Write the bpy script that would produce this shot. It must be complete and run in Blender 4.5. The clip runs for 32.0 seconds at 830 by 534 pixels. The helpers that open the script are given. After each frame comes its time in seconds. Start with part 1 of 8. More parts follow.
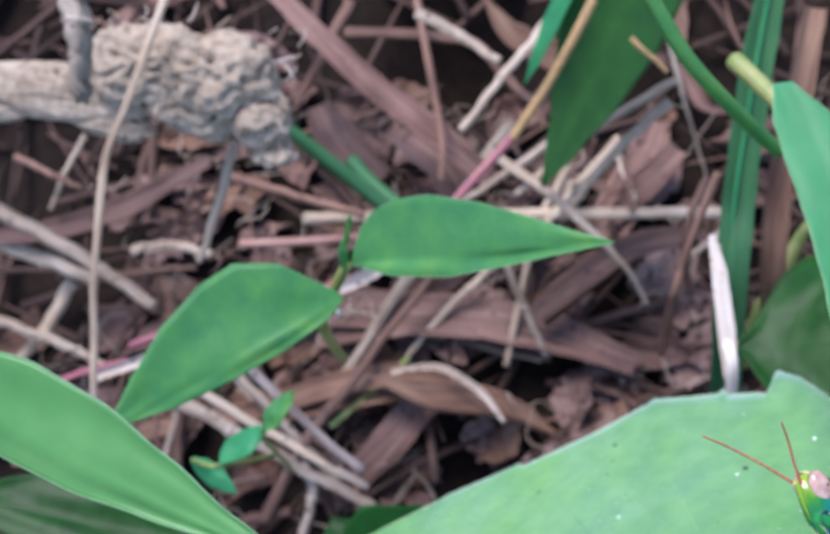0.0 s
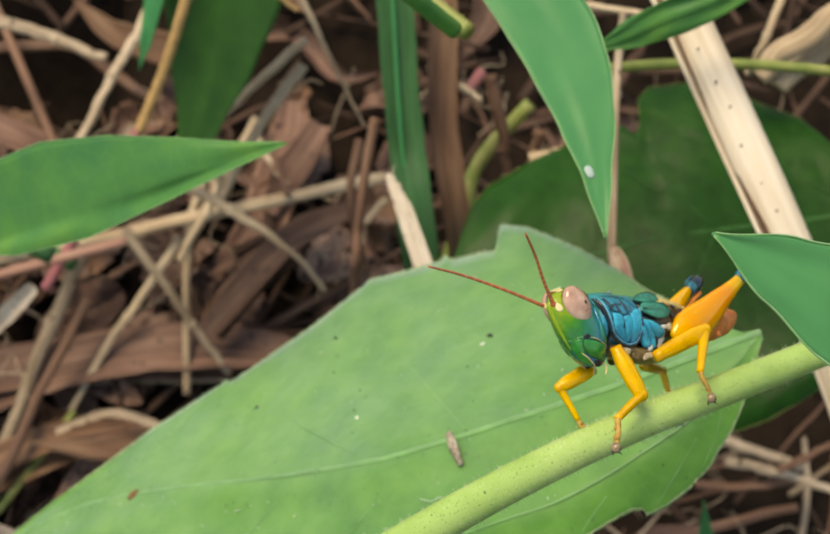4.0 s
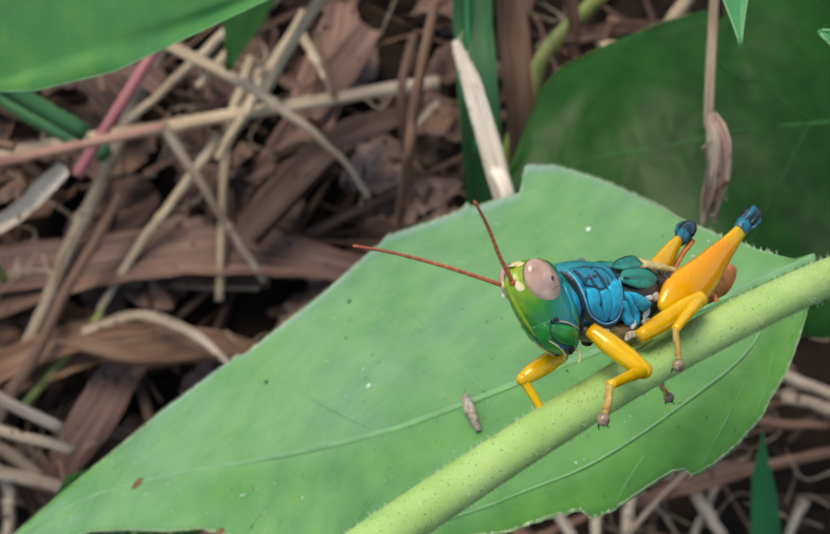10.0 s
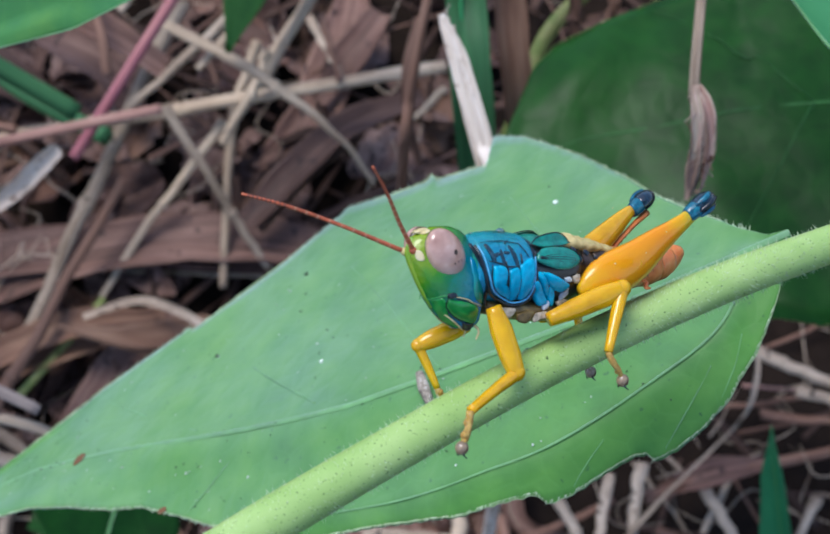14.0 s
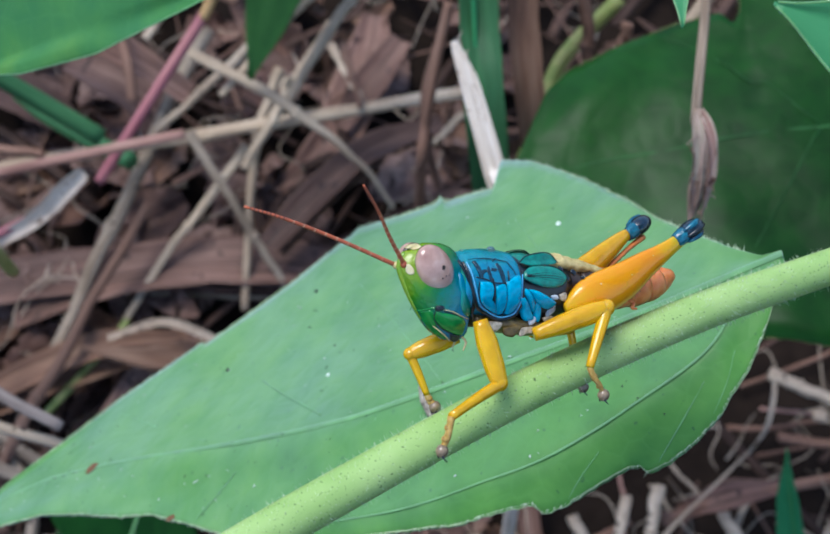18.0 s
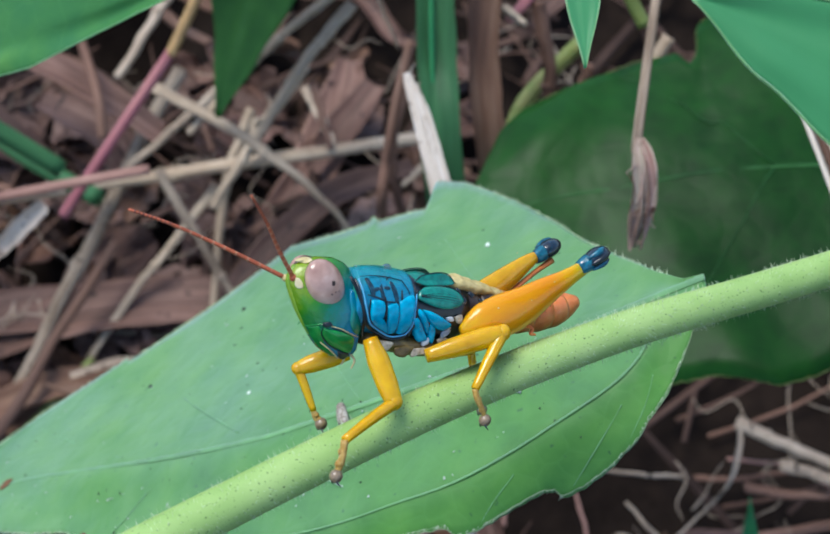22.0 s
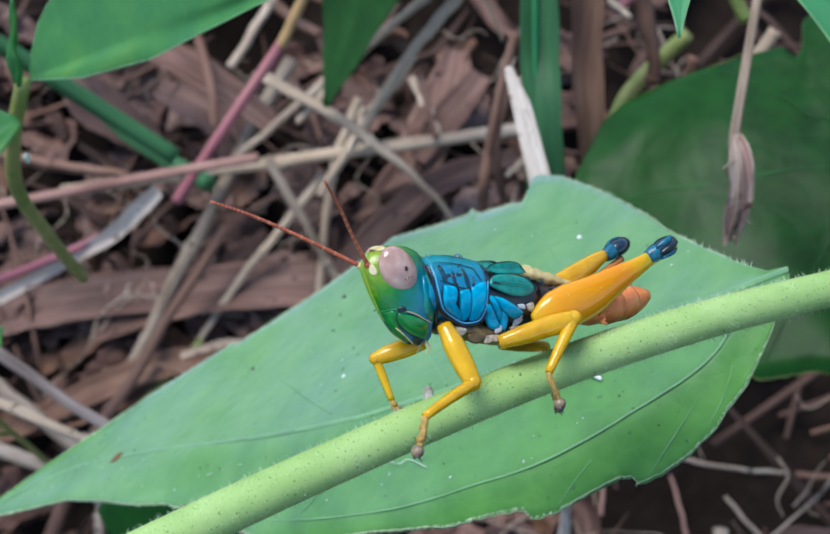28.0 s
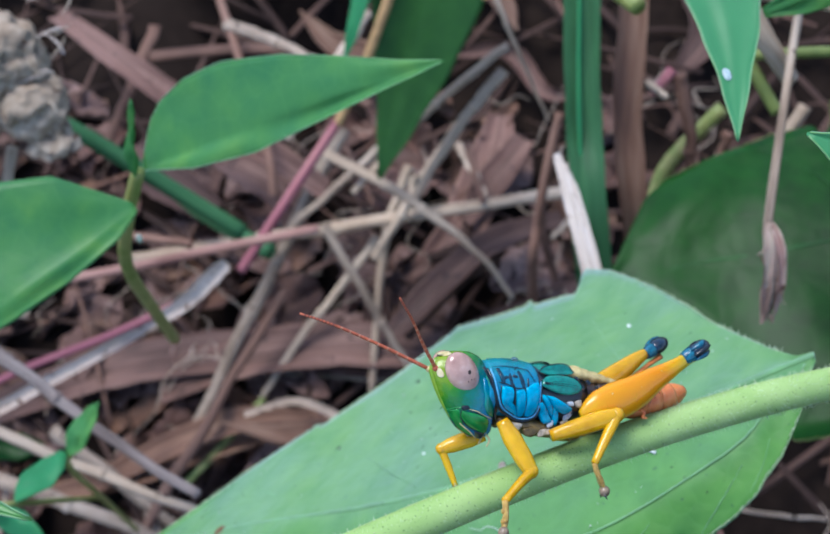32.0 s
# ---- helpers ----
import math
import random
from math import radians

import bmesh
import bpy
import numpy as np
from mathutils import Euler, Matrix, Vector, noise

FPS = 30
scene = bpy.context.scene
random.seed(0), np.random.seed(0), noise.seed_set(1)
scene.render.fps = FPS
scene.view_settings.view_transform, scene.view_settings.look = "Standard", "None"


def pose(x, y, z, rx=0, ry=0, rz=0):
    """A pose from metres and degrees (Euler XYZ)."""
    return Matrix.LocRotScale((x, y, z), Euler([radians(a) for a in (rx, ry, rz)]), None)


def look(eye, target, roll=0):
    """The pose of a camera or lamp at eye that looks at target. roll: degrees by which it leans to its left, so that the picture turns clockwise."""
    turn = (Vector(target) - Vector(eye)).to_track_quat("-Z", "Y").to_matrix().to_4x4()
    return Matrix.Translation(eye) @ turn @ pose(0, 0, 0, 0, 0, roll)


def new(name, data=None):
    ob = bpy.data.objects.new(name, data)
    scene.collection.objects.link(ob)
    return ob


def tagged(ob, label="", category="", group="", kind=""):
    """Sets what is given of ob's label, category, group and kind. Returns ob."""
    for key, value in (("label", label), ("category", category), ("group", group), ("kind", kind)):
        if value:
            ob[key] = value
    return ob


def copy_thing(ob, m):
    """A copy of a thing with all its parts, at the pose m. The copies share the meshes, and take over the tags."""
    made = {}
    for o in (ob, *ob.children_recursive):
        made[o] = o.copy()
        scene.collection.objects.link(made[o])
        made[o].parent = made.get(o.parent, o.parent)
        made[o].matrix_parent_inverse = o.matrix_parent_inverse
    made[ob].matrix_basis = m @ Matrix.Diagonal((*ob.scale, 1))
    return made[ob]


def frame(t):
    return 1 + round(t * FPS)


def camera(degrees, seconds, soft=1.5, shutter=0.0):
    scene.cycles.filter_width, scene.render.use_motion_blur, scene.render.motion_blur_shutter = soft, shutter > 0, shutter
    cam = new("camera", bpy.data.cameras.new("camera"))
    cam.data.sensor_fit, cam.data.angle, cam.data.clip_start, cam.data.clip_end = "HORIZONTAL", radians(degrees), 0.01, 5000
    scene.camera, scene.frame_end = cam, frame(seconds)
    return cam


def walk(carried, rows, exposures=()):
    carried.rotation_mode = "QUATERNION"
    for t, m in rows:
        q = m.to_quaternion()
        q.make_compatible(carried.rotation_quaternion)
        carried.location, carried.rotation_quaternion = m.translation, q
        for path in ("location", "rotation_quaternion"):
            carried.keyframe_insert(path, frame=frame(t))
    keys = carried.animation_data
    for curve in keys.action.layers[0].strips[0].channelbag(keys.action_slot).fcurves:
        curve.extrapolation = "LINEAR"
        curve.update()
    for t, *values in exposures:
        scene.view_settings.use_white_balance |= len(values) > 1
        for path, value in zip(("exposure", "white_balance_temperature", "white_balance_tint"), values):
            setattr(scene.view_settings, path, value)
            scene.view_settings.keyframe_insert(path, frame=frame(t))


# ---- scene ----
cam = camera(37.29, 32.0, soft=1.7)
cam.data.dof.use_dof = True
cam.data.dof.focus_distance = 0.080
cam.data.dof.aperture_fstop = 85.0
PATH = [
    (0.0, pose(0.00114, -0.11067, 0.31427, 33.26, 5.70, 13.85)),
    (0.5, pose(0.00687, -0.11208, 0.31081, 31.15, 4.90, 12.27)),
    (1.0, pose(0.01161, -0.11398, 0.30522, 30.47, 3.09, 8.51)),
    (1.5, pose(0.00250, -0.11197, 0.30182, 33.72, 0.82, 3.69)),
    (2.0, pose(0.01358, -0.10530, 0.29126, 33.99, 1.17, 0.25)),
    (2.5, pose(0.00338, -0.10235, 0.29006, 36.16, 1.04, -2.15)),
    (3.0, pose(0.00064, -0.10460, 0.28481, 35.51, -1.21, -4.96)),
    (3.5, pose(-0.00245, -0.10255, 0.28369, 35.74, -0.92, -5.39)),
    (4.0, pose(-0.00381, -0.10062, 0.28041, 34.24, -0.85, -5.13)),
    (4.5, pose(0.00040, -0.10214, 0.27546, 32.56, -1.83, -6.15)),
    (6.5, pose(-0.00381, -0.10383, 0.26924, 33.83, -3.34, -4.36)),
    (7.0, pose(-0.00966, -0.10574, 0.27055, 34.05, -3.53, -4.21)),
    (7.5, pose(-0.00554, -0.10340, 0.26636, 35.03, -3.06, -3.59)),
    (8.0, pose(-0.00273, -0.10290, 0.26728, 34.46, -4.00, -4.80)),
    (8.5, pose(-0.00132, -0.10280, 0.26749, 34.18, -3.79, -4.84)),
    (9.0, pose(-0.00576, -0.10004, 0.26552, 33.49, -3.11, -4.81)),
    (9.5, pose(-0.00451, -0.10073, 0.26490, 32.43, -2.15, -3.68)),
    (10.0, pose(-0.00821, -0.10119, 0.26111, 32.20, -1.25, -2.22)),
    (10.5, pose(-0.00963, -0.09481, 0.25485, 33.81, -1.33, -2.07)),
    (11.0, pose(-0.00993, -0.09738, 0.25486, 33.27, -0.67, -1.24)),
    (11.5, pose(-0.00321, -0.09702, 0.25663, 32.43, -1.05, -2.64)),
    (12.0, pose(-0.00253, -0.09867, 0.25447, 31.55, -1.01, -2.28)),
    (12.5, pose(0.00218, -0.10154, 0.25820, 31.37, -0.55, -1.94)),
    (13.0, pose(0.00134, -0.10165, 0.25756, 31.16, -0.24, -1.72)),
    (13.5, pose(-0.00012, -0.09964, 0.25664, 31.08, 0.09, -1.29)),
    (14.0, pose(-0.00073, -0.10056, 0.25543, 32.09, -0.09, -0.87)),
    (14.5, pose(-0.00123, -0.10218, 0.25473, 32.26, -0.04, -0.47)),
    (16.5, pose(-0.00048, -0.10179, 0.25633, 32.30, 0.50, -0.71)),
    (17.0, pose(0.00142, -0.10391, 0.25788, 33.56, 0.44, -0.52)),
    (17.5, pose(0.00276, -0.10244, 0.25938, 32.88, 0.77, -0.95)),
    (18.0, pose(0.00132, -0.10337, 0.25817, 33.34, 0.93, -0.08)),
    (18.5, pose(-0.00019, -0.10332, 0.25757, 33.56, 1.29, 0.67)),
    (19.0, pose(0.00215, -0.10409, 0.25722, 34.45, 1.04, 0.50)),
    (19.5, pose(0.00338, -0.10464, 0.25653, 35.04, 0.18, 0.21)),
    (20.0, pose(0.00514, -0.10459, 0.25782, 35.95, 0.06, -0.16)),
    (20.5, pose(0.00528, -0.10464, 0.25709, 35.81, 0.02, -0.03)),
    (21.0, pose(0.00444, -0.10558, 0.25641, 36.10, 0.64, 0.86)),
    (21.5, pose(0.00537, -0.10510, 0.25526, 35.79, 0.67, 0.99)),
    (22.0, pose(0.00765, -0.10556, 0.25488, 36.05, 0.13, 0.59)),
    (22.5, pose(0.00699, -0.10656, 0.25587, 36.33, 0.81, 1.27)),
    (23.0, pose(0.00760, -0.10784, 0.25611, 36.71, 0.51, 1.29)),
    (23.5, pose(0.00967, -0.10843, 0.25520, 36.90, 0.17, 0.89)),
    (24.0, pose(0.00948, -0.10947, 0.25624, 36.60, 0.73, 1.59)),
    (24.5, pose(0.00926, -0.10943, 0.25604, 36.23, 0.96, 1.98)),
    (25.0, pose(0.01001, -0.10890, 0.25704, 36.08, 1.17, 2.06)),
    (25.5, pose(0.00863, -0.11003, 0.25713, 36.20, 1.80, 3.19)),
    (27.5, pose(0.00961, -0.10720, 0.25748, 35.41, 2.80, 3.76)),
    (28.0, pose(0.00907, -0.10733, 0.25795, 35.58, 3.59, 4.36)),
    (28.5, pose(0.00922, -0.10816, 0.25882, 35.93, 3.37, 4.82)),
    (29.0, pose(0.01200, -0.10705, 0.26001, 36.13, 3.42, 4.20)),
    (29.5, pose(0.01123, -0.10825, 0.26009, 36.59, 3.22, 4.48)),
    (30.0, pose(0.00957, -0.10791, 0.26195, 35.93, 4.31, 5.00)),
    (30.5, pose(0.00635, -0.10981, 0.26375, 35.83, 5.19, 6.01)),
    (31.0, pose(0.00831, -0.11169, 0.26648, 36.86, 5.29, 6.14)),
    (31.5, pose(0.01291, -0.11039, 0.27161, 36.27, 5.53, 4.85)),
    (32.0, pose(0.00719, -0.11158, 0.27346, 37.34, 5.66, 4.52)),
]
walk(cam, PATH, [(0.0, 1.0, 5950, 23), (1.0, 0.78, 7400, 14), (2.0, 0.58, 8600, 6), (4.0, 0.60, 9700, 10), (7.0, 0.43, 11300, 8), (7.7, 0.89, 8700, 7), (8.6, 0.75, 9200, 6), (9.2, 0.46, 11800, 2), (10.2, 0.56, 6700, 12), (11.0, 0.70, 6000, 17), (13.5, 0.52, 6100, 17), (17.0, 0.53, 6000, 14), (21.5, 0.55, 6150, 12), (25.0, 0.54, 6700, 11), (28.0, 0.60, 6100, 13), (32.0, 0.68, 5900, 17)])

# ---- light: shade under an open bright sky ----
world = bpy.data.worlds.new("world")
scene.world = world
world.use_nodes = True
nt = world.node_tree
sky = nt.nodes.new("ShaderNodeTexSky")
sky.sky_type, sky.sun_disc = "NISHITA", False
sky.sun_elevation, sky.sun_rotation = radians(70), radians(304)
nt.links.new(sky.outputs["Color"], nt.nodes["Background"].inputs["Color"])
nt.nodes["Background"].inputs["Strength"].default_value = 0.15
sun = new("sun", bpy.data.lights.new("sun", "SUN"))
sun.data.energy, sun.data.angle, sun.data.color = 2.1, radians(28), (1.0, 0.95, 0.86)
sun.matrix_basis = look((0, 0, 1), (0.30, -0.20, 0))


# ---- materials ----
def mat(name, base, rough=0.6, dark=None, light=None, scale=300.0, detail=6.0, bump=0.3, stretch=None, spots=None, spot_scale=900.0, spot_cut=0.72, vary=0.0, coat=0.0, spec=0.5, through_light=0.0, cells=None, sheen_weight=0.0, fibre=0.0):
    """A surface with large and fine mottling, optional spots and relief; lengths along the thing's own axes."""
    m = bpy.data.materials.new(name)
    m.use_nodes = True
    n, l = m.node_tree.nodes, m.node_tree.links
    b = n["Principled BSDF"]
    co = n.new("ShaderNodeTexCoord")
    mp = n.new("ShaderNodeMapping")
    l.new(co.outputs["Object"], mp.inputs["Vector"])
    mp.inputs["Scale"].default_value = stretch or (1, 1, 1)
    big = n.new("ShaderNodeTexNoise")
    big.inputs["Scale"].default_value, big.inputs["Detail"].default_value = scale * 0.22, 3
    fine = n.new("ShaderNodeTexNoise")
    fine.inputs["Scale"].default_value, fine.inputs["Detail"].default_value = scale * 2.2, detail
    for t in (big, fine):
        l.new(mp.outputs["Vector"], t.inputs["Vector"])
    if fibre:
        grain = n.new("ShaderNodeAttribute")
        grain.attribute_name = "fibre"
        l.new(grain.outputs["Vector"], fine.inputs["Vector"])
        fine.inputs["Scale"].default_value = fibre
    add = n.new("ShaderNodeMath")
    add.operation = "ADD"
    l.new(big.outputs["Fac"], add.inputs[0])
    l.new(fine.outputs["Fac"], add.inputs[1])
    half = n.new("ShaderNodeMath")
    half.operation = "MULTIPLY"
    half.inputs[1].default_value = 0.5
    l.new(add.outputs[0], half.inputs[0])
    ramp = n.new("ShaderNodeValToRGB")
    dk = dark or tuple(c * 0.55 for c in base)
    lt = light or tuple(min(1, c * 1.35) for c in base)
    ramp.color_ramp.elements[0].position, ramp.color_ramp.elements[0].color = 0.34, (*dk, 1)
    ramp.color_ramp.elements[1].position, ramp.color_ramp.elements[1].color = 0.66, (*lt, 1)
    mid = ramp.color_ramp.elements.new(0.5)
    mid.color = (*base, 1)
    l.new(half.outputs[0], ramp.inputs["Fac"])
    out = ramp.outputs["Color"]
    if vary:
        info = n.new("ShaderNodeObjectInfo")
        isl = n.new("ShaderNodeNewGeometry")
        sm = n.new("ShaderNodeMath")
        sm.operation = "ADD"
        l.new(info.outputs["Random"], sm.inputs[0])
        l.new(isl.outputs["Random Per Island"], sm.inputs[1])
        fr = n.new("ShaderNodeMath")
        fr.operation = "FRACT"
        l.new(sm.outputs[0], fr.inputs[0])
        rg = n.new("ShaderNodeMapRange")
        rg.inputs["To Min"].default_value, rg.inputs["To Max"].default_value = 1 - vary, 1 + vary * 0.6
        l.new(fr.outputs[0], rg.inputs["Value"])
        hs = n.new("ShaderNodeHueSaturation")
        l.new(out, hs.inputs["Color"])
        l.new(rg.outputs["Result"], hs.inputs["Value"])
        out = hs.outputs["Color"]
    if spots:
        vo = n.new("ShaderNodeTexNoise")
        vo.inputs["Scale"].default_value, vo.inputs["Detail"].default_value = spot_scale, 2
        l.new(co.outputs["Object"], vo.inputs["Vector"])
        st = n.new("ShaderNodeMapRange")
        st.inputs["From Min"].default_value, st.inputs["From Max"].default_value = spot_cut, spot_cut + 0.04
        l.new(vo.outputs["Fac"], st.inputs["Value"])
        mx = n.new("ShaderNodeMix")
        mx.data_type = "RGBA"
        l.new(st.outputs["Result"], mx.inputs["Factor"])
        l.new(out, mx.inputs["A"])
        mx.inputs["B"].default_value = (*spots, 1)
        out = mx.outputs["Result"]
    if cells:
        net = n.new("ShaderNodeTexVoronoi")
        net.feature = "DISTANCE_TO_EDGE"
        net.inputs["Scale"].default_value = cells[0]
        warp = n.new("ShaderNodeMix")
        warp.data_type = "VECTOR"
        warp.inputs["Factor"].default_value = 0.0015
        l.new(co.outputs["Object"], warp.inputs["A"])
        l.new(fine.outputs["Color"], warp.inputs["B"])
        l.new(warp.outputs["Result"], net.inputs["Vector"])
        edge = n.new("ShaderNodeMapRange")
        edge.inputs["From Min"].default_value, edge.inputs["From Max"].default_value = cells[2], 0.0
        edge.inputs["To Max"].default_value = cells[3]
        l.new(net.outputs["Distance"], edge.inputs["Value"])
        cm = n.new("ShaderNodeMix")
        cm.data_type = "RGBA"
        l.new(edge.outputs["Result"], cm.inputs["Factor"])
        l.new(out, cm.inputs["A"])
        cm.inputs["B"].default_value = (*cells[1], 1)
        out = cm.outputs["Result"]
        puff = n.new("ShaderNodeMath")
        puff.operation = "MULTIPLY_ADD"
        puff.inputs[1].default_value = 0.5
        l.new(net.outputs["Distance"], puff.inputs[0])
        l.new(half.outputs[0], puff.inputs[2])
    l.new(out, b.inputs["Base Color"])
    b.inputs["Roughness"].default_value = rough
    b.inputs["Specular IOR Level"].default_value = spec
    b.inputs["Coat Weight"].default_value = coat
    b.inputs["Coat Roughness"].default_value = 0.15
    # sheen of fine hairs, its tint also painting in the sky's bluish gloss
    b.inputs["Sheen Weight"].default_value, b.inputs["Sheen Roughness"].default_value = sheen_weight, 0.62
    b.inputs["Sheen Tint"].default_value = (0.68, 0.90, 0.86, 1)
    if bump:
        bp = n.new("ShaderNodeBump")
        bp.inputs["Strength"].default_value, bp.inputs["Distance"].default_value = bump, 0.0004
        l.new(half.outputs[0] if not cells else puff.outputs[0], bp.inputs["Height"])
        l.new(bp.outputs["Normal"], b.inputs["Normal"])
    if through_light:
        tr = n.new("ShaderNodeBsdfTranslucent")
        l.new(out, tr.inputs["Color"])
        mix = n.new("ShaderNodeMixShader")
        mix.inputs["Fac"].default_value = through_light
        l.new(b.outputs["BSDF"], mix.inputs[1])
        l.new(tr.outputs["BSDF"], mix.inputs[2])
        l.new(mix.outputs["Shader"], n["Material Output"].inputs["Surface"])
    return m


def graded(name, stops, axis, lo, hi, rough=0.3, scale=1200.0, coat=0.4, bump=0.12, mottle=0.12):
    """A skin whose colour runs along one of the thing's own axes from lo to hi (metres), through stops."""
    m = mat(name, stops[0][1], rough, scale=scale, bump=bump, coat=coat)
    n, l = m.node_tree.nodes, m.node_tree.links
    co, b = n["Texture Coordinate"], n["Principled BSDF"]
    dot = n.new("ShaderNodeVectorMath")
    dot.operation = "DOT_PRODUCT"
    l.new(co.outputs["Object"], dot.inputs[0])
    dot.inputs[1].default_value = Vector(axis).normalized()
    rg = n.new("ShaderNodeMapRange")
    rg.inputs["From Min"].default_value, rg.inputs["From Max"].default_value = lo, hi
    l.new(dot.outputs["Value"], rg.inputs["Value"])
    ns = n.new("ShaderNodeTexNoise")
    ns.inputs["Scale"].default_value, ns.inputs["Detail"].default_value = scale, 4
    l.new(co.outputs["Object"], ns.inputs["Vector"])
    ad = n.new("ShaderNodeMath")
    ad.operation = "MULTIPLY_ADD"
    l.new(ns.outputs["Fac"], ad.inputs[0])
    ad.inputs[1].default_value = mottle * 2
    l.new(rg.outputs["Result"], ad.inputs[2])
    sh = n.new("ShaderNodeMath")
    sh.operation = "SUBTRACT"
    sh.inputs[1].default_value = mottle
    l.new(ad.outputs[0], sh.inputs[0])
    ramp = n.new("ShaderNodeValToRGB")
    e = ramp.color_ramp.elements
    e[0].position, e[0].color = stops[0][0], (*stops[0][1], 1)
    e[1].position, e[1].color = stops[-1][0], (*stops[-1][1], 1)
    for p, c in stops[1:-1]:
        e.new(p).color = (*c, 1)
    l.new(sh.outputs[0], ramp.inputs["Fac"])
    l.new(ramp.outputs["Color"], b.inputs["Base Color"])
    return m


leaf_mid = mat("leaf_mid", (0.028, 0.12, 0.022), 0.4, dark=(0.020, 0.09, 0.018), light=(0.04, 0.15, 0.028), scale=90, bump=0.2, through_light=0.2, spec=0.3)
leaf_fresh = mat("leaf_fresh", (0.11, 0.34, 0.09), 0.4, dark=(0.08, 0.28, 0.07), light=(0.16, 0.40, 0.11), scale=60, bump=0.15, through_light=0.3, spec=0.4)
# near-black base puts the shade of the litter's gaps into the soil
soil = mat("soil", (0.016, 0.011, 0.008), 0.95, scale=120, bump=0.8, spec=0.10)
straw_pale = mat("straw_pale", (0.44, 0.345, 0.24), 0.8, dark=(0.19, 0.13, 0.085), light=(0.60, 0.50, 0.37), scale=220, stretch=(1, 1, 0.1), vary=0.18, spots=(0.10, 0.07, 0.05), spot_scale=420, spot_cut=0.7, spec=0.12, fibre=1500, bump=0.9)
straw_grey = mat("straw_grey", (0.37, 0.295, 0.215), 0.8, dark=(0.13, 0.09, 0.06), light=(0.54, 0.46, 0.36), scale=220, vary=0.28, spots=(0.06, 0.05, 0.04), spot_scale=420, spot_cut=0.66, spec=0.12, fibre=1500, bump=0.9)
straw_brown = mat("straw_brown", (0.18, 0.10, 0.068), 0.7, dark=(0.06, 0.034, 0.025), light=(0.23, 0.14, 0.10), scale=220, vary=0.45, spec=0.25, fibre=1300, bump=0.6)
# straw_brown darkened: shade from plants overhead is put into this colour
litter_shaded = mat("litter_shaded", (0.075, 0.044, 0.032), 0.75, dark=(0.022, 0.013, 0.010), light=(0.11, 0.066, 0.048), scale=220, vary=0.5, spec=0.2, fibre=1200)
straw_orange = mat("straw_orange", (0.50, 0.32, 0.13), 0.55, scale=220, vary=0.2)
straw_rose = mat("straw_rose", (0.33, 0.19, 0.15), 0.75, dark=(0.16, 0.08, 0.065), light=(0.46, 0.30, 0.24), scale=200, fibre=1400, bump=0.7, spec=0.12)
stalk_pink = mat("stalk_pink", (0.34, 0.12, 0.14), 0.6, dark=(0.22, 0.07, 0.085), light=(0.46, 0.22, 0.20), scale=160, fibre=1200, spec=0.2)
white_husk = mat("white_husk", (0.57, 0.48, 0.39), 0.65, dark=(0.34, 0.26, 0.19), light=(0.70, 0.62, 0.53), scale=260, spots=(0.12, 0.07, 0.05), spot_scale=520, spot_cut=0.64, fibre=1500, bump=0.8, spec=0.12)
dead_brown = mat("dead_brown", (0.152, 0.086, 0.065), 0.6, dark=(0.032, 0.017, 0.012), light=(0.245, 0.15, 0.115), scale=150, vary=0.45, bump=0.7, spots=(0.05, 0.03, 0.025), spot_scale=260, spot_cut=0.66, spec=0.25, fibre=900)
dead_tan = mat("dead_tan", (0.18, 0.10, 0.063), 0.65, dark=(0.08, 0.044, 0.03), light=(0.27, 0.175, 0.115), scale=150, vary=0.35, bump=0.7, spec=0.25, fibre=900)
dead_rose = mat("dead_rose", (0.195, 0.122, 0.098), 0.65, dark=(0.075, 0.043, 0.034), light=(0.29, 0.20, 0.165), scale=170, vary=0.35, bump=0.8, spec=0.2, spots=(0.05, 0.03, 0.025), spot_scale=300, spot_cut=0.64)
rotten = mat("rotten", (0.37, 0.30, 0.215), 0.95, dark=(0.20, 0.15, 0.10), light=(0.50, 0.43, 0.33), scale=260, bump=1.0, spots=(0.10, 0.065, 0.045), spot_scale=330, spot_cut=0.66, spec=0.08)
husk_grey = mat("husk_grey", (0.30, 0.26, 0.20), 0.7, dark=(0.05, 0.04, 0.03), light=(0.62, 0.60, 0.52), scale=1900, bump=0.8)
leaf_main = mat("leaf_main", (0.096, 0.31, 0.046), 0.45, dark=(0.052, 0.22, 0.030), light=(0.160, 0.40, 0.072), scale=110, bump=0.45, through_light=0.25, spots=(0.05, 0.18, 0.04), spot_scale=1500, spot_cut=0.70, cells=(420, (0.11, 0.34, 0.07), 0.06, 0.2), spec=0.30, sheen_weight=1.0)
leaf_vein = mat("leaf_vein", (0.125, 0.35, 0.08), 0.45, scale=200, through_light=0.2, spec=0.3, sheen_weight=1.0)
leaf_light = mat("leaf_light", (0.075, 0.28, 0.075), 0.42, dark=(0.045, 0.22, 0.075), light=(0.14, 0.36, 0.075), scale=95, bump=0.3, through_light=0.3, spec=0.26, cells=(330, (0.10, 0.33, 0.10), 0.05, 0.25))
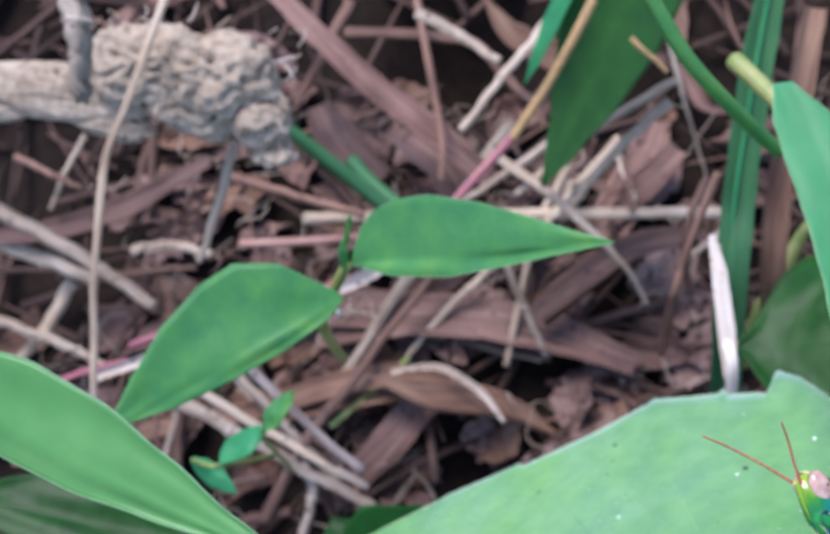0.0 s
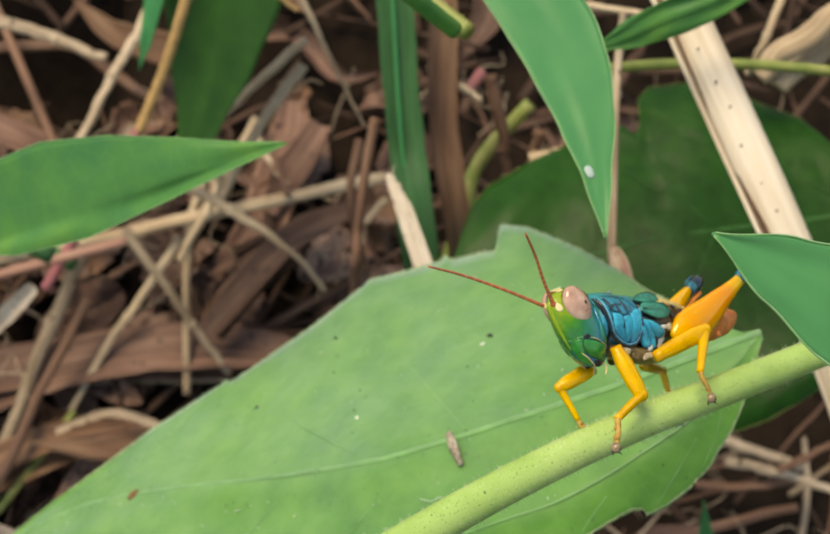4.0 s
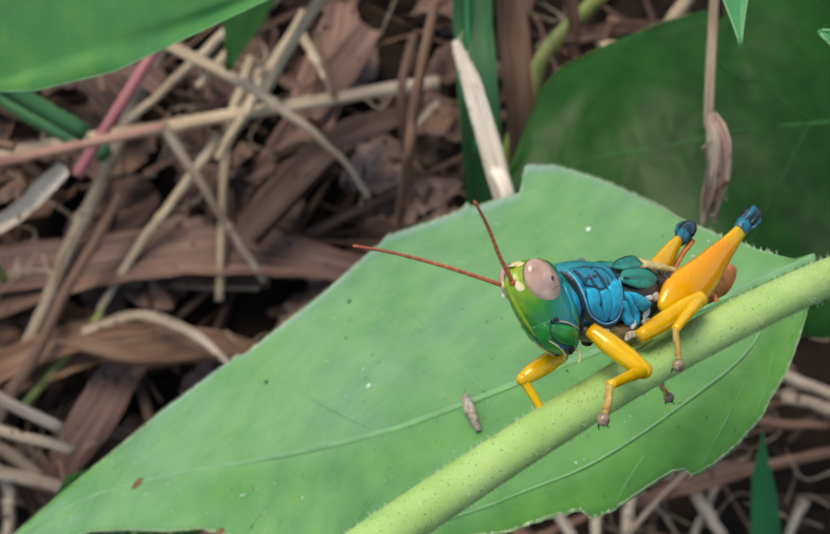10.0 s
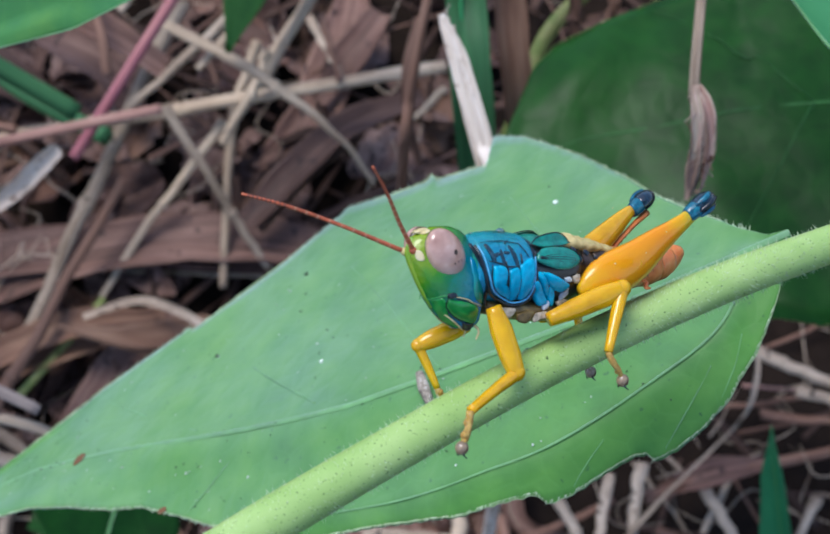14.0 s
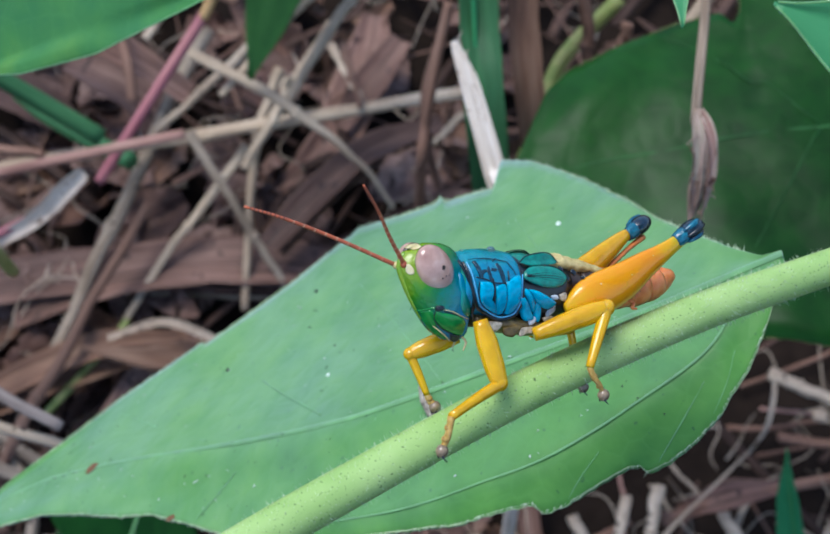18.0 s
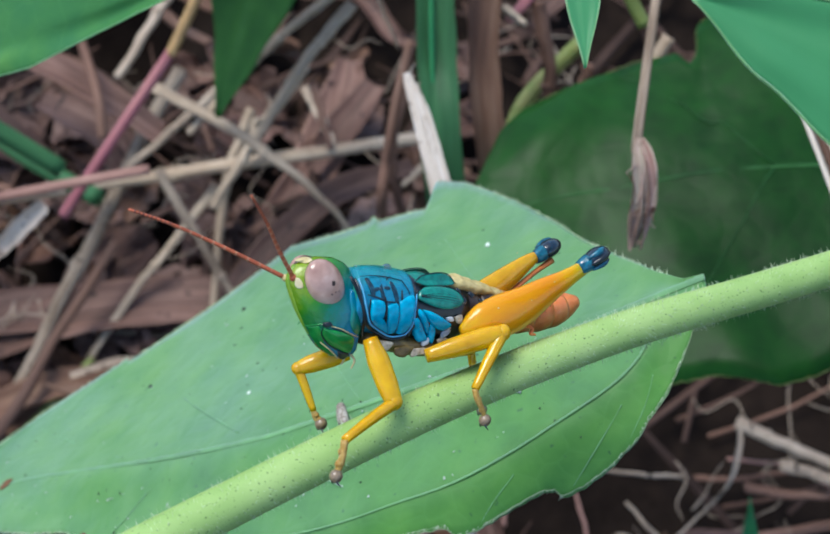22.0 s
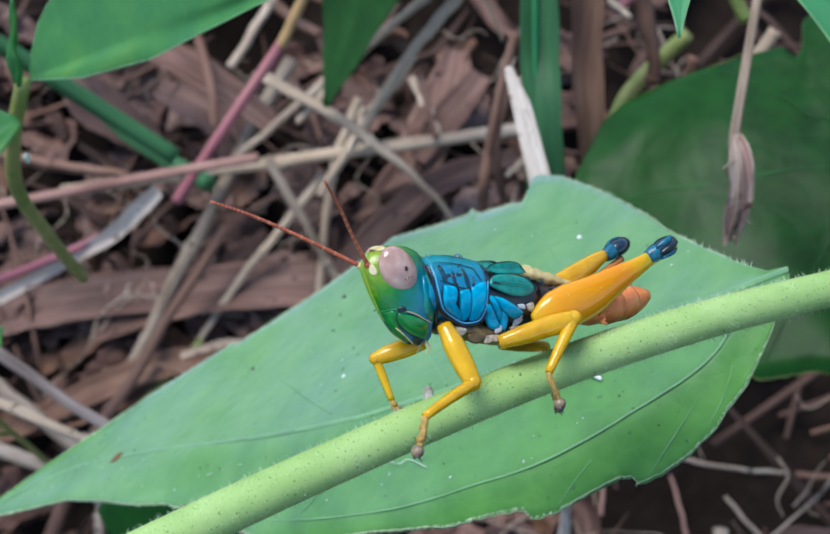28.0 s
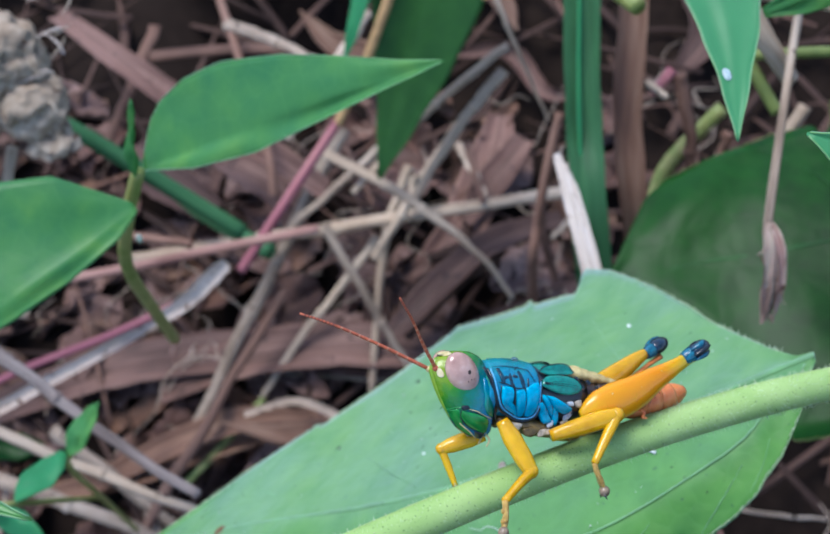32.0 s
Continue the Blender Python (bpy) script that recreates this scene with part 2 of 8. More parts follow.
# dark base colour holds the shade of leaves that lie behind or under others
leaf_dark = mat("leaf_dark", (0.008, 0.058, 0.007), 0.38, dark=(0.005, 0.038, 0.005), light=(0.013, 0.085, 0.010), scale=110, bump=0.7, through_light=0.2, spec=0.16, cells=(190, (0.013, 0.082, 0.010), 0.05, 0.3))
leaf_blue = mat("leaf_blue", (0.045, 0.29, 0.115), 0.4, dark=(0.035, 0.23, 0.09), light=(0.07, 0.36, 0.13), scale=70, bump=0.2, through_light=0.3, spec=0.15)
blade_green = mat("blade_green", (0.045, 0.155, 0.06), 0.45, dark=(0.03, 0.10, 0.04), light=(0.07, 0.21, 0.08), scale=180, stretch=(1, 1, 0.08), bump=0.3, through_light=0.2, spec=0.20, fibre=900)
stem_green = mat("stem_green", (0.325, 0.51, 0.16), 0.5, dark=(0.25, 0.43, 0.115), light=(0.40, 0.57, 0.215), scale=150, bump=0.35, spots=(0.06, 0.12, 0.035), spot_scale=6200, spot_cut=0.66, spec=0.25)
stem_olive = mat("stem_olive", (0.20, 0.26, 0.06), 0.5, dark=(0.12, 0.17, 0.04), light=(0.34, 0.34, 0.12), scale=150)
hair_white = mat("hair_white", (0.55, 0.70, 0.45), 0.5, bump=0)
leaf_fine = mat("leaf_fine", (0.11, 0.34, 0.07), 0.45, scale=200, through_light=0.2, spec=0.3, sheen_weight=1.0)
leaf_edge = mat("leaf_edge", (0.33, 0.46, 0.24), 0.6, scale=200, bump=0, spec=0.20)
speck_black = mat("speck_black", (0.01, 0.015, 0.012), 0.6, bump=0)
speck_white = mat("speck_white", (0.56, 0.66, 0.56), 0.5, bump=0)
crumb_white = mat("crumb_white", (0.78, 0.80, 0.76), 0.5, scale=2000)
speck_rust = mat("speck_rust", (0.16, 0.075, 0.03), 0.7)


# ---- builders ----
def finish(bm, name, material, smooth=True):
    me = bpy.data.meshes.new(name)
    bm.to_mesh(me)
    bm.free()
    me.materials.append(material)
    for p in me.polygons:
        p.use_smooth = smooth
    return me


def part(name, bm, material, parent, label="", smooth=True):
    ob = new(name, finish(bm, name, material, smooth))
    ob.parent = parent
    return tagged(ob, label) if label else ob


def thing(name, bm, material, label, category, group="", kind="", smooth=True):
    return tagged(new(name, finish(bm, name, material, smooth)), label, category, group, kind)


def holder(name, at, label, category, group=""):
    ob = new(name)
    ob.location = at
    ob.empty_display_size = 0.002
    return tagged(ob, label, category, group)


def spline(pts, n):
    """n + 1 points of a smooth curve through pts."""
    p = [Vector(q) for q in pts]
    if len(p) == 2:
        return [p[0].lerp(p[1], i / n) for i in range(n + 1)]
    p = [2 * p[0] - p[1]] + p + [2 * p[-1] - p[-2]]
    k, out = len(p) - 3, []
    for i in range(n + 1):
        s = min(i / n * k, k - 1e-9)
        j, u = int(s), s - int(s)
        a, b, c, d = p[j:j + 4]
        out.append(0.5 * (2 * b + (c - a) * u + (2 * a - 5 * b + 4 * c - d) * u * u + (3 * b - a - 3 * c + d) * u ** 3))
    return out


def tube(bm, pts, radii, seg=8, n=None, flat=1.0, side=(0, 0, 1), cap=True):
    """A round or flattened tube along a smooth curve; radii are spread evenly along it."""
    n = n or max(4, 4 * (len(pts) - 1))
    line = spline(pts, n) if n != len(pts) - 1 else [Vector(q) for q in pts]
    rings, s, run = [], Vector(side), 0.0
    grain = bm.verts.layers.float_vector.get("fibre") or bm.verts.layers.float_vector.new("fibre")
    for i, q in enumerate(line):
        d = (line[min(i + 1, n)] - line[max(i - 1, 0)]).normalized()
        a = d.cross(s)
        if a.length < 1e-4:
            a = d.cross(Vector((1, 0.3, 0)))
        a.normalize()
        b = a.cross(d)
        u = i / n * (len(radii) - 1)
        j = min(int(u), len(radii) - 2) if len(radii) > 1 else 0
        r = radii[0] if len(radii) == 1 else radii[j] + (radii[j + 1] - radii[j]) * (u - j)
        rings.append([bm.verts.new(q + (a * math.cos(t) + b * math.sin(t) * flat) * r) for t in (2 * math.pi * k / seg for k in range(seg))])
        run += (q - line[max(i - 1, 0)]).length
        for k, v in enumerate(rings[-1]):
            v[grain] = (r * math.cos(2 * math.pi * k / seg), r * math.sin(2 * math.pi * k / seg) + line[0].x, run * 0.05 + line[0].y)
    for r0, r1 in zip(rings, rings[1:]):
        for k in range(seg):
            bm.faces.new((r0[k], r0[(k + 1) % seg], r1[(k + 1) % seg], r1[k]))
    if cap:
        bm.faces.new(rings[0][::-1])
        bm.faces.new(rings[-1])
    return bm


def blob(bm, at, size, axes=None, u=12, v=8):
    """An ellipsoid with half axes size, along axes."""
    r = bmesh.ops.create_uvsphere(bm, u_segments=u, v_segments=v, radius=1.0)
    m = (axes or Matrix.Identity(3)).to_4x4()
    m.translation = at
    bmesh.ops.transform(bm, matrix=m @ Matrix.Diagonal((*size, 1)), verts=r["verts"])
    return bm


def profile(u, table):
    """The value at u of a table of even steps, or of (u, value) pairs."""
    if isinstance(table[0], tuple):
        for (a, p), (b, q) in zip(table, table[1:]):
            if u <= b:
                return p + (q - p) * (u - a) / max(b - a, 1e-9)
        return table[-1][1]
    s = u * (len(table) - 1)
    j = min(int(s), len(table) - 2)
    w = s - j
    w = w * w * (3 - 2 * w) * 0.5 + w * 0.5
    return table[j] + (table[j + 1] - table[j]) * w


def leaf_frame(base, tip, side):
    x = (Vector(tip) - Vector(base))
    length = x.length
    x.normalize()
    z = x.cross(Vector(side) - Vector(base)).normalized()
    y = z.cross(x)
    m = Matrix((x, y, z)).transposed().to_4x4()
    m.translation = Vector(base)
    return m, length


def blade_point(length, left, right, u, s, bend, fold, sweep, wave, seed, shape=None):
    w = profile(u, left) if s > 0 else profile(u, right)
    y = s * w + (profile(u, sweep) if isinstance(sweep, list) else sweep * math.sin(math.pi * u)) * (1 - abs(s) ** 2 if isinstance(sweep, list) else 1)
    z = bend * math.sin(math.pi * u) + fold * abs(s) ** 1.3 * w
    if shape:
        z += shape(u, y)
    z += wave * noise.noise(Vector((u * 3 + seed, s * 1.5, seed * 0.7))) * min(1, 6 * u, 6 * (1 - u))
    return Vector((u * length, y, z))


def leaf(name, base, tip, side, left, right, material, label, category="leaf", group="", bend=0.0, fold=0.1, sweep=0.0, wave=0.0008, teeth=0, tooth=0.0,
         veins=0, vein_mat=None, thick=0.00018, nu=36, nv=10, seed=1.0, vein_r=0.00022, rim=None, kind="", shape=None):
    """A leaf from base to tip. left and right: half widths from base to tip on the two sides of the midrib, side a point on the left."""
    m, length = leaf_frame(base, tip, side)
    top = tagged(new(name), label, category, group, kind)
    top.matrix_basis = m
    args = (length, left, right)

    def jag(u, s):
        """How far the tooth at u stands out of the smooth edge."""
        if not teeth or not 0.04 < u < 0.96:
            return 0.0
        ph = (u * teeth) % 1.0
        return math.copysign(tooth * (0.5 - ph) * (0.5 + 1.0 * abs(noise.cell(Vector((int(u * teeth), seed + s, 0))))), s)

    bm = bmesh.new()
    grid = []
    for i in range(nu + 1):
        u = i / nu
        row = []
        for j in range(-nv, nv + 1):
            s = j / nv
            p = blade_point(*args, u, s, bend, fold, sweep, wave, seed, shape)
            if abs(j) == nv:
                p.y += jag(u, s)
            p.z += 0.00025 * math.cos((u * 9 + abs(s) * 1.6) * math.pi) * (0.3 + abs(s)) * (1 if veins else 0.4 if teeth else 0.08)
            row.append(bm.verts.new(p))
        grid.append(row)
    low = [[bm.verts.new(v.co - Vector((0, 0, thick))) for v in row] for row in grid]
    w = 2 * nv
    for i in range(nu):
        for j in range(w):
            bm.faces.new((grid[i][j], grid[i + 1][j], grid[i + 1][j + 1], grid[i][j + 1]))
            bm.faces.new((low[i][j], low[i][j + 1], low[i + 1][j + 1], low[i + 1][j]))
        bm.faces.new((grid[i][0], low[i][0], low[i + 1][0], grid[i + 1][0]))
        bm.faces.new((grid[i][w], grid[i + 1][w], low[i + 1][w], low[i][w]))
    for j in range(w):
        bm.faces.new((grid[0][j], grid[0][j + 1], low[0][j + 1], low[0][j]))
        bm.faces.new((grid[nu][j], low[nu][j], low[nu][j + 1], grid[nu][j + 1]))
    part("blade", bm, material, top)
    if rim:
        for sgn in (1, -1):
            bm = bmesh.new()
            steps = range(1, nu) if teeth else np.linspace(0.01 * nu, 0.995 * nu, 70)
            line = [blade_point(*args, i / nu, sgn, bend, fold, sweep, wave, seed, shape) + Vector((0, jag(i / nu, sgn), 0)) for i in steps]
            tube(bm, line, [0.00004, 0.000055, 0.00004] if teeth else [0.00007, 0.00009, 0.00007], 5, n=len(line) - 1)
            part("margin", bm, rim, top, "pale leaf margin")
    if vein_mat:
        bm = bmesh.new()
        line = [blade_point(*args, u, 0.001, bend, fold, sweep, wave, seed, shape) + Vector((0, 0, 0.00003)) for u in np.linspace(0.0, 0.985, 24)]
        tube(bm, line, [vein_r * 1.9, vein_r * 1.4, vein_r * 0.6], 10, n=23, flat=0.14)
        part("midrib", bm, vein_mat, top, "pale midrib")
        for k in range(veins):
            for sgn in (1, -1):
                u0 = 0.03 + 0.72 * (k / max(1, veins)) ** 1.1
                bm = bmesh.new()
                line = []
                for q in np.linspace(0, 0.93, 14):
                    line.append(blade_point(*args, min(0.98, u0 + q * (0.34 - 0.14 * u0)), sgn * max(q, 0.01), bend, fold, sweep, wave, seed, shape) + Vector((0, 0, thick * 0.6)))
                tube(bm, line, [vein_r * 0.8, vein_r * 0.5, vein_r * 0.2], 5, n=13, flat=0.45)
                part("side_vein", bm, vein_mat, top)
    return top


def hairs(bm, base, way, length, r):
    a = way.orthogonal().normalized()
    b = way.cross(a)
    tip = bm.verts.new(base + way * length)
    ring = [bm.verts.new(base + (a * math.cos(t) + b * math.sin(t)) * r) for t in (0, 2.1, 4.2)]
    for k in range(3):
        bm.faces.new((ring[k], ring[(k + 1) % 3], tip))


def straw(pts, r, material, label, group="dry grass stalks", name="dry_stalk", taper=0.7, flat=0.7, seg=9, n=None):
    """One dry stalk along a smooth curve, a thing of its own: furrowed, a little uneven, with a joint and a split sheath when thick."""
    o = Vector(pts[0])
    dry = group == "dry grass stalks"
    r *= 1.12 if dry else 1.0
    rnd = random.Random(int(1e5 * (o.x + 2 * o.y)))
    line = spline([Vector(q) - o for q in pts], 40)
    at = rnd.randrange(12, 28)
    if dry:
        for i, q in enumerate(line):
            line[i] = q + Vector((noise.noise(Vector((i * 0.16, o.x * 300, 0))), noise.noise(Vector((i * 0.16, o.y * 300, 7))), 0)) * r * 0.45
    bm = bmesh.new()
    radii = [r * (1 + (taper - 1) * i / 40) * (1 + (0.10 * noise.noise(Vector((i * 0.35, o.x * 500, 3))) if dry else 0)) for i in range(41)]
    if dry:
        radii[at] *= 1.18
    tube(bm, line, radii, seg, 40, flat)
    if dry:
        furrow = rnd.randrange(seg)
        for i, v in enumerate(list(bm.verts)[:41 * seg]):
            k = (i % seg - furrow) % seg
            c = line[i // seg]
            v.co = c + (v.co - c) * (0.55 if k == 0 else 1.12 if k in (1, seg - 1) else 0.78 if k == seg // 2 else 1.0)
    if not dry or len(pts) < 3 or r < 0.0010:
        ob = thing(name, bm, material, label, "dry stalk", group)
        ob.location = o
        return ob
    ob = holder(name, o, label, "dry stalk", group)
    part("culm", bm, material, ob)
    bm = bmesh.new()
    tube(bm, [line[at].lerp(line[at - 1], 0.5), line[at], line[at].lerp(line[at + 1], 0.5)], [radii[at] * 0.9, radii[at] * 1.12, radii[at] * 0.9], 10, 4, flat)
    part("joint", bm, material, ob, "swollen joint of the stalk")
    bm = bmesh.new()
    up = Vector((0.2, -0.4, 1)).normalized() * r * flat * 0.75
    lo = rnd.randrange(2, 8)
    tube(bm, [q + up for q in line[lo:at - 2]], [r * 0.12, r * 0.3, r * 0.26, r * 0.08], 7, None, 0.5)
    part("split_sheath", bm, material, ob, "split sheath along the stalk")
    return ob


def ribbon(pts, widths, material, label, name="dead_leaf", category="dead leaf", group="dead leaves on the ground", curl=0.5, side=(0, 0, 1), n=22, m=6, thick=0.0002, twist=0.0, seed=1, rib=False):
    """One dry, curled leaf or strip along a smooth curve; widths: half widths along it."""
    o = Vector(pts[0])
    line = spline([Vector(q) - o for q in pts], n)
    bm, top, s = bmesh.new(), [], Vector(side)
    grain = bm.verts.layers.float_vector.new("fibre")
    long = sum((q - p).length for p, q in zip(line, line[1:]))
    for i, q in enumerate(line):
        d = (line[min(i + 1, n)] - line[max(i - 1, 0)]).normalized()
        a = d.cross(s).normalized()
        b = a.cross(d)
        u = i / n
        t = twist * u
        a, b = a * math.cos(t) + b * math.sin(t), b * math.cos(t) - a * math.sin(t)
        w = profile(u, widths)
        row = []
        for j in range(-m, m + 1):
            v = j / m
            ang = v * curl
            k = w / max(curl, 0.05)
            rough = w * 0.10 * noise.noise(Vector((u * 7 + seed * 3.1, v * 2.5, seed)))
            edge = 1 + 0.12 * noise.noise(Vector((u * 16, seed * 1.7 + v, 5)))
            row.append(bm.verts.new(q + a * k * math.sin(ang) * edge + b * (k * (1 - math.cos(ang)) + rough)))
            row[-1][grain] = (v * w, seed * 0.013, u * long * 0.06)
        top.append(row)
    mid = [[v.co.copy() for v in row] for row in top]
    low = [[bm.verts.new(v.co - s * thick) for v in row] for row in top]
    w2 = 2 * m
    for i in range(n):
        for j in range(w2):
            bm.faces.new((top[i][j], top[i + 1][j], top[i + 1][j + 1], top[i][j + 1]))
            bm.faces.new((low[i][j], low[i][j + 1], low[i + 1][j + 1], low[i + 1][j]))
        bm.faces.new((top[i][0], low[i][0], low[i + 1][0], top[i + 1][0]))
        bm.faces.new((top[i][w2], top[i + 1][w2], low[i + 1][w2], low[i][w2]))
    if not rib:
        ob = thing(name, bm, material, label, category, group)
        ob.location = o
        return ob
    ob = holder(name, o, label, category, group)
    part("dry_blade", bm, material, ob)
    bm = bmesh.new()
    tube(bm, [row[m] - s * thick for row in mid], [max(widths) * 0.07, max(widths) * 0.06, max(widths) * 0.03], 5, n)
    part("midrib", bm, material, ob, "raised dry midrib")
    return ob


def under(child, top):
    """Makes a finished object a part of a thing, where it stands."""
    m = child.matrix_basis.copy()
    child.parent = top
    child.matrix_basis = top.matrix_basis.inverted() @ m
    for key in ("category", "group", "kind"):
        if key in child:
            del child[key]
    return child

# ---- the ground: a low bank of soil that levels out ----
def hollow(x, y):
    """How deep one is in the dark hollow under the dry stalks, 0 to 1."""
    return math.exp(-((x + 0.082) / 0.024) ** 2 - ((y - 0.168) / 0.026) ** 2)


def bank(x, y):
    rise = -0.0245 + 0.2309 * y if y < 0.5 else 0.091 + 0.06 * (1 - math.exp(-(y - 0.5) / 0.26)) * 0.25 * 4
    if y < -0.25:
        rise = -0.0822 - 0.02 * (1 - math.exp((y + 0.25) / 0.1))
    return rise - 0.035 * hollow(x, y)


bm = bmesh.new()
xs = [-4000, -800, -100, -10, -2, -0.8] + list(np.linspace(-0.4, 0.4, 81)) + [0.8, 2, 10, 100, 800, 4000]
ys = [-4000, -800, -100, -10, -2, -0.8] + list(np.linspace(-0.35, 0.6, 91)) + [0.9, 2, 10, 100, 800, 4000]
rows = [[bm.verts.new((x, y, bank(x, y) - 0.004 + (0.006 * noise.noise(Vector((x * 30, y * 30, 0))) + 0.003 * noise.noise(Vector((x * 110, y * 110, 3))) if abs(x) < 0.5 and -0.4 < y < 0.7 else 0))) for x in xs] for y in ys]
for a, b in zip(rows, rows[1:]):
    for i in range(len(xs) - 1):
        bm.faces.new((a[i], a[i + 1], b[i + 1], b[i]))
thing("ground", bm, soil, "near-black soil bank under the litter, gap shade in its colour", "ground", kind="structure")

# fine dead grass lying on the soil, past counting
rnd = random.Random(4)
for count, material, lo, hi, lift, name, text in ((900, litter_shaded, 0.0006, 0.0018, 0.008, "brown_litter", "matted brown dead grass on the soil"), (170, straw_brown, 0.0003, 0.0007, 0.010, "dry_grass_litter", "tangled brown dry grass blades over the soil")):
    bm = bmesh.new()
    for i in range(count):
        x, y = rnd.uniform(-0.26, 0.24), rnd.uniform(-0.12, 0.34)
        z = bank(x, y) + rnd.uniform(-0.002, lift)
        if hollow(x, y) > 0.3:
            continue
        # litter thinned so the near-black soil stands in for deep shade here
        if x > 0.035 and y < 0.065 and rnd.random() < 0.7:
            continue
        a, ln = rnd.uniform(0, math.pi), rnd.uniform(0.015, 0.07)
        d = Vector((math.cos(a), math.sin(a), rnd.uniform(-0.12, 0.16)))
        o = Vector((x, y, z))
        tube(bm, [o - d * ln * 0.5, o + Vector((rnd.uniform(-1, 1), rnd.uniform(-1, 1), rnd.uniform(-0.3, 1))) * ln * 0.06, o + d * ln * 0.5], [rnd.uniform(lo, hi)] * 2 + [lo * 0.5], 5, 4, rnd.uniform(0.2, 0.6))
    thing(name, bm, material, text, "litter", kind="stuff")

# thinner litter on the ground round about
bm = bmesh.new()
for i in range(1500):
    a = rnd.uniform(0, 6.283)
    d = rnd.uniform(0.24, 1.1)
    x, y = d * math.cos(a) - 0.01, d * math.sin(a) + 0.1
    if -0.26 < x < 0.24 and -0.12 < y < 0.34:
        continue
    o = Vector((x, y, bank(x, y) + rnd.uniform(0.0, 0.010)))
    w, ln = rnd.uniform(0, math.pi), rnd.uniform(0.02, 0.09)
    d = Vector((math.cos(w), math.sin(w), rnd.uniform(-0.1, 0.12)))
    tube(bm, [o - d * ln * 0.5, o + Vector((0, 0, ln * 0.04)), o + d * ln * 0.5], [0.0018, 0.0016, 0.0008], 5, 4, 0.5)
thing("surrounding_litter", bm, straw_brown, "scattered dead grass on the soil around", "litter", kind="stuff")

# dead leaves lying in layers on the soil
shapes = []
for k in range(7):
    r = random.Random(20 + k)
    ln = 0.03 + 0.03 * r.random()
    pts = [(0, 0, 0), (ln * 0.35, r.uniform(-1, 1) * 0.006, 0.004 * r.random()), (ln * 0.7, r.uniform(-1, 1) * 0.008, 0.006 * r.random()), (ln, r.uniform(-1, 1) * 0.01, 0.002)]
    w = r.uniform(0.004, 0.008)
    shapes.append(ribbon(pts, [w * 0.2, w * 0.8, w, w * 0.85, w * 0.5, w * 0.06], dead_brown if k % 3 else dead_tan, "curled brown dead leaf lying in the litter" if k % 3 else "curled tan dead leaf lying in the litter", curl=r.uniform(0.4, 1.3), twist=r.uniform(-0.8, 0.8), seed=k, rib=True))
rnd = random.Random(9)
for i in range(150):
    x, y = rnd.uniform(-0.25, 0.23), rnd.uniform(-0.13, 0.33)
    if i > 7 and x > 0.035 and y < 0.065:
        continue
    if hollow(x, y) > 0.12:
        x += 0.09
    m = pose(x, y, bank(x, y) + rnd.uniform(0.0, 0.006), rnd.uniform(-25, 40), rnd.uniform(-20, 20), rnd.uniform(0, 360))
    if i < 7:
        shapes[i].matrix_basis = m
    else:
        copy_thing(shapes[i % 7], m)

# crumpled pieces of dead leaf among the stalks
def crumpled(seed, length, width, material, label):
    """A dry leaf, torn at the edge, buckled and folded along its rib."""
    ob = holder("crumpled_leaf", (0, 0, 0), label, "dead leaf", "crumpled leaves on the ground")
    bm = bmesh.new()
    r = random.Random(seed)
    fold, roll = r.uniform(0.3, 0.9), r.uniform(-0.5, 0.8)
    nu, nv = 22, 7
    grid = []
    for i in range(nu + 1):
        u = i / nu
        w = width * (math.sin(math.pi * (0.08 + 0.88 * u)) ** 0.7)
        row = []
        for j in range(-nv, nv + 1):
            v = j / nv
            torn = 1 + 0.30 * noise.noise(Vector((u * 9, seed + (1 if j > 0 else 5), 0))) + 0.15 * noise.noise(Vector((u * 25, seed, j // 7)))
            p = Vector(((u - 0.5) * length, v * w * torn, abs(v) ** 1.2 * w * fold + math.sin(u * 3) * length * 0.12 * roll))
            q = p * 160 + Vector((seed * 3.7, 0, 0))
            p.z += 0.0022 * noise.noise(q) + 0.0013 * noise.noise(q * 2.4) + 0.0005 * abs(noise.noise(q * 6))
            p.y += 0.0012 * noise.noise(q * 1.3 + Vector((9, 0, 0)))
            row.append(bm.verts.new(p))
        grid.append(row)
    low = [[bm.verts.new(v.co - Vector((0, 0, 0.00018))) for v in row] for row in grid]
    for i in range(nu):
        for j in range(2 * nv):
            bm.faces.new((grid[i][j], grid[i + 1][j], grid[i + 1][j + 1], grid[i][j + 1]))
            bm.faces.new((low[i][j], low[i][j + 1], low[i + 1][j + 1], low[i + 1][j]))
        bm.faces.new((grid[i][0], low[i][0], low[i + 1][0], grid[i + 1][0]))
        bm.faces.new((grid[i][2 * nv], grid[i + 1][2 * nv], low[i + 1][2 * nv], low[i][2 * nv]))
    line = [row[nv].co.copy() + Vector((0, 0, 0.0001)) for row in grid]
    part("blade", bm, material, ob)
    bm = bmesh.new()
    tube(bm, line, [0.00035, 0.0003, 0.00012], 6, nu)
    part("midrib", bm, material, ob, "raised dry midrib")
    return ob


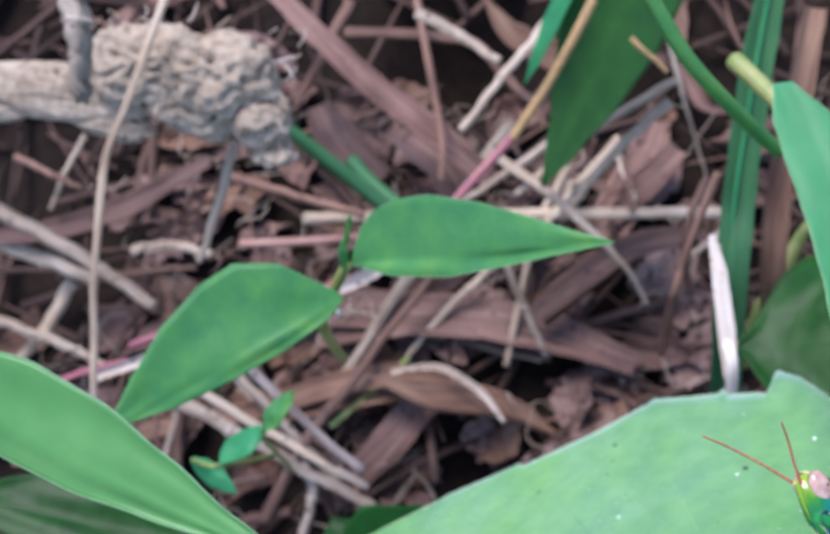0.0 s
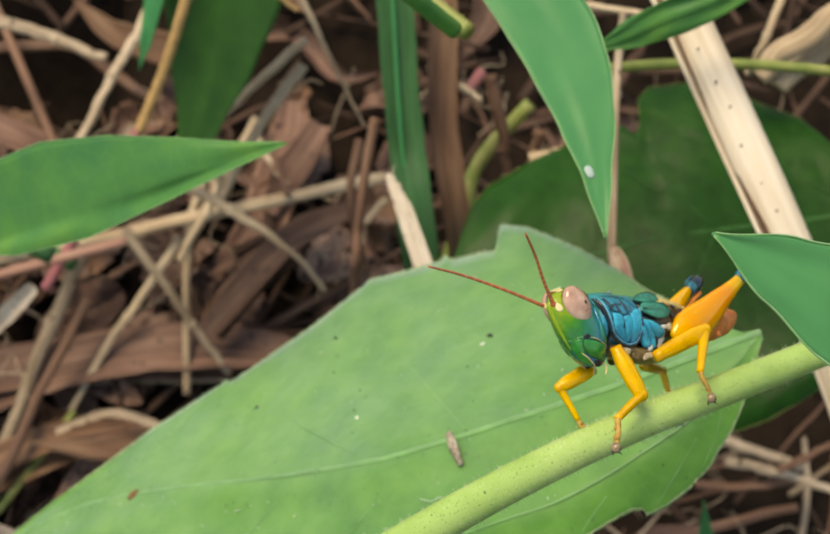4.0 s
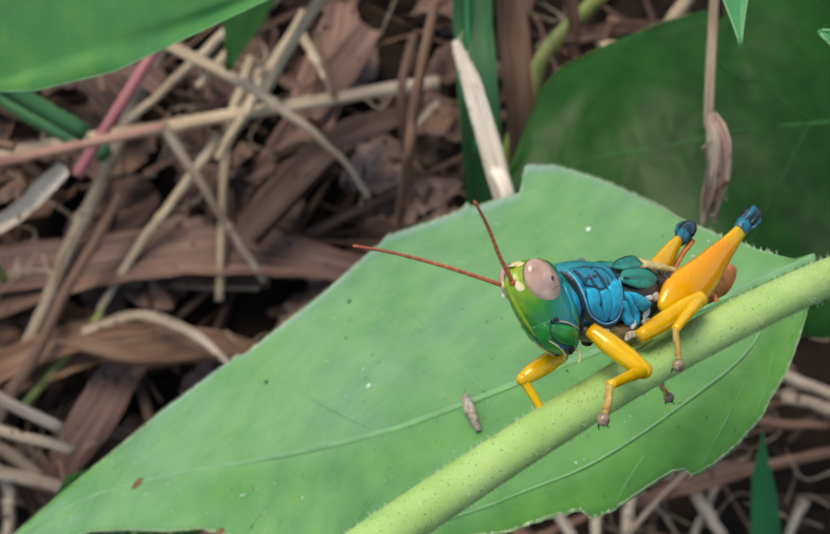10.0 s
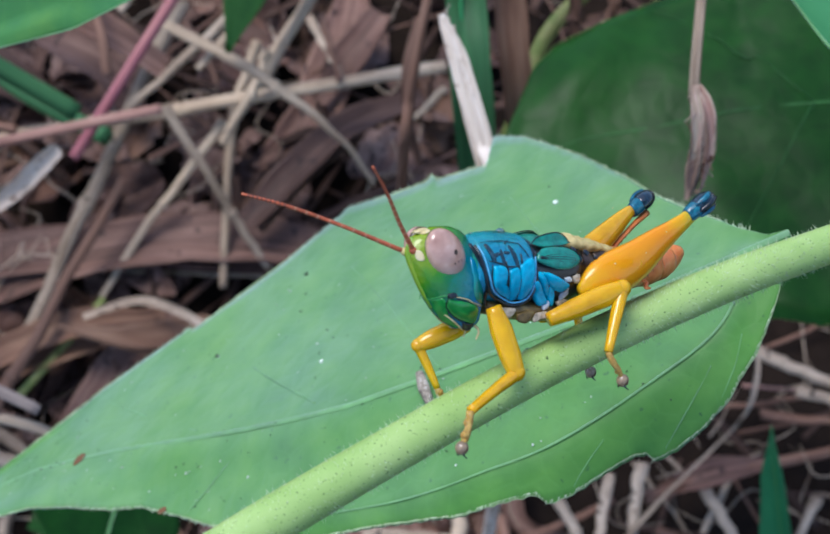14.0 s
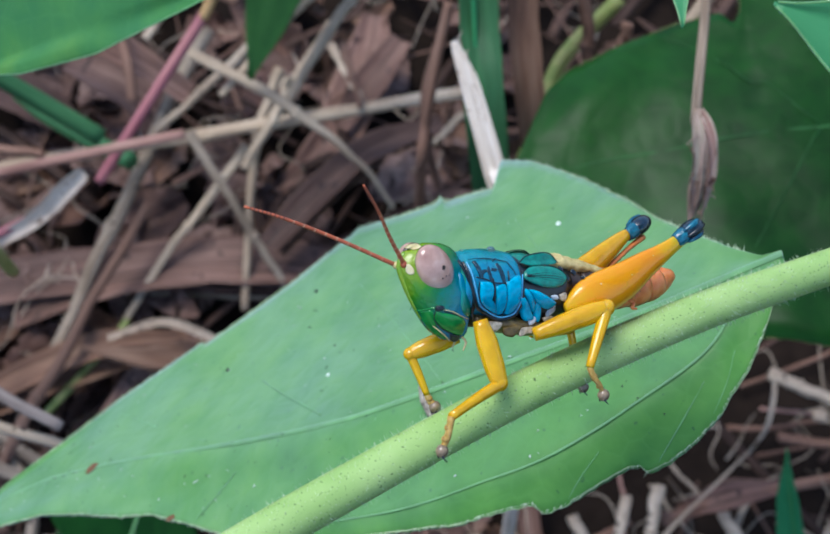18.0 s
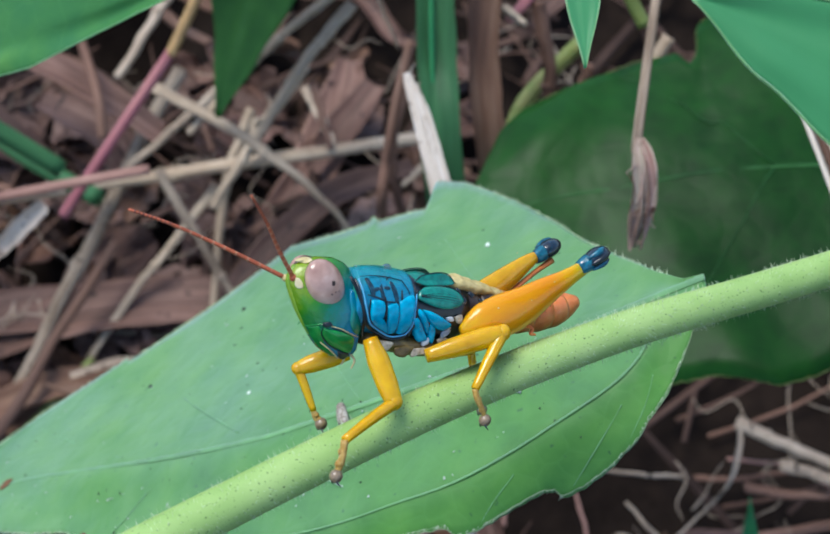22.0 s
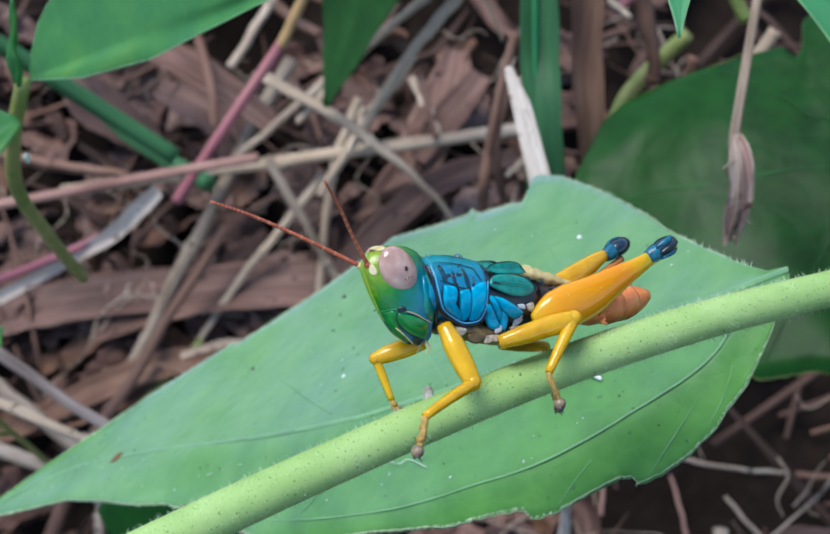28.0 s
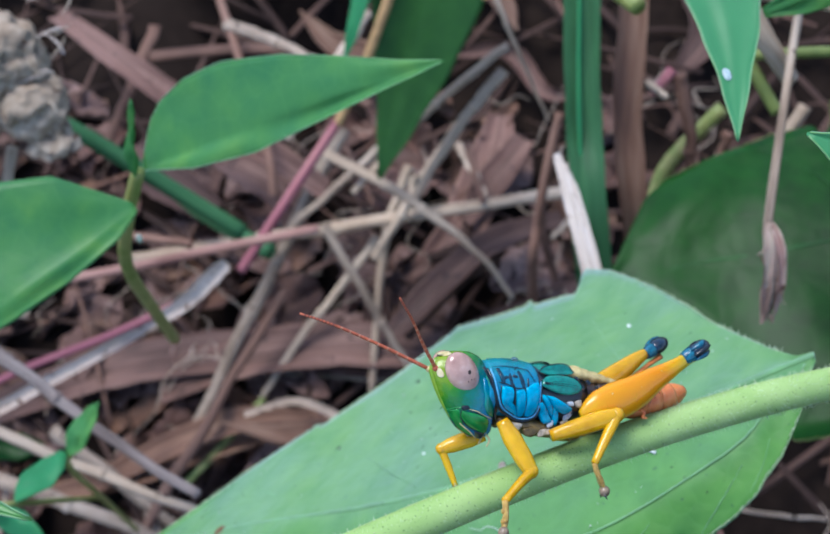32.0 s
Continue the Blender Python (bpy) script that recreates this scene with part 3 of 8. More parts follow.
rnd = random.Random(77)
crumples = [crumpled(k + 60, rnd.uniform(0.016, 0.034), rnd.uniform(0.004, 0.0085), (dead_rose, dead_brown, dead_tan, dead_rose)[k % 4], ("crumpled rose-brown dead leaf with torn edges", "crumpled dark brown dead leaf with torn edges", "crumpled tan dead leaf with torn edges", "crumpled rose-brown dead leaf with torn edges")[k % 4]) for k in range(8)]
for i in range(170):
    x, y = rnd.uniform(-0.17, 0.02), rnd.uniform(-0.01, 0.15)
    m = pose(x, y, bank(x, y) + rnd.uniform(-0.002, 0.005), rnd.uniform(-30, 45), rnd.uniform(-25, 25), rnd.uniform(0, 360))
    if i < 8:
        crumples[i].matrix_basis = m
    else:
        copy_thing(crumples[i % 8], m)
bm = bmesh.new()
for i in range(260):
    x, y = rnd.uniform(-0.18, 0.13), rnd.uniform(-0.06, 0.15)
    o = Vector((x, y, bank(x, y) + rnd.uniform(0.002, 0.013)))
    a, ln = rnd.uniform(0, 6.283), rnd.uniform(0.008, 0.03)
    d, e = Vector((math.cos(a), math.sin(a), rnd.uniform(-0.2, 0.25))) * ln, Vector((-math.sin(a), math.cos(a), rnd.uniform(-0.3, 0.5))) * ln * rnd.uniform(-0.35, 0.35)
    tube(bm, [o, o + d * 0.35 + e, o + d * 0.7 - e * 0.5, o + d], [rnd.uniform(0.0001, 0.0003), 0.0002, 0.00008], 5, 12)
thing("rootlets", bm, straw_grey, "fine curled dry rootlets over the litter", "rootlets", kind="stuff")

# ---- the toothed leaf that carries the specks ----
LOWER = [(0, 0.0006), (0.0247, 0.00386), (0.0367, 0.0053), (0.0603, 0.0078), (0.0868, 0.01019), (0.112, 0.0116), (0.1364, 0.01258), (0.1562, 0.01312), (0.1588, 0.01263), (0.1713, 0.01273), (0.2059, 0.0138), (0.2314, 0.01456), (0.25, 0.01478), (0.2561, 0.01414), (0.2784, 0.01418), (0.3305, 0.01439), (0.5061, 0.01241), (0.5488, 0.01111), (0.6232, 0.00746), (0.687, 0.00487), (0.7291, 0.00418), (0.7839, 0.00268), (0.8444, 0.00145), (0.9276, 0.00117), (0.9946, 0.00057), (1, 0.0002)]
UPPER = [(0, 0.0004), (0.0175, 0.0005), (0.041, 0.0026), (0.0766, 0.0067), (0.110, 0.0109), (0.141, 0.0157), (0.188, 0.0221), (0.225, 0.0263), (0.256, 0.0296), (0.294, 0.0322), (0.2985, 0.0312), (0.301, 0.0271), (0.321, 0.0278), (0.366, 0.0285), (0.3745, 0.0299), (0.380, 0.0290), (0.42, 0.0289), (0.486, 0.0294), (0.494, 0.0284), (0.5624, 0.0240), (0.6167, 0.0213), (0.679, 0.0180), (0.688, 0.0187), (0.696, 0.0181), (0.796, 0.0138), (0.86, 0.0096), (0.93, 0.0052), (1, 0.0002)]
RIB = [(0, 0), (0.1, 0.0009), (0.2, 0.0018), (0.33, 0.0029), (0.42, 0.0030), (0.485, 0.0022), (0.556, 0.0010), (0.634, -0.0004), (0.719, -0.0019), (0.81, -0.0033), (0.87, -0.0039), (0.93, -0.0030), (1, 0)]
VEIN = [(0.0, 0.0003), (0.0537, 0.00375), (0.0714, 0.00563), (0.0964, 0.00717), (0.1454, 0.00899), (0.1951, 0.01061), (0.2457, 0.01182), (0.2977, 0.01239), (0.352, 0.0127), (0.4096, 0.01233), (0.4994, 0.01092), (0.62, 0.0105), (0.7, 0.02), (1, 0.03)]


def leaf_fold(u, y):
    """The leaf folds away below its midrib, and once more beyond the long side vein."""
    rib = max(0.0, profile(u, RIB))
    d = y - rib
    if d <= 0:
        return 0.0
    return -0.36 * d * min(1.0, d / 0.004 + 0.2) - 0.60 * max(0.0, y - profile(u, VEIN))


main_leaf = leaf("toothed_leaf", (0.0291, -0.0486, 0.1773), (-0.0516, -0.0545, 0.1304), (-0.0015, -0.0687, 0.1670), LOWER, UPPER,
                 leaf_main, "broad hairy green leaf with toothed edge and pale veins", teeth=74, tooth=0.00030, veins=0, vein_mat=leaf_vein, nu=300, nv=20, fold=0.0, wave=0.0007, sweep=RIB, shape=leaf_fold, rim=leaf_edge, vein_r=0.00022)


def on_leaf(u, y, lift=0.0001):
    """A place on the upper face of the toothed leaf, in its own space: u along it, y across."""
    lo, hi = -profile(u, UPPER), profile(u, LOWER)
    mid = profile(u, RIB)
    s = 0.0
    for k in range(12):
        s = max(-1.0, min(1.0, (y - mid * (1 - s * s)) / max(hi if y > mid else -lo, 1e-5)))
    p = blade_point(LEN, LOWER, UPPER, u, s, 0.0, 0.0, RIB, 0.0007, 1.0, leaf_fold)
    return p + Vector((0, 0, lift + 0.00025 * math.cos((u * 9 + abs(s) * 1.6) * math.pi) * (0.3 + abs(s)) * 0.4))


LEN = 0.09352
# sky gloss painted as a sheen mask: weak beyond the long side vein, patchy elsewhere
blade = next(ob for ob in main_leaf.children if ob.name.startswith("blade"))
sky_gloss = blade.data.attributes.new("sky_gloss", "FLOAT", "POINT")
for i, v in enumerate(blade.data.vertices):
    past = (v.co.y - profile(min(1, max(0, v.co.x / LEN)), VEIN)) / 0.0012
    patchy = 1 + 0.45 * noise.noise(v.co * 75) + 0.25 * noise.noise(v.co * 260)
    sky_gloss.data[i].value = max(0.1, patchy * (1 - 0.72 * min(1.0, max(0.0, past))))
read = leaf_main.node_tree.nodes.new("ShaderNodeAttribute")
read.attribute_name = "sky_gloss"
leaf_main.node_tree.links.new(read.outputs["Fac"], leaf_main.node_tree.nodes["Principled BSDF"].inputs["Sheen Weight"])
MAIN = (LOWER, UPPER)
# the two long side veins that leave the base, and the finer ones
for line, r in (([(0.01, 0.0008), (0.03, 0.0024)] + VEIN[1:11] + [(0.56, 0.0093)], 0.00012),
                ([(0.40, 0.0040), (0.46, 0.008), (0.50, 0.0108)], 0.00006), ([(0.55, 0.002), (0.60, 0.005), (0.63, 0.0068)], 0.00006), ([(0.33, 0.0022), (0.40, -0.009), (0.46, -0.018)], 0.00006), ([(0.47, 0.001), (0.56, -0.007), (0.62, -0.014)], 0.00006), ([(0.62, -0.001), (0.72, -0.007), (0.78, -0.011)], 0.00006),
                ([(0.15, -0.001), (0.22, -0.010), (0.27, -0.020)], 0.00006), ([(0.09, 0.0082), (0.115, 0.0103), (0.15, 0.0132)], 0.00009), ([(0.06, 0.0062), (0.075, 0.0085), (0.10, 0.0112)], 0.00006), ([(0.19, 0.0117), (0.21, 0.0130), (0.23, 0.0148)], 0.00007)):
    bm = bmesh.new()
    tube(bm, [on_leaf(u, y, 0.00003) for u, y in line], [r, r * 1.1, r * 0.5], 8, 40, 0.16)
    part("side_vein", bm, leaf_vein if r > 0.0001 else leaf_fine, main_leaf)
bm = bmesh.new()
rnd = random.Random(3)
for i in range(1700):
    u, sgn = rnd.uniform(0.03, 0.98), rnd.choice((1, -1))
    w = profile(u, MAIN[0] if sgn > 0 else MAIN[1])
    hairs(bm, on_leaf(u, sgn * w * 0.995, 0.0), Vector((rnd.uniform(-0.5, 0.5), sgn, rnd.uniform(0, 0.6))).normalized(), rnd.uniform(0.0003, 0.0007), 0.00004)
tagged(part("edge_hairs", bm, hair_white, main_leaf, "fine white hairs"), kind="stuff")
for (u, y), size, material, name, text in (((0.626, -0.0117), 0.0002, speck_black, "black_speck", "tiny black speck of dirt on the leaf"), ((0.522, -0.0196), 0.0002, speck_black, "black_speck", "tiny black speck of dirt on the leaf"),
                                           ((0.306, -0.0119), 0.0003, speck_black, "black_speck", "small black speck of dirt on the leaf"), ((0.218, -0.0165), 0.00026, speck_white, "white_speck", "tiny white fleck on the leaf"),
                                           ((0.315, -0.0108), 0.00022, speck_white, "white_speck", "tiny white fleck on the leaf"), ((0.474, -0.0047), 0.0002, speck_white, "white_speck", "tiny white fleck on the leaf"),
                                           ((0.7875, 5e-05), 0.0006, speck_rust, "rust_spot", "brown rust spot on the leaf tip"), ((0.6601, 0.00592), 0.0004, speck_rust, "rust_spot", "small brown rust spot at the leaf edge")):
    bm = bmesh.new()
    blob(bm, on_leaf(u, y, 0.00008), (size * 1.3, size, size * (0.5 if material is not speck_rust else 0.15)), Matrix.Rotation(u * 9, 3, "Z"), 10, 6)
    for v in bm.verts:
        v.co += Vector((1, 1, 0.3)) * 0.3 * size * noise.noise(v.co * 4000)
    part(name, bm, material, main_leaf, text)
for k in range(170):
    bm = bmesh.new()
    u = rnd.uniform(0.08, 0.9)
    y = rnd.uniform(-0.85, 0.85)
    y *= profile(u, MAIN[0] if y > 0 else MAIN[1])
    s = rnd.uniform(0.00004, 0.00009)
    blob(bm, on_leaf(u, y, 0.00011), (s * rnd.uniform(1, 2.5), s, s * 0.6), Matrix.Rotation(rnd.uniform(0, 3), 3, "Z"), 6, 4)
    part("white_fleck", bm, speck_white if k % 2 else speck_black, main_leaf)
bm = bmesh.new()
tube(bm, [on_leaf(0.3484, 0.00245, 0.0004), on_leaf(0.3424, 0.0043, 0.0006), on_leaf(0.3373, 0.00616, 0.0004)], [0.0004, 0.00055, 0.0003], 9, 10, 0.8)
tagged(part("seed_husk", bm, husk_grey, main_leaf, "small grey seed husk stuck to the leaf"))
crumb_at = on_leaf(0.179, 0.0051, 0.0003)
bm = bmesh.new()
tube(bm, [on_leaf(0.1851, 0.00461, 0.0003) - crumb_at, Vector((0, 0, 0.0001)), on_leaf(0.173, 0.00566, 0.0003) - crumb_at], [0.00015, 0.00023, 0.00014], 7, 8)
crumb = thing("white_crumb", bm, crumb_white, "tiny white crumb dropped on the green leaf", "crumb")
bm = bmesh.new()
tube(bm, [on_leaf(0.3887, 0.0084, 0.0003), on_leaf(0.3735, 0.00921, 0.0006), on_leaf(0.365, 0.00882, 0.0003), on_leaf(0.3445, 0.01007, 0.0004)], [0.00004] * 3, 5, 18)
part("shed_thread", bm, speck_white, main_leaf, "pale shed thread")

# ---- the hairy stem on which the grasshopper sits ----
green_stem = holder("plant_shoot", (0, 0, 0), "thick hairy pale green plant stem", "stem")
stem_line = [Vector(p) for p in ((-0.0460, -0.1014, 0.1922), (-0.0284, -0.0899, 0.1906), (-0.0142, -0.0806, 0.1903), (-0.0051, -0.0742, 0.1892), (0.0079, -0.0659, 0.1879), (0.0190, -0.0597, 0.1863), (0.0300, -0.0543, 0.1841), (0.0554, -0.0426, 0.1798), (0.1029, -0.0238, 0.1726))]
bm = bmesh.new()
tube(bm, stem_line, [0.00140, 0.00138, 0.00135, 0.00130, 0.00124], 18, 120)
part("stem", bm, stem_green, green_stem)
bm = bmesh.new()
fine = spline(stem_line, 400)
for i in range(3600):
    k = rnd.randrange(60, 330)
    d = (fine[k + 1] - fine[k]).normalized()
    a = d.orthogonal().normalized()
    q = Matrix.Rotation(rnd.uniform(0, 6.283), 3, d) @ a
    hairs(bm, fine[k] + (fine[k + 1] - fine[k]) * rnd.random() + q * 0.00130, (q + d * rnd.uniform(-0.4, 0.4)).normalized(), rnd.uniform(0.00015, 0.00048), 0.00002)
tagged(part("stem_hairs", bm, hair_white, green_stem, "short fine white hairs"), kind="stuff")

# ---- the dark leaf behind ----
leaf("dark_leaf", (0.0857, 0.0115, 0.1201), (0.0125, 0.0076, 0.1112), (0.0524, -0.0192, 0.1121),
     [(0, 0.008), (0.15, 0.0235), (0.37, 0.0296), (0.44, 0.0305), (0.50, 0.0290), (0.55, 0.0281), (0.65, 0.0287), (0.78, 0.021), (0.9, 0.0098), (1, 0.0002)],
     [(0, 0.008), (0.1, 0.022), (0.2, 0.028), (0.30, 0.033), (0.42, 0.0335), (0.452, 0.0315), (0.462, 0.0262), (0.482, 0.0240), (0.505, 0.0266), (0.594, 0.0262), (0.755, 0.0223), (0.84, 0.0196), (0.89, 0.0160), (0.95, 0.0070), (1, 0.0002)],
     leaf_dark, "broad dark green leaf with an eaten upper edge, shade put into its colour", teeth=40, tooth=0.0003, veins=2, vein_mat=mat("dark_vein", (0.022, 0.095, 0.022), 0.5, spec=0.15), nu=150, nv=12, fold=-0.04, wave=0.0016, thick=0.00025, seed=4, vein_r=0.00020, rim=stem_olive, sweep=[(0, -0.002), (0.5, -0.0033), (0.8, -0.0025), (1, 0)])
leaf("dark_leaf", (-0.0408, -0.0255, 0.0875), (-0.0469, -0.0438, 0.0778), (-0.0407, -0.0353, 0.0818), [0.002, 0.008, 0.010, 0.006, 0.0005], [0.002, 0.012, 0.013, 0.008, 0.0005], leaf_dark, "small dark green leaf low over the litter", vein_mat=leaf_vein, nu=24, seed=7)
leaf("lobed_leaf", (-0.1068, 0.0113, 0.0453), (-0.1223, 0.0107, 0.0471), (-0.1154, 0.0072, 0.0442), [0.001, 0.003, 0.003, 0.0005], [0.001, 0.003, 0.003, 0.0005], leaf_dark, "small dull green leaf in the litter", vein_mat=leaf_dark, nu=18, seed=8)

# ---- the young plant with a pair of leaves ----
young_plant = holder("young_plant", (-0.0472, -0.0120, 0.1615), "young green plant with a pair of pointed leaves", "plant")
under(leaf("leaf_blade", (-0.0467, -0.0105, 0.1610), (-0.0066, -0.0140, 0.1814), (-0.0351, -0.0041, 0.1719),
     [(0, 0.0008), (0.05, 0.0052), (0.1, 0.0072), (0.2, 0.0086), (0.35, 0.0087), (0.55, 0.0068), (0.72, 0.0043), (0.88, 0.0017), (1, 0.0001)], [(0, 0.0006), (0.2, 0.0028), (0.42, 0.0034), (0.65, 0.0023), (0.85, 0.0010), (1, 0.0001)],
     leaf_light, "glossy pointed leaf", fold=0.03, bend=0.001, rim=leaf_vein, seed=2, nu=48), young_plant)
under(leaf("leaf_blade", (-0.0469, -0.0163, 0.1598), (-0.0770, -0.0420, 0.1549), (-0.0598, -0.0099, 0.1667),
     [(0, 0.0006), (0.06, 0.0040), (0.15, 0.0090), (0.3, 0.0124), (0.45, 0.0120), (0.65, 0.0092), (0.85, 0.0044), (1, 0.0001)], [(0, 0.0006), (0.1, 0.0022), (0.3, 0.0030), (0.5, 0.0030), (0.75, 0.0024), (0.92, 0.0011), (1, 0.0001)],
     leaf_light, "glossy pointed leaf", fold=0.03, rim=leaf_vein, seed=3, nu=48), young_plant)
under(leaf("leaf_spike", (-0.0472, -0.0123, 0.1613), (-0.0462, -0.0083, 0.1705), (-0.0484, -0.0087, 0.1642), [0.0006, 0.0007, 0.0005, 0.0001], [0.0006, 0.0007, 0.0005, 0.0001], leaf_light, "furled young leaf", nu=16, nv=4, fold=0.9), young_plant)
under(straw([(-0.0474, -0.0111, 0.1607), (-0.0510, -0.0126, 0.1522), (-0.0546, -0.0113, 0.1411), (-0.0564, -0.0071, 0.1256), (-0.0607, 0.0024, 0.1019)], 0.0009, stem_olive, "thin green stalk", "", "stalk", 1.1, 1.0), young_plant)
bm = bmesh.new()
blob(bm, (0, 0, 0), (0.0004, 0.0004, 0.0008))
drop = thing("bud", bm, speck_white, "small white bud", "bud")
drop.location = (-0.0494, -0.0142, 0.1508)
under(drop, young_plant)
bm = bmesh.new()
blob(bm, (0, 0, 0), (0.0005, 0.0004, 0.0003))
gall = thing("rust_spot", bm, speck_rust, "small brown blister on the leaf edge", "spot")
gall.location = (-0.0303, -0.0132, 0.1690)
under(gall, young_plant)
leaf("pointed_leaf", (-0.0847, -0.0625, 0.2019), (-0.0314, -0.0752, 0.1950), (-0.0580, -0.0632, 0.2017), [0.002, 0.0051, 0.0068, 0.0063, 0.0043, 0.0018, 0.0001], [0.002, 0.0033, 0.0041, 0.0038, 0.0026, 0.0012, 0.0001], leaf_fresh, "long pointed green leaf low over the litter", fold=0.03, seed=5, rim=leaf_vein)
leaf("pointed_leaf", (-0.1080, -0.0558, 0.1330), (-0.0627, -0.0554, 0.1310), (-0.0865, -0.0488, 0.1325), [0.002, 0.006, 0.006, 0.003, 0.0001], [0.002, 0.005, 0.005, 0.0025, 0.0001], leaf_dark, "pointed green leaf under another, coloured dark as shaded", vein_mat=leaf_dark, seed=6)
sprout = holder("sprout", (-0.0697, -0.0254, 0.1112), "small green sprout with three soft leaves", "sprout")
under(leaf("sprout_leaf", (-0.0697, -0.0254, 0.1112), (-0.0644, -0.0193, 0.1171), (-0.0692, -0.0212, 0.1133), [0.0007, 0.0021, 0.0023, 0.0016, 0.0001], [0.0007, 0.0020, 0.0022, 0.0015, 0.0001], leaf_light, "small soft green leaf", nu=18, nv=5, vein_mat=leaf_light, vein_r=0.00012), sprout)
under(leaf("sprout_leaf", (-0.0703, -0.0251, 0.1116), (-0.0748, -0.0350, 0.1137), (-0.0747, -0.0281, 0.1123), [0.0007, 0.0028, 0.0032, 0.0022, 0.0001], [0.0007, 0.0025, 0.0028, 0.0018, 0.0001], leaf_blue, "small soft blue-green leaf", nu=18, nv=5, vein_mat=leaf_blue, vein_r=0.00012), sprout)
under(leaf("sprout_leaf", (-0.0841, -0.0309, 0.1034), (-0.0740, -0.0350, 0.1010), (-0.0789, -0.0350, 0.1011), [0.0007, 0.0020, 0.0022, 0.0014, 0.0001], [0.0007, 0.0020, 0.0022, 0.0014, 0.0001], leaf_blue, "small soft blue-green leaf", nu=18, nv=5, vein_mat=leaf_blue, vein_r=0.00012), sprout)
under(straw([(-0.0697, -0.0254, 0.1112), (-0.0706, -0.0255, 0.1065), (-0.0754, -0.0177, 0.0811), (-0.0845, -0.0040, 0.0380)], 0.0005, stem_olive, "thin green stalk", "", "stalk", 1.1, 1.0), sprout)
under(straw([(-0.0841, -0.0309, 0.1034), (-0.0748, -0.0350, 0.1137), (-0.0754, -0.0177, 0.0811)], 0.0004, stem_olive, "thin green side stalk", "", "stalk", 1.1, 1.0), sprout)

# ---- the tall plant whose leaves hang in from the side ----
# lighter than leaf_blue, with the sky's sheen put into the base colour
leaf_sheen = mat("leaf_sheen", (0.075, 0.40, 0.14), 0.42, dark=(0.055, 0.34, 0.115), light=(0.10, 0.45, 0.16), scale=70, bump=0.15, through_light=0.45, spec=0.4, sheen_weight=0.4)
spot_pale = mat("spot_pale", (0.42, 0.58, 0.58), 0.4, scale=900, bump=0.1)
hanging_leaf = leaf("hanging_leaf", (0.0094, -0.0024, 0.1983), (0.0201, -0.0388, 0.1895), (0.0217, -0.0180, 0.1944),
     [0.0012, 0.0036, 0.0043, 0.0044, 0.0038, 0.0027, 0.0013, 0.0001], [0.0012, 0.0036, 0.0044, 0.0044, 0.0039, 0.0028, 0.0014, 0.0001], leaf_sheen, "long narrow blue-green leaf hanging by its base", fold=0.05, sweep=0.0040, wave=0.0003, rim=leaf_vein, seed=9, nu=48)
bm = bmesh.new()
_, hang_len = leaf_frame((0.0094, -0.0024, 0.1983), (0.0201, -0.0388, 0.1895), (0.0217, -0.0180, 0.1944))
blob(bm, (hang_len * 0.83, 0.0012, 0.0002), (0.0007, 0.0004, 0.0001))
part("white_spot", bm, spot_pale, hanging_leaf, "white dropping spot on the leaf")
corner_leaf = leaf("side_leaf", (0.0459, -0.0721, 0.2010), (0.0226, -0.0539, 0.2120), (0.0317, -0.0642, 0.2055),
     [0.001, 0.0040, 0.0050, 0.0049, 0.0040, 0.0024, 0.0001], [0.001, 0.0042, 0.0052, 0.0050, 0.0041, 0.0025, 0.0001], leaf_sheen, "pointed blue-green leaf close above the stem", fold=0.02, rim=leaf_vein, seed=10, nu=48)
leaf("small_leaf", (0.0298, 0.0034, 0.1718), (0.0508, 0.0044, 0.1819), (0.0398, 0.0050, 0.1784), [0.0006, 0.0020, 0.0023, 0.0021, 0.0016, 0.0006], [0.0006, 0.0020, 0.0024, 0.0022, 0.0016, 0.0006], leaf_light, "narrow green leaf with a withered white tip", vein_mat=leaf_light, seed=11, nu=30)
straw([(-0.0088, 0.0013, 0.2055), (-0.0023, -0.0031, 0.1981), (0.0053, -0.0041, 0.1896), (0.0108, -0.0033, 0.1827)], 0.0010, leaf_light, "soft green side stem with brown nodes", "green side stems", "green_runner", 1.0, 1.0, 10)
straw([(0.0040, 0.0373, 0.1554), (0.0107, 0.0294, 0.1565), (0.0164, 0.0214, 0.1574)], 0.0016, stem_olive, "short olive stem with a cut end", "green side stems", "green_runner", 0.8, 1.0, 10)
straw([(0.0303, 0.0185, 0.1595), (0.0335, 0.0163, 0.1551), (0.0373, 0.0156, 0.1488)], 0.0017, straw_pale, "pale swollen stem joint", "green side stems", "green_runner", 0.7, 1.0, 10)
straw([(0.0321, 0.0224, 0.1471), (0.0489, 0.0236, 0.1463), (0.0676, 0.0231, 0.1444), (0.0917, 0.0203, 0.1413)], 0.0008, stem_olive, "thin green runner across the stalks", "green side stems", "green_runner", 1.0, 1.0)
straw([(0.0370, 0.0490, 0.1356), (0.0478, 0.0465, 0.1348), (0.0596, 0.0444, 0.1342)], 0.0007, straw_pale, "thin pale dry stalk")
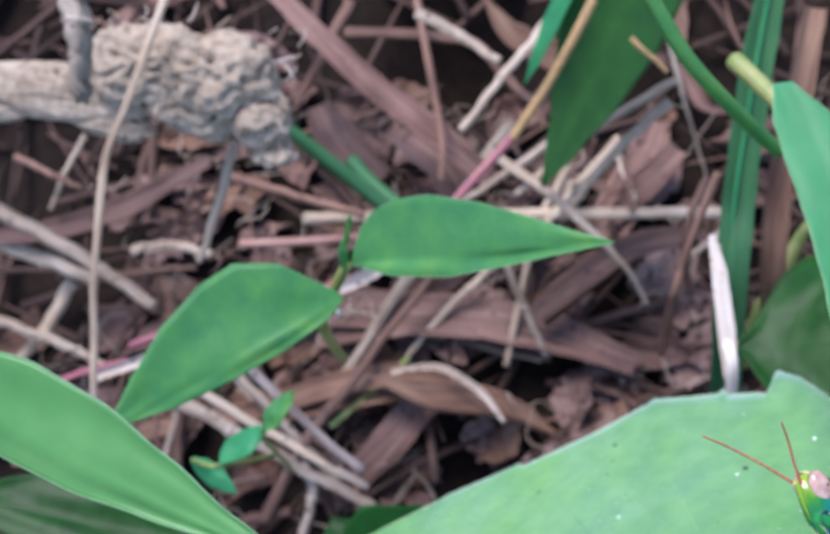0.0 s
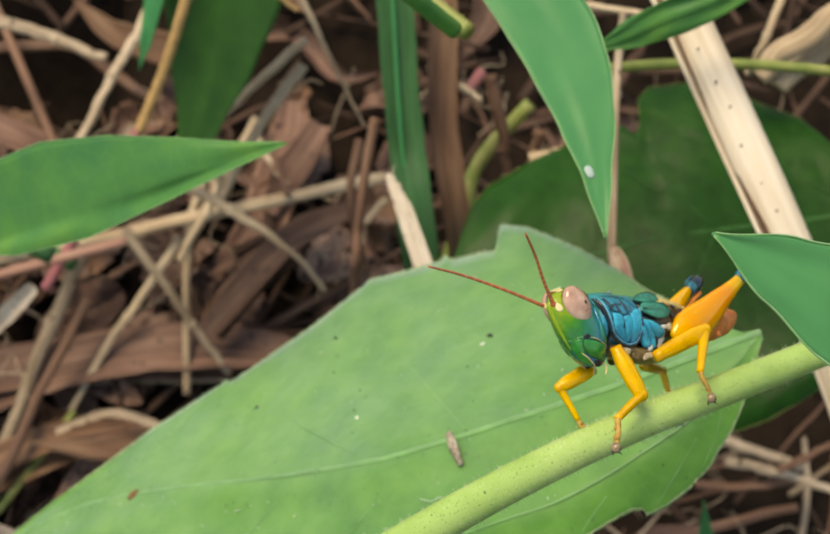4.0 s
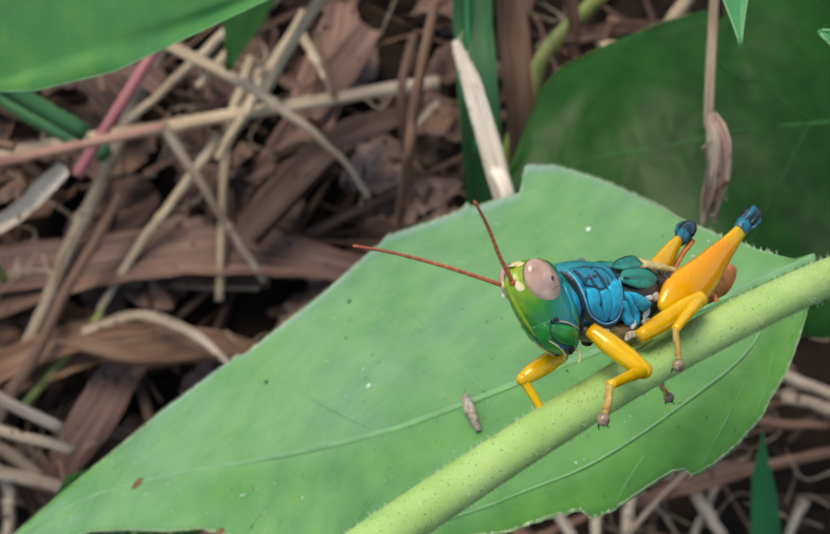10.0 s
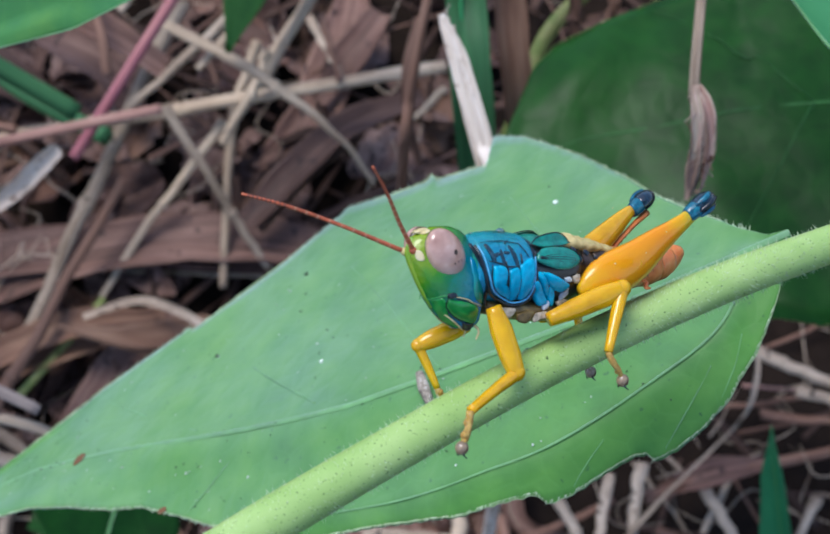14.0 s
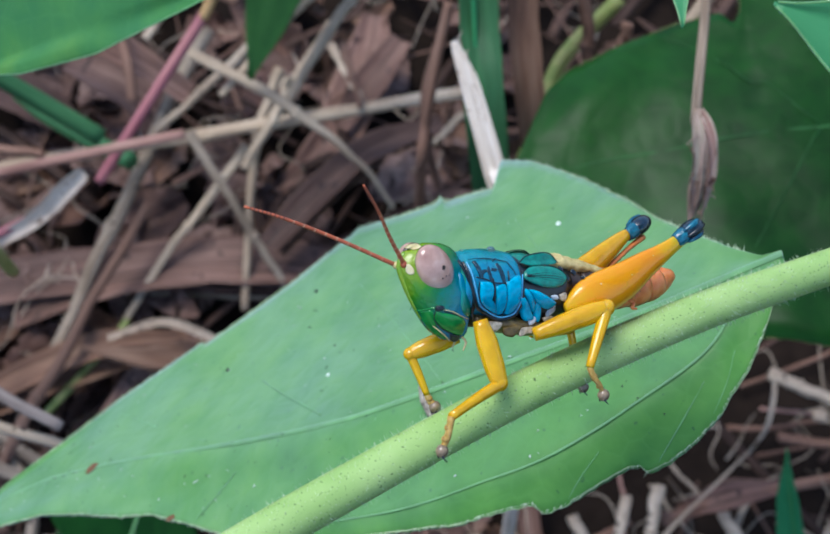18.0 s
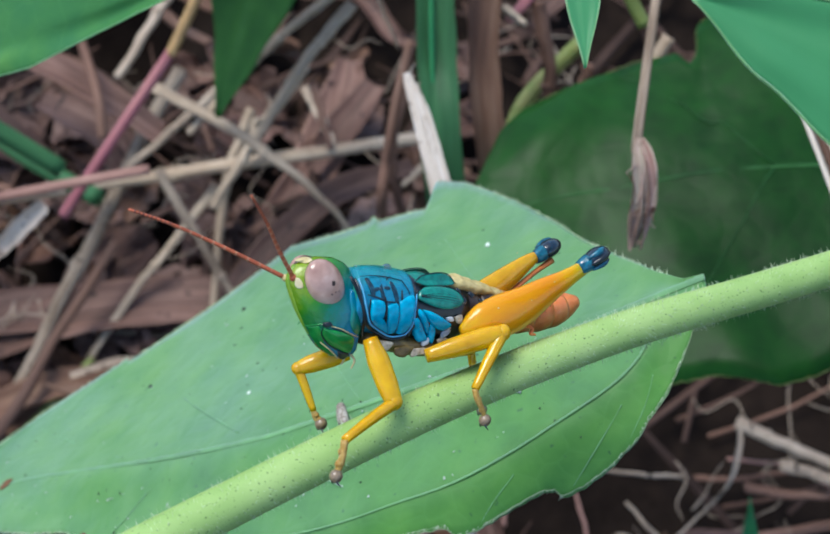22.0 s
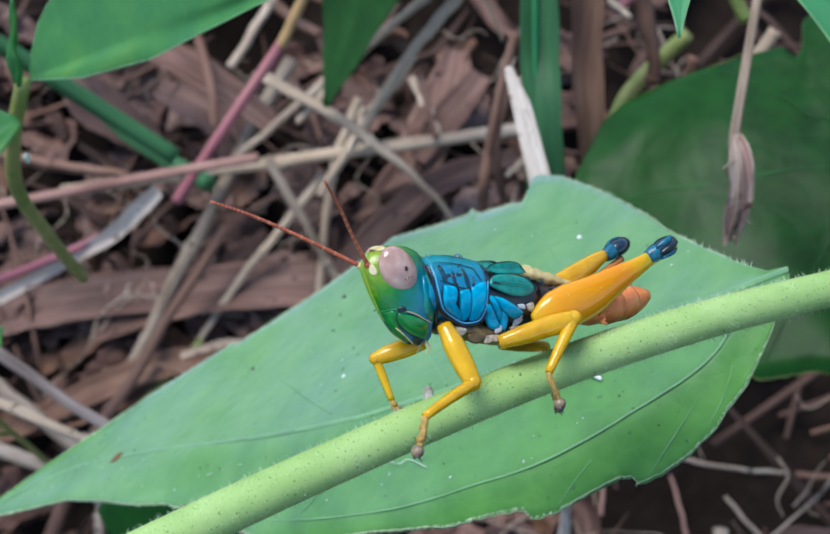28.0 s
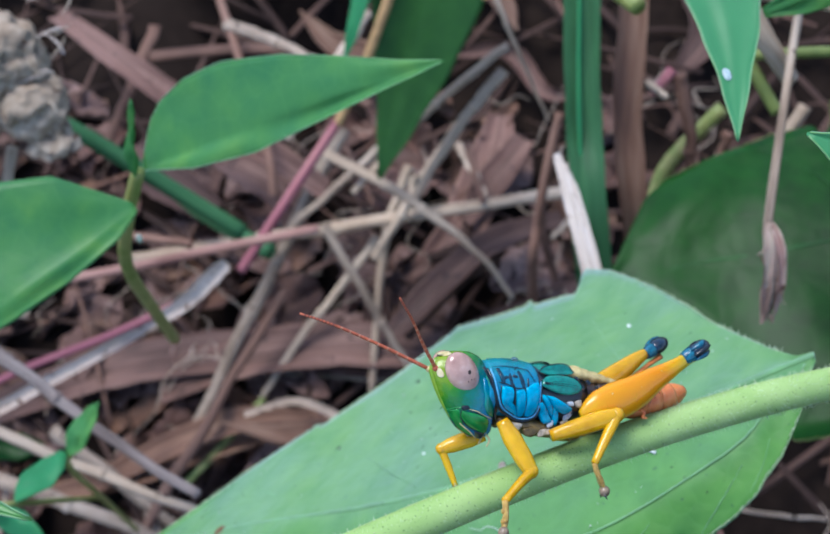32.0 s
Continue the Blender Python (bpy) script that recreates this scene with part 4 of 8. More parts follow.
straw([(0.0233, 0.0265, 0.1646), (0.0277, 0.0199, 0.1572), (0.0355, 0.0119, 0.1461)], 0.0009, stem_olive, "thin green stalk with a leaf joint", "green side stems", "green_runner", 1.0, 1.0)

# ---- tall dry stalks ----
reed_pale = mat("reed_pale", (0.80, 0.70, 0.56), 0.5, dark=(0.62, 0.50, 0.36), light=(0.88, 0.81, 0.70), scale=260, stretch=(1.6, 1.0, 0.5), bump=0.3, fibre=1100)
reed = holder("reed", (0.0441, 0.0216, 0.1629), "thick pale dry reed with dark dots and a split side", "reed")
under(straw([(0.0334, 0.0314, 0.1828), (0.0413, 0.0135, 0.1707), (0.0548, -0.0159, 0.1510), (0.0682, -0.0364, 0.1253), (0.1022, -0.0639, 0.0609)], 0.0030, reed_pale, "pale dry reed wall", "", "reed_stalk", 1.0, 0.85, 12, 24), reed)
under(straw([(0.0348, 0.0215, 0.1777), (0.0459, -0.0029, 0.1613), (0.0543, -0.0213, 0.1490), (0.0654, -0.0370, 0.1269)], 0.0005, dead_tan, "brown inner side of the split reed", "", "split_side", 1.0, 0.8, 8, 20), reed)
under(straw([(0.0336, 0.0213, 0.1779), (0.0447, -0.0030, 0.1616), (0.0531, -0.0214, 0.1493), (0.0641, -0.0370, 0.1273)], 0.0003, reed_pale, "thin pale edge of the split reed", "", "split_edge", 1.0, 0.8, 8, 20), reed)
for k, (x, y) in enumerate(((1225, 155), (1255, 215), (1275, 260), (1300, 330), (1330, 400), (1350, 450), (1390, 560), (1215, 90))):
    bm = bmesh.new()
    blob(bm, (0, 0, 0), (0.00016, 0.00016, 0.0003), None, 8, 5)
    dot = thing("dark_dot", bm, speck_black, "small dark dot on the reed", "dot")
    dot.location = Vector((0.0406, 0.0112, 0.1729)) + (Vector((0.0537, -0.0176, 0.1535)) - Vector((0.0406, 0.0112, 0.1729))) * ((y - 50) / 490) + Vector((0.0004 * (k % 3 - 1), 0, 0))
    under(dot, reed)
petal_dry = mat("petal_dry", (0.47, 0.34, 0.275), 0.8, dark=(0.20, 0.125, 0.095), light=(0.62, 0.50, 0.42), scale=420, bump=1.0, spots=(0.14, 0.08, 0.06), spot_scale=700, spot_cut=0.62, fibre=1500, spec=0.1)
wilted = holder("wilted_flower", (0.0318, -0.0138, 0.1521), "withered pale brown flower head on a thin grey stalk", "dry flower")
under(straw([(0.0381, 0.0216, 0.1594), (0.0363, 0.0129, 0.1540), (0.0315, -0.0119, 0.1518), (0.0315, -0.0143, 0.1518)], 0.0006, straw_grey, "thin grey stalk", "", "stalk", 1.0, 1.0), wilted)
F0, F1, F2, F3 = (Vector(p) for p in ((0.0314, -0.0132, 0.1523), (0.0317, -0.0163, 0.1516), (0.0318, -0.0190, 0.1486), (0.0314, -0.0222, 0.1440)))
rag = random.Random(12)
for k in range(13):
    dx, w = (k - 6) * 0.00014 + rag.uniform(-0.0002, 0.0002), rag.uniform(0.0004, 0.0008)
    end = rag.uniform(0.5, 1.05)
    off = Vector((dx, rag.uniform(-0.0003, 0.0003), rag.uniform(0, 0.0007)))
    tip = F2.lerp(F3, end) + off * 0.8 + Vector((rag.uniform(-0.0003, 0.0003), 0, rag.uniform(-0.0004, 0.0008)))
    under(ribbon([F0 + off * 0.35, F1 + off * 0.9, F2 + off * 1.1 + Vector((rag.uniform(-0.0003, 0.0003), 0, 0)), tip], [w * 0.5, w * 0.9, w, w * 0.8, w * 1.1, w * 0.3], (petal_dry, petal_dry, straw_grey, petal_dry, straw_rose)[k % 5], "withered petal", "petal", "petal", "", 0.9, (0, -0.6, 0.8), 24, 4, seed=k + 40, twist=rag.uniform(-1.2, 1.2)), wilted)
for k in range(16):
    q = F1.lerp(F3, rag.uniform(0.0, 1.0)) + Vector((rag.uniform(-0.0011, 0.0011), 0, rag.uniform(0.0002, 0.0009)))
    way = Vector((rag.uniform(-1, 1), rag.uniform(-1.2, 0.6), rag.uniform(-0.3, 0.8))).normalized() * rag.uniform(0.0008, 0.0022)
    under(straw([q, q + way * 0.5 + Vector((0, 0, 0.0002)), q + way], 0.00014, (petal_dry, straw_brown)[k % 2], "frayed dry thread", "", "thread", 0.4, 0.6, 5), wilted)
torn = holder("torn_stalk", (0.0052, 0.0171, 0.1315), "broken white dry stalk with a torn fibrous end", "dry stalk")
torn_white = mat("torn_white", (0.62, 0.55, 0.46), 0.7, dark=(0.30, 0.23, 0.165), light=(0.80, 0.75, 0.67), scale=300, stretch=(1, 1, 0.2), spots=(0.22, 0.14, 0.09), spot_scale=620, spot_cut=0.68, fibre=1800, bump=1.0, spec=0.12)
T0, T1, T2 = (Vector(p) for p in ((0.0051, 0.0177, 0.1313), (0.0079, 0.0093, 0.1262), (0.0096, 0.0042, 0.1222)))
for k, (dx, start, w, tw, deep) in enumerate(((-5, 0.0, 0.0008, 0.15, 0), (2, 0.06, 0.0008, -0.1, 1), (9, 0.30, 0.0008, 0.2, 2), (15, 0.42, 0.0006, -0.25, 1), (-9, 0.55, 0.0006, 0.1, 0), (5, 0.18, 0.0004, 0.3, 3), (12, 0.64, 0.0005, -0.1, 3))):
    off = Vector((dx * 9e-5, 0, 0.0003 + 0.00012 * deep))
    top = T0.lerp(T1, start)
    under(ribbon([top + off * 0.6 + Vector((0.0002 * math.sin(5 * k), 0, 0.0002)), top.lerp(T1, 0.4) + off * 0.8, T2 + off, T2 + (T2 - T1) * (0.9 + 0.1 * k) + off * 0.7], [w * 0.62, w * 0.9, w, w * 0.95, w * 1.05, w], torn_white, "torn white fibre strip", "fibre_strip", "strip", "", 0.8, (0, -0.6, 0.8), 28, 4, seed=k + 3, twist=tw), torn)
for k in range(14):
    q = T0.lerp(T1, 0.09 * k) + Vector((0.0005 * math.sin(3.1 * k) + 0.0004, 0, 0.0004))
    under(straw([q, q + Vector((0.0003 * math.cos(2.3 * k), 0.0007, 0.0005)), q + Vector((0.0007 * math.cos(2.3 * k), 0.0014, 0.0007))], 0.00009, torn_white, "loose torn fibre", "", "fibre", 0.4, 1.0, 5), torn)
under(straw([(0.0165, -0.0100, -0.0280), (0.0160, -0.0120, 0.0600), T2 + (T2 - T1) * 1.6, T2 + Vector((0.0004, 0, -0.0006)), T0.lerp(T1, 0.12) + Vector((0.0004, 0, -0.0005))], 0.0014, torn_white, "pale lower stalk", "", "stalk", 0.62, 0.7, 14), torn)
grass_blade = holder("upright_grass", (0.0093, 0.0375, 0.1178), "upright dark green grass blade folded along its rib", "grass")
under(ribbon([(0.0092, 0.0713, 0.1467), (0.0088, 0.0547, 0.1324), (0.0093, 0.0375, 0.1178), (0.0110, 0.0212, 0.1009), (0.0181, 0.0139, 0.0268)], [0.0030, 0.0034, 0.0035, 0.0035, 0.0034], blade_green, "folded green blade", "blade", "blade", "", 0.7, (0, -0.8, 0.6), 30, 6, seed=2), grass_blade)
under(straw([(0.0090, 0.0703, 0.1475), (0.0085, 0.0538, 0.1333), (0.0085, 0.0368, 0.1187), (0.0098, 0.0206, 0.1019)], 0.00035, leaf_blue, "pale rib", "", "rib", 1.0, 1.0), grass_blade)
ribbon([(0.0188, 0.0770, 0.1301), (0.0180, 0.0602, 0.1187), (0.0173, 0.0467, 0.1064), (0.0193, 0.0348, 0.0925), (0.0227, 0.0363, 0.0575)], [0.0030, 0.0036, 0.0036, 0.0034, 0.003], dead_tan, "brown papery sheath of a dry stalk", "dry_sheath", "dry sheath", "", 1.3, (0, -0.7, 0.7), 24, 6, seed=12, rib=True)
straw([(0.0361, 0.0596, 0.0984), (0.0259, 0.0541, 0.0879), (0.0226, 0.0475, 0.0802), (0.0189, 0.0425, 0.0689), (0.0194, 0.0511, 0.0294)], 0.0014, stem_olive, "green stem with a knotted joint", "green side stems", "green_runner", 1.2, 1.0, 10)
straw([(0.0050, 0.0525, 0.1049), (0.0025, 0.0454, 0.0969), (0.0007, 0.0394, 0.0882), (-0.0004, 0.0354, 0.0778), (-0.0015, 0.0541, 0.0223)], 0.0009, straw_brown, "dark hairy dead twig", "dead twigs", "twig", 1.2, 1.0)
straw([(-0.0089, 0.0627, 0.1335), (-0.0046, 0.0568, 0.1238), (-0.0005, 0.0538, 0.1130), (0.0030, 0.0504, 0.1049)], 0.0006, straw_pale, "thin bent pale stalk over the twig", taper=0.4)
straw([(-0.0156, 0.0580, 0.1358), (-0.0114, 0.0573, 0.1326), (-0.0080, 0.0565, 0.1294)], 0.0006, straw_orange, "thin pale dry stalk")
leaf("broad_leaf", (-0.0142, 0.1241, 0.1292), (-0.0370, 0.0750, 0.0607), (-0.0089, 0.0954, 0.0951), [0.003, 0.012, 0.015, 0.0142, 0.011, 0.006, 0.0006], [0.003, 0.011, 0.0128, 0.0118, 0.008, 0.004, 0.0006], leaf_mid, "broad dark green leaf hanging behind the dry stalks", vein_mat=leaf_mid, seed=13, nu=40)
leaf("broad_leaf", (-0.0328, 0.1075, 0.1090), (-0.0433, 0.0860, 0.0861), (-0.0329, 0.0929, 0.0991), [0.001, 0.0030, 0.0030, 0.0016, 0.0001], [0.001, 0.003, 0.0030, 0.0018, 0.0001], leaf_blue, "pointed green leaf tip behind the dry stalks", vein_mat=leaf_blue, seed=14)
pink = holder("jointed_stalk", (-0.0688, 0.0523, 0.0523), "jointed grass stalk, orange above, pink below, with a white husk", "grass stalk")
under(straw([(-0.0282, 0.0950, 0.1085), (-0.0321, 0.0882, 0.1006), (-0.0373, 0.0823, 0.0901), (-0.0442, 0.0753, 0.0788)], 0.0012, straw_orange, "orange dry upper stalk", "", "upper_stalk", 1.0, 0.8), pink)
under(straw([(-0.0438, 0.0760, 0.0793), (-0.0564, 0.0644, 0.0660), (-0.0681, 0.0537, 0.0533)], 0.0012, stalk_pink, "pink lower stalk", "", "lower_stalk", 1.0, 0.9), pink)
under(ribbon([(-0.0654, 0.0427, 0.0706), (-0.0707, 0.0406, 0.0661), (-0.0781, 0.0390, 0.0594), (-0.0958, 0.0330, 0.0514), (-0.1213, 0.0235, 0.0416), (-0.1476, 0.0137, 0.0321)], [0.0019, 0.0026, 0.0024, 0.0018, 0.0019, 0.0020, 0.0019], white_husk, "white papery husk, blunt at its end", "husk", "husk", "", 1.3, (0, -0.6, 0.8), 48, 7, seed=51), pink)
straw([(-0.0748, 0.0429, 0.0590), (-0.0939, 0.0335, 0.0562), (-0.1124, 0.0256, 0.0543), (-0.1320, 0.0155, 0.0512)], 0.0010, stalk_pink, "pink grass stalk lying in the litter", "pink stalks", "pink_stalk", 1.0)
straw([(-0.0487, 0.0577, 0.0638), (-0.0701, 0.0523, 0.0637), (-0.0877, 0.0476, 0.0635), (-0.1094, 0.0446, 0.0605)], 0.0012, straw_rose, "dull pink end of a dry stalk", "pink stalks", "pink_stalk", 1.0)

# ---- dry stalks and dead leaves of the litter ----
# two split stalks above the litter, dark between their pale edges
straw_dark = mat("straw_dark", (0.20, 0.165, 0.145), 0.75, dark=(0.05, 0.04, 0.035), light=(0.42, 0.37, 0.33), scale=220, fibre=1500, bump=0.8, spec=0.12)
straw([(-0.0906, -0.0047, 0.1125), (-0.0791, -0.0102, 0.1047), (-0.0686, -0.0157, 0.0987), (-0.0545, -0.0221, 0.0919)], 0.0010, straw_dark, "dark grey split stalk with pale edges", taper=0.8)
straw([(-0.0913, -0.0151, 0.1022), (-0.0775, -0.0181, 0.0954), (-0.0676, -0.0202, 0.0921), (-0.0535, -0.0237, 0.0873)], 0.0009, straw_grey, "thin split grey stalk above the litter", taper=0.8)
LONG = "long pale dry grass stalk lying over the litter"
SHORT = "short grey dry grass stalk in the litter"
straw([(-0.1093, 0.0790, 0.0242), (-0.0908, 0.0822, 0.0250), (-0.0570, 0.0869, 0.0271), (-0.0253, 0.0908, 0.0300), (0.0102, 0.0944, 0.0339)], 0.0016, straw_pale, "long tan dry stalk lying level, reddish at one end", taper=0.9)
straw([(-0.0513, 0.0820, 0.0629), (-0.0360, 0.0765, 0.0565), (-0.0231, 0.0720, 0.0483), (-0.0145, 0.0700, 0.0375), (-0.0074, 0.0693, 0.0220)], 0.0013, straw_pale, "curved pale dry blade, black specked", taper=0.6, flat=0.35)
straw([(-0.0349, 0.1031, 0.0339), (-0.0401, 0.0917, 0.0251), (-0.0430, 0.0779, 0.0137), (-0.0445, 0.0544, 0.0001)], 0.0012, straw_pale, LONG, taper=0.8)
straw([(-0.0212, 0.1059, 0.0458), (-0.0309, 0.0936, 0.0379), (-0.0395, 0.0833, 0.0293), (-0.0431, 0.0795, 0.0243)], 0.0014, straw_pale, LONG)
straw([(-0.0349, 0.1116, 0.0420), (-0.0491, 0.0998, 0.0352), (-0.0655, 0.0892, 0.0266)], 0.0012, straw_grey, LONG)
straw([(-0.0562, 0.0853, 0.0318), (-0.0483, 0.0755, 0.0214), (-0.0394, 0.0655, 0.0088), (-0.0336, 0.0588, 0.0011)], 0.0011, straw_grey, SHORT)
straw([(-0.0437, 0.0883, 0.0223), (-0.0548, 0.0765, 0.0134), (-0.0664, 0.0645, 0.0045), (-0.0744, 0.0529, -0.0023)], 0.0011, straw_pale, SHORT)
straw([(-0.0546, 0.1174, 0.0331), (-0.0670, 0.0923, 0.0211), (-0.0803, 0.0677, 0.0072), (-0.0934, 0.0410, -0.0051), (-0.1010, 0.0265, -0.0125)], 0.0018, straw_grey, "broad split grey dry stalk lying over the litter")
straw([(-0.0961, 0.0923, 0.0376), (-0.0876, 0.0847, 0.0379), (-0.0732, 0.0752, 0.0377), (-0.0665, 0.0705, 0.0387)], 0.0021, blade_green, "thick green creeping stem with white flakes", "creeping stems", "creeping_stem", 1.0, 1.0, 10)
straw([(-0.0983, 0.0502, 0.1124), (-0.0881, 0.0478, 0.1059), (-0.0792, 0.0461, 0.0984), (-0.0589, 0.0408, 0.0833)], 0.0017, blade_green, "thick green creeping stem with white flakes", "creeping stems", "creeping_stem", 1.0, 1.0, 10)
straw([(-0.0732, 0.0518, -0.0005), (-0.0809, 0.0400, -0.0012), (-0.0906, 0.0268, -0.0022)], 0.0010, stem_olive, "thin green grass stem in the litter", "green side stems", "green_runner", 1.0, 1.0)
straw([(-0.1069, 0.0635, -0.0040), (-0.0766, 0.0625, -0.0042), (-0.0356, 0.0604, -0.0047)], 0.0005, straw_pale, SHORT, taper=0.9)
straw([(-0.0565, 0.1211, 0.0237), (-0.0501, 0.1106, 0.0213) , (-0.0465, 0.1018, 0.0192)], 0.0008, straw_brown, SHORT)
straw([(-0.0241, 0.1204, 0.0235), (-0.0193, 0.1114, 0.0214), (-0.0160, 0.1040, 0.0197)], 0.0011, straw_grey, SHORT)
straw([(0.0033, 0.0879, 0.0571), (0.0004, 0.0791, 0.0499), (0.0008, 0.0748, 0.0386), (0.0033, 0.0744, 0.0232)], 0.0010, straw_brown, "dark bent dead twig", "dead twigs", "twig", 1.1, 1.0)
straw([(0.0093, 0.0860, 0.0361), (0.0023, 0.0810, 0.0308)], 0.0009, straw_pale, SHORT)
straw([(-0.0677, 0.0852, 0.0113), (-0.0792, 0.0813, 0.0104)], 0.0008, straw_brown, SHORT)
straw([(-0.0628, 0.0825, 0.0148), (-0.0481, 0.0870, 0.0199), (-0.0433, 0.0890, 0.0224)], 0.0008, straw_brown, SHORT)
# lower corner
ribbon([(0.0784, 0.0288, 0.0126), (0.0772, 0.0225, 0.0112), (0.0740, 0.0150, 0.0090), (0.0664, 0.0081, 0.0058), (0.0544, -0.0015, -0.0005), (0.0423, -0.0129, -0.0073)], [0.0002, 0.0007, 0.0010, 0.0008, 0.0011, 0.0009, 0.0010, 0.0007], straw_grey, "thin twisted pale dry grass blade", "dry_grass", "dry grass", "dry grass stalks", 1.0, (0, -0.4, 0.9), 60, 4, seed=71, twist=2.4)
straw([(0.0800, 0.0337, 0.0035), (0.0912, 0.0284, 0.0023), (0.1088, 0.0206, 0.0005)], 0.0015, straw_grey, LONG)
straw([(0.0813, 0.0206, -0.0036), (0.0924, 0.0191, -0.0040), (0.1074, 0.0193, -0.0039)], 0.0012, straw_brown, LONG)
straw([(0.0544, 0.0041, -0.0115), (0.0760, 0.0096, -0.0103), (0.1080, 0.0149, -0.0091)], 0.0014, straw_brown, LONG)
straw([(0.0326, 0.0017, -0.0039), (0.0368, -0.0065, -0.0058), (0.0410, -0.0145, -0.0076)], 0.0012, straw_grey, SHORT)
straw([(0.0523, 0.0082, -0.0024), (0.0502, -0.0023, -0.0048), (0.0481, -0.0147, -0.0077)], 0.0013, straw_grey, SHORT)
straw([(0.0452, 0.0068, -0.0048), (0.0426, -0.0037, -0.0072), (0.0401, -0.0139, -0.0095)], 0.0012, straw_grey, SHORT)
straw([(0.0672, 0.0035, -0.0076), (0.0723, -0.0061, -0.0098), (0.0774, -0.0142, -0.0117)], 0.0013, straw_grey, SHORT)
straw([(0.0933, 0.0023, -0.0099), (0.0887, -0.0046, -0.0115), (0.0842, -0.0115, -0.0131)], 0.0010, straw_grey, SHORT)
straw([(0.0563, -0.0031, -0.0132), (0.0712, -0.0128, -0.0154)], 0.0010, straw_brown, SHORT)
leaf("grass_tip", (0.0814, -0.0321, -0.0117), (0.0734, 0.0034, 0.0273), (0.0746, -0.0098, 0.0037), [0.0044, 0.0056, 0.0054, 0.0038, 0.0001], [0.0044, 0.0056, 0.0054, 0.0038, 0.0001], leaf_blue, "short pointed green grass blade in the litter", category="grass", vein_mat=leaf_light, seed=15, fold=0.3)
straw([(-0.0105, -0.0058, -0.0056), (0.0024, -0.0073, -0.0060), (0.0130, -0.0087, -0.0063)], 0.0018, straw_grey, "papery dry stalk end", taper=0.8, flat=0.4)
straw([(0.0109, -0.0024, -0.0048), (0.0112, -0.0115, -0.0069), (0.0115, -0.0193, -0.0087)], 0.0018, straw_pale, SHORT)
straw([(0.0158, -0.0011, -0.0086), (0.0165, -0.0149, -0.0118)], 0.0012, straw_brown, SHORT)
straw([(0.0208, -0.0005, -0.0106), (0.0221, -0.0121, -0.0132)], 0.0012, straw_brown, SHORT)
straw([(0.0242, -0.0064, -0.0119), (0.0341, -0.0026, -0.0110), (0.0466, 0.0024, -0.0099)], 0.0010, straw_brown, SHORT)
# thin stalks crossing in the lower corner
pick = random.Random(44)
for k in range(22):
    x, y = pick.uniform(0.025, 0.125), pick.uniform(-0.05, 0.035)
    a, ln = pick.uniform(-0.5, 2.6), pick.uniform(0.018, 0.045)
    d = Vector((math.cos(a), math.sin(a), 0.23 * math.sin(a))) * ln
    o = Vector((x, y, bank(x, y) + pick.uniform(0.002, 0.010)))
    straw([o, o + d * 0.5 + Vector((0.002 * math.sin(a + k), 0.002 * math.cos(a + k), pick.uniform(0, 0.003))), o + d], pick.uniform(0.0004, 0.0009), (straw_grey, straw_brown, straw_rose)[k % 3], ("thin grey dry grass stalk in the litter", "thin brown dry grass stalk in the litter", "thin reddish dry grass stalk in the litter")[k % 3])
# round the start of the clip
straw([(-0.1027, 0.0458, 0.1517), (-0.1073, 0.0253, 0.1402), (-0.1099, 0.0141, 0.1340), (-0.1092, -0.0016, 0.1241), (-0.1081, -0.0141, 0.1131), (-0.1077, -0.0265, 0.1009)], 0.0008, straw_pale, "long thin pale bent grass stalk", taper=0.8)
straw([(-0.0954, 0.0366, 0.1141), (-0.0991, 0.0288, 0.1027), (-0.1041, 0.0199, 0.0910)], 0.0011, straw_pale, SHORT)
straw([(-0.1086, 0.0252, 0.1705), (-0.1058, 0.0164, 0.1644), (-0.1066, 0.0109, 0.1552)], 0.0022, straw_grey, "thick grey stalk end, out over the bark", taper=0.8)
straw([(-0.1741, 0.0825, 0.0456), (-0.1795, 0.0726, 0.0381), (-0.1830, 0.0645, 0.0311)], 0.0009, straw_pale, SHORT)
straw([(-0.1932, 0.0732, 0.0434), (-0.1817, 0.0698, 0.0426), (-0.1724, 0.0694, 0.0374)], 0.0012, straw_brown, SHORT)
straw([(-0.1995, 0.0573, 0.0397), (-0.1801, 0.0543, 0.0339), (-0.1616, 0.0489, 0.0275), (-0.1448, 0.0432, 0.0211)], 0.0022, straw_grey, LONG)
straw([(-0.2093, 0.0592, 0.0197), (-0.1900, 0.0554, 0.0188), (-0.1673, 0.0505, 0.0177)], 0.0026, straw_pale, LONG, flat=0.4)
straw([(-0.1298, 0.0797, 0.0398), (-0.1090, 0.0781, 0.0363), (-0.0885, 0.0768, 0.0340)], 0.0016, straw_brown, "reddish brown dry stalk lying level")
straw([(-0.1613, 0.0531, 0.0182), (-0.1488, 0.0567, 0.0191), (-0.1377, 0.0593, 0.0197)], 0.0012, straw_brown, SHORT)
straw([(-0.1589, 0.0618, 0.0202), (-0.1461, 0.0646, 0.0209), (-0.1341, 0.0639, 0.0207)], 0.0016, straw_grey, SHORT)
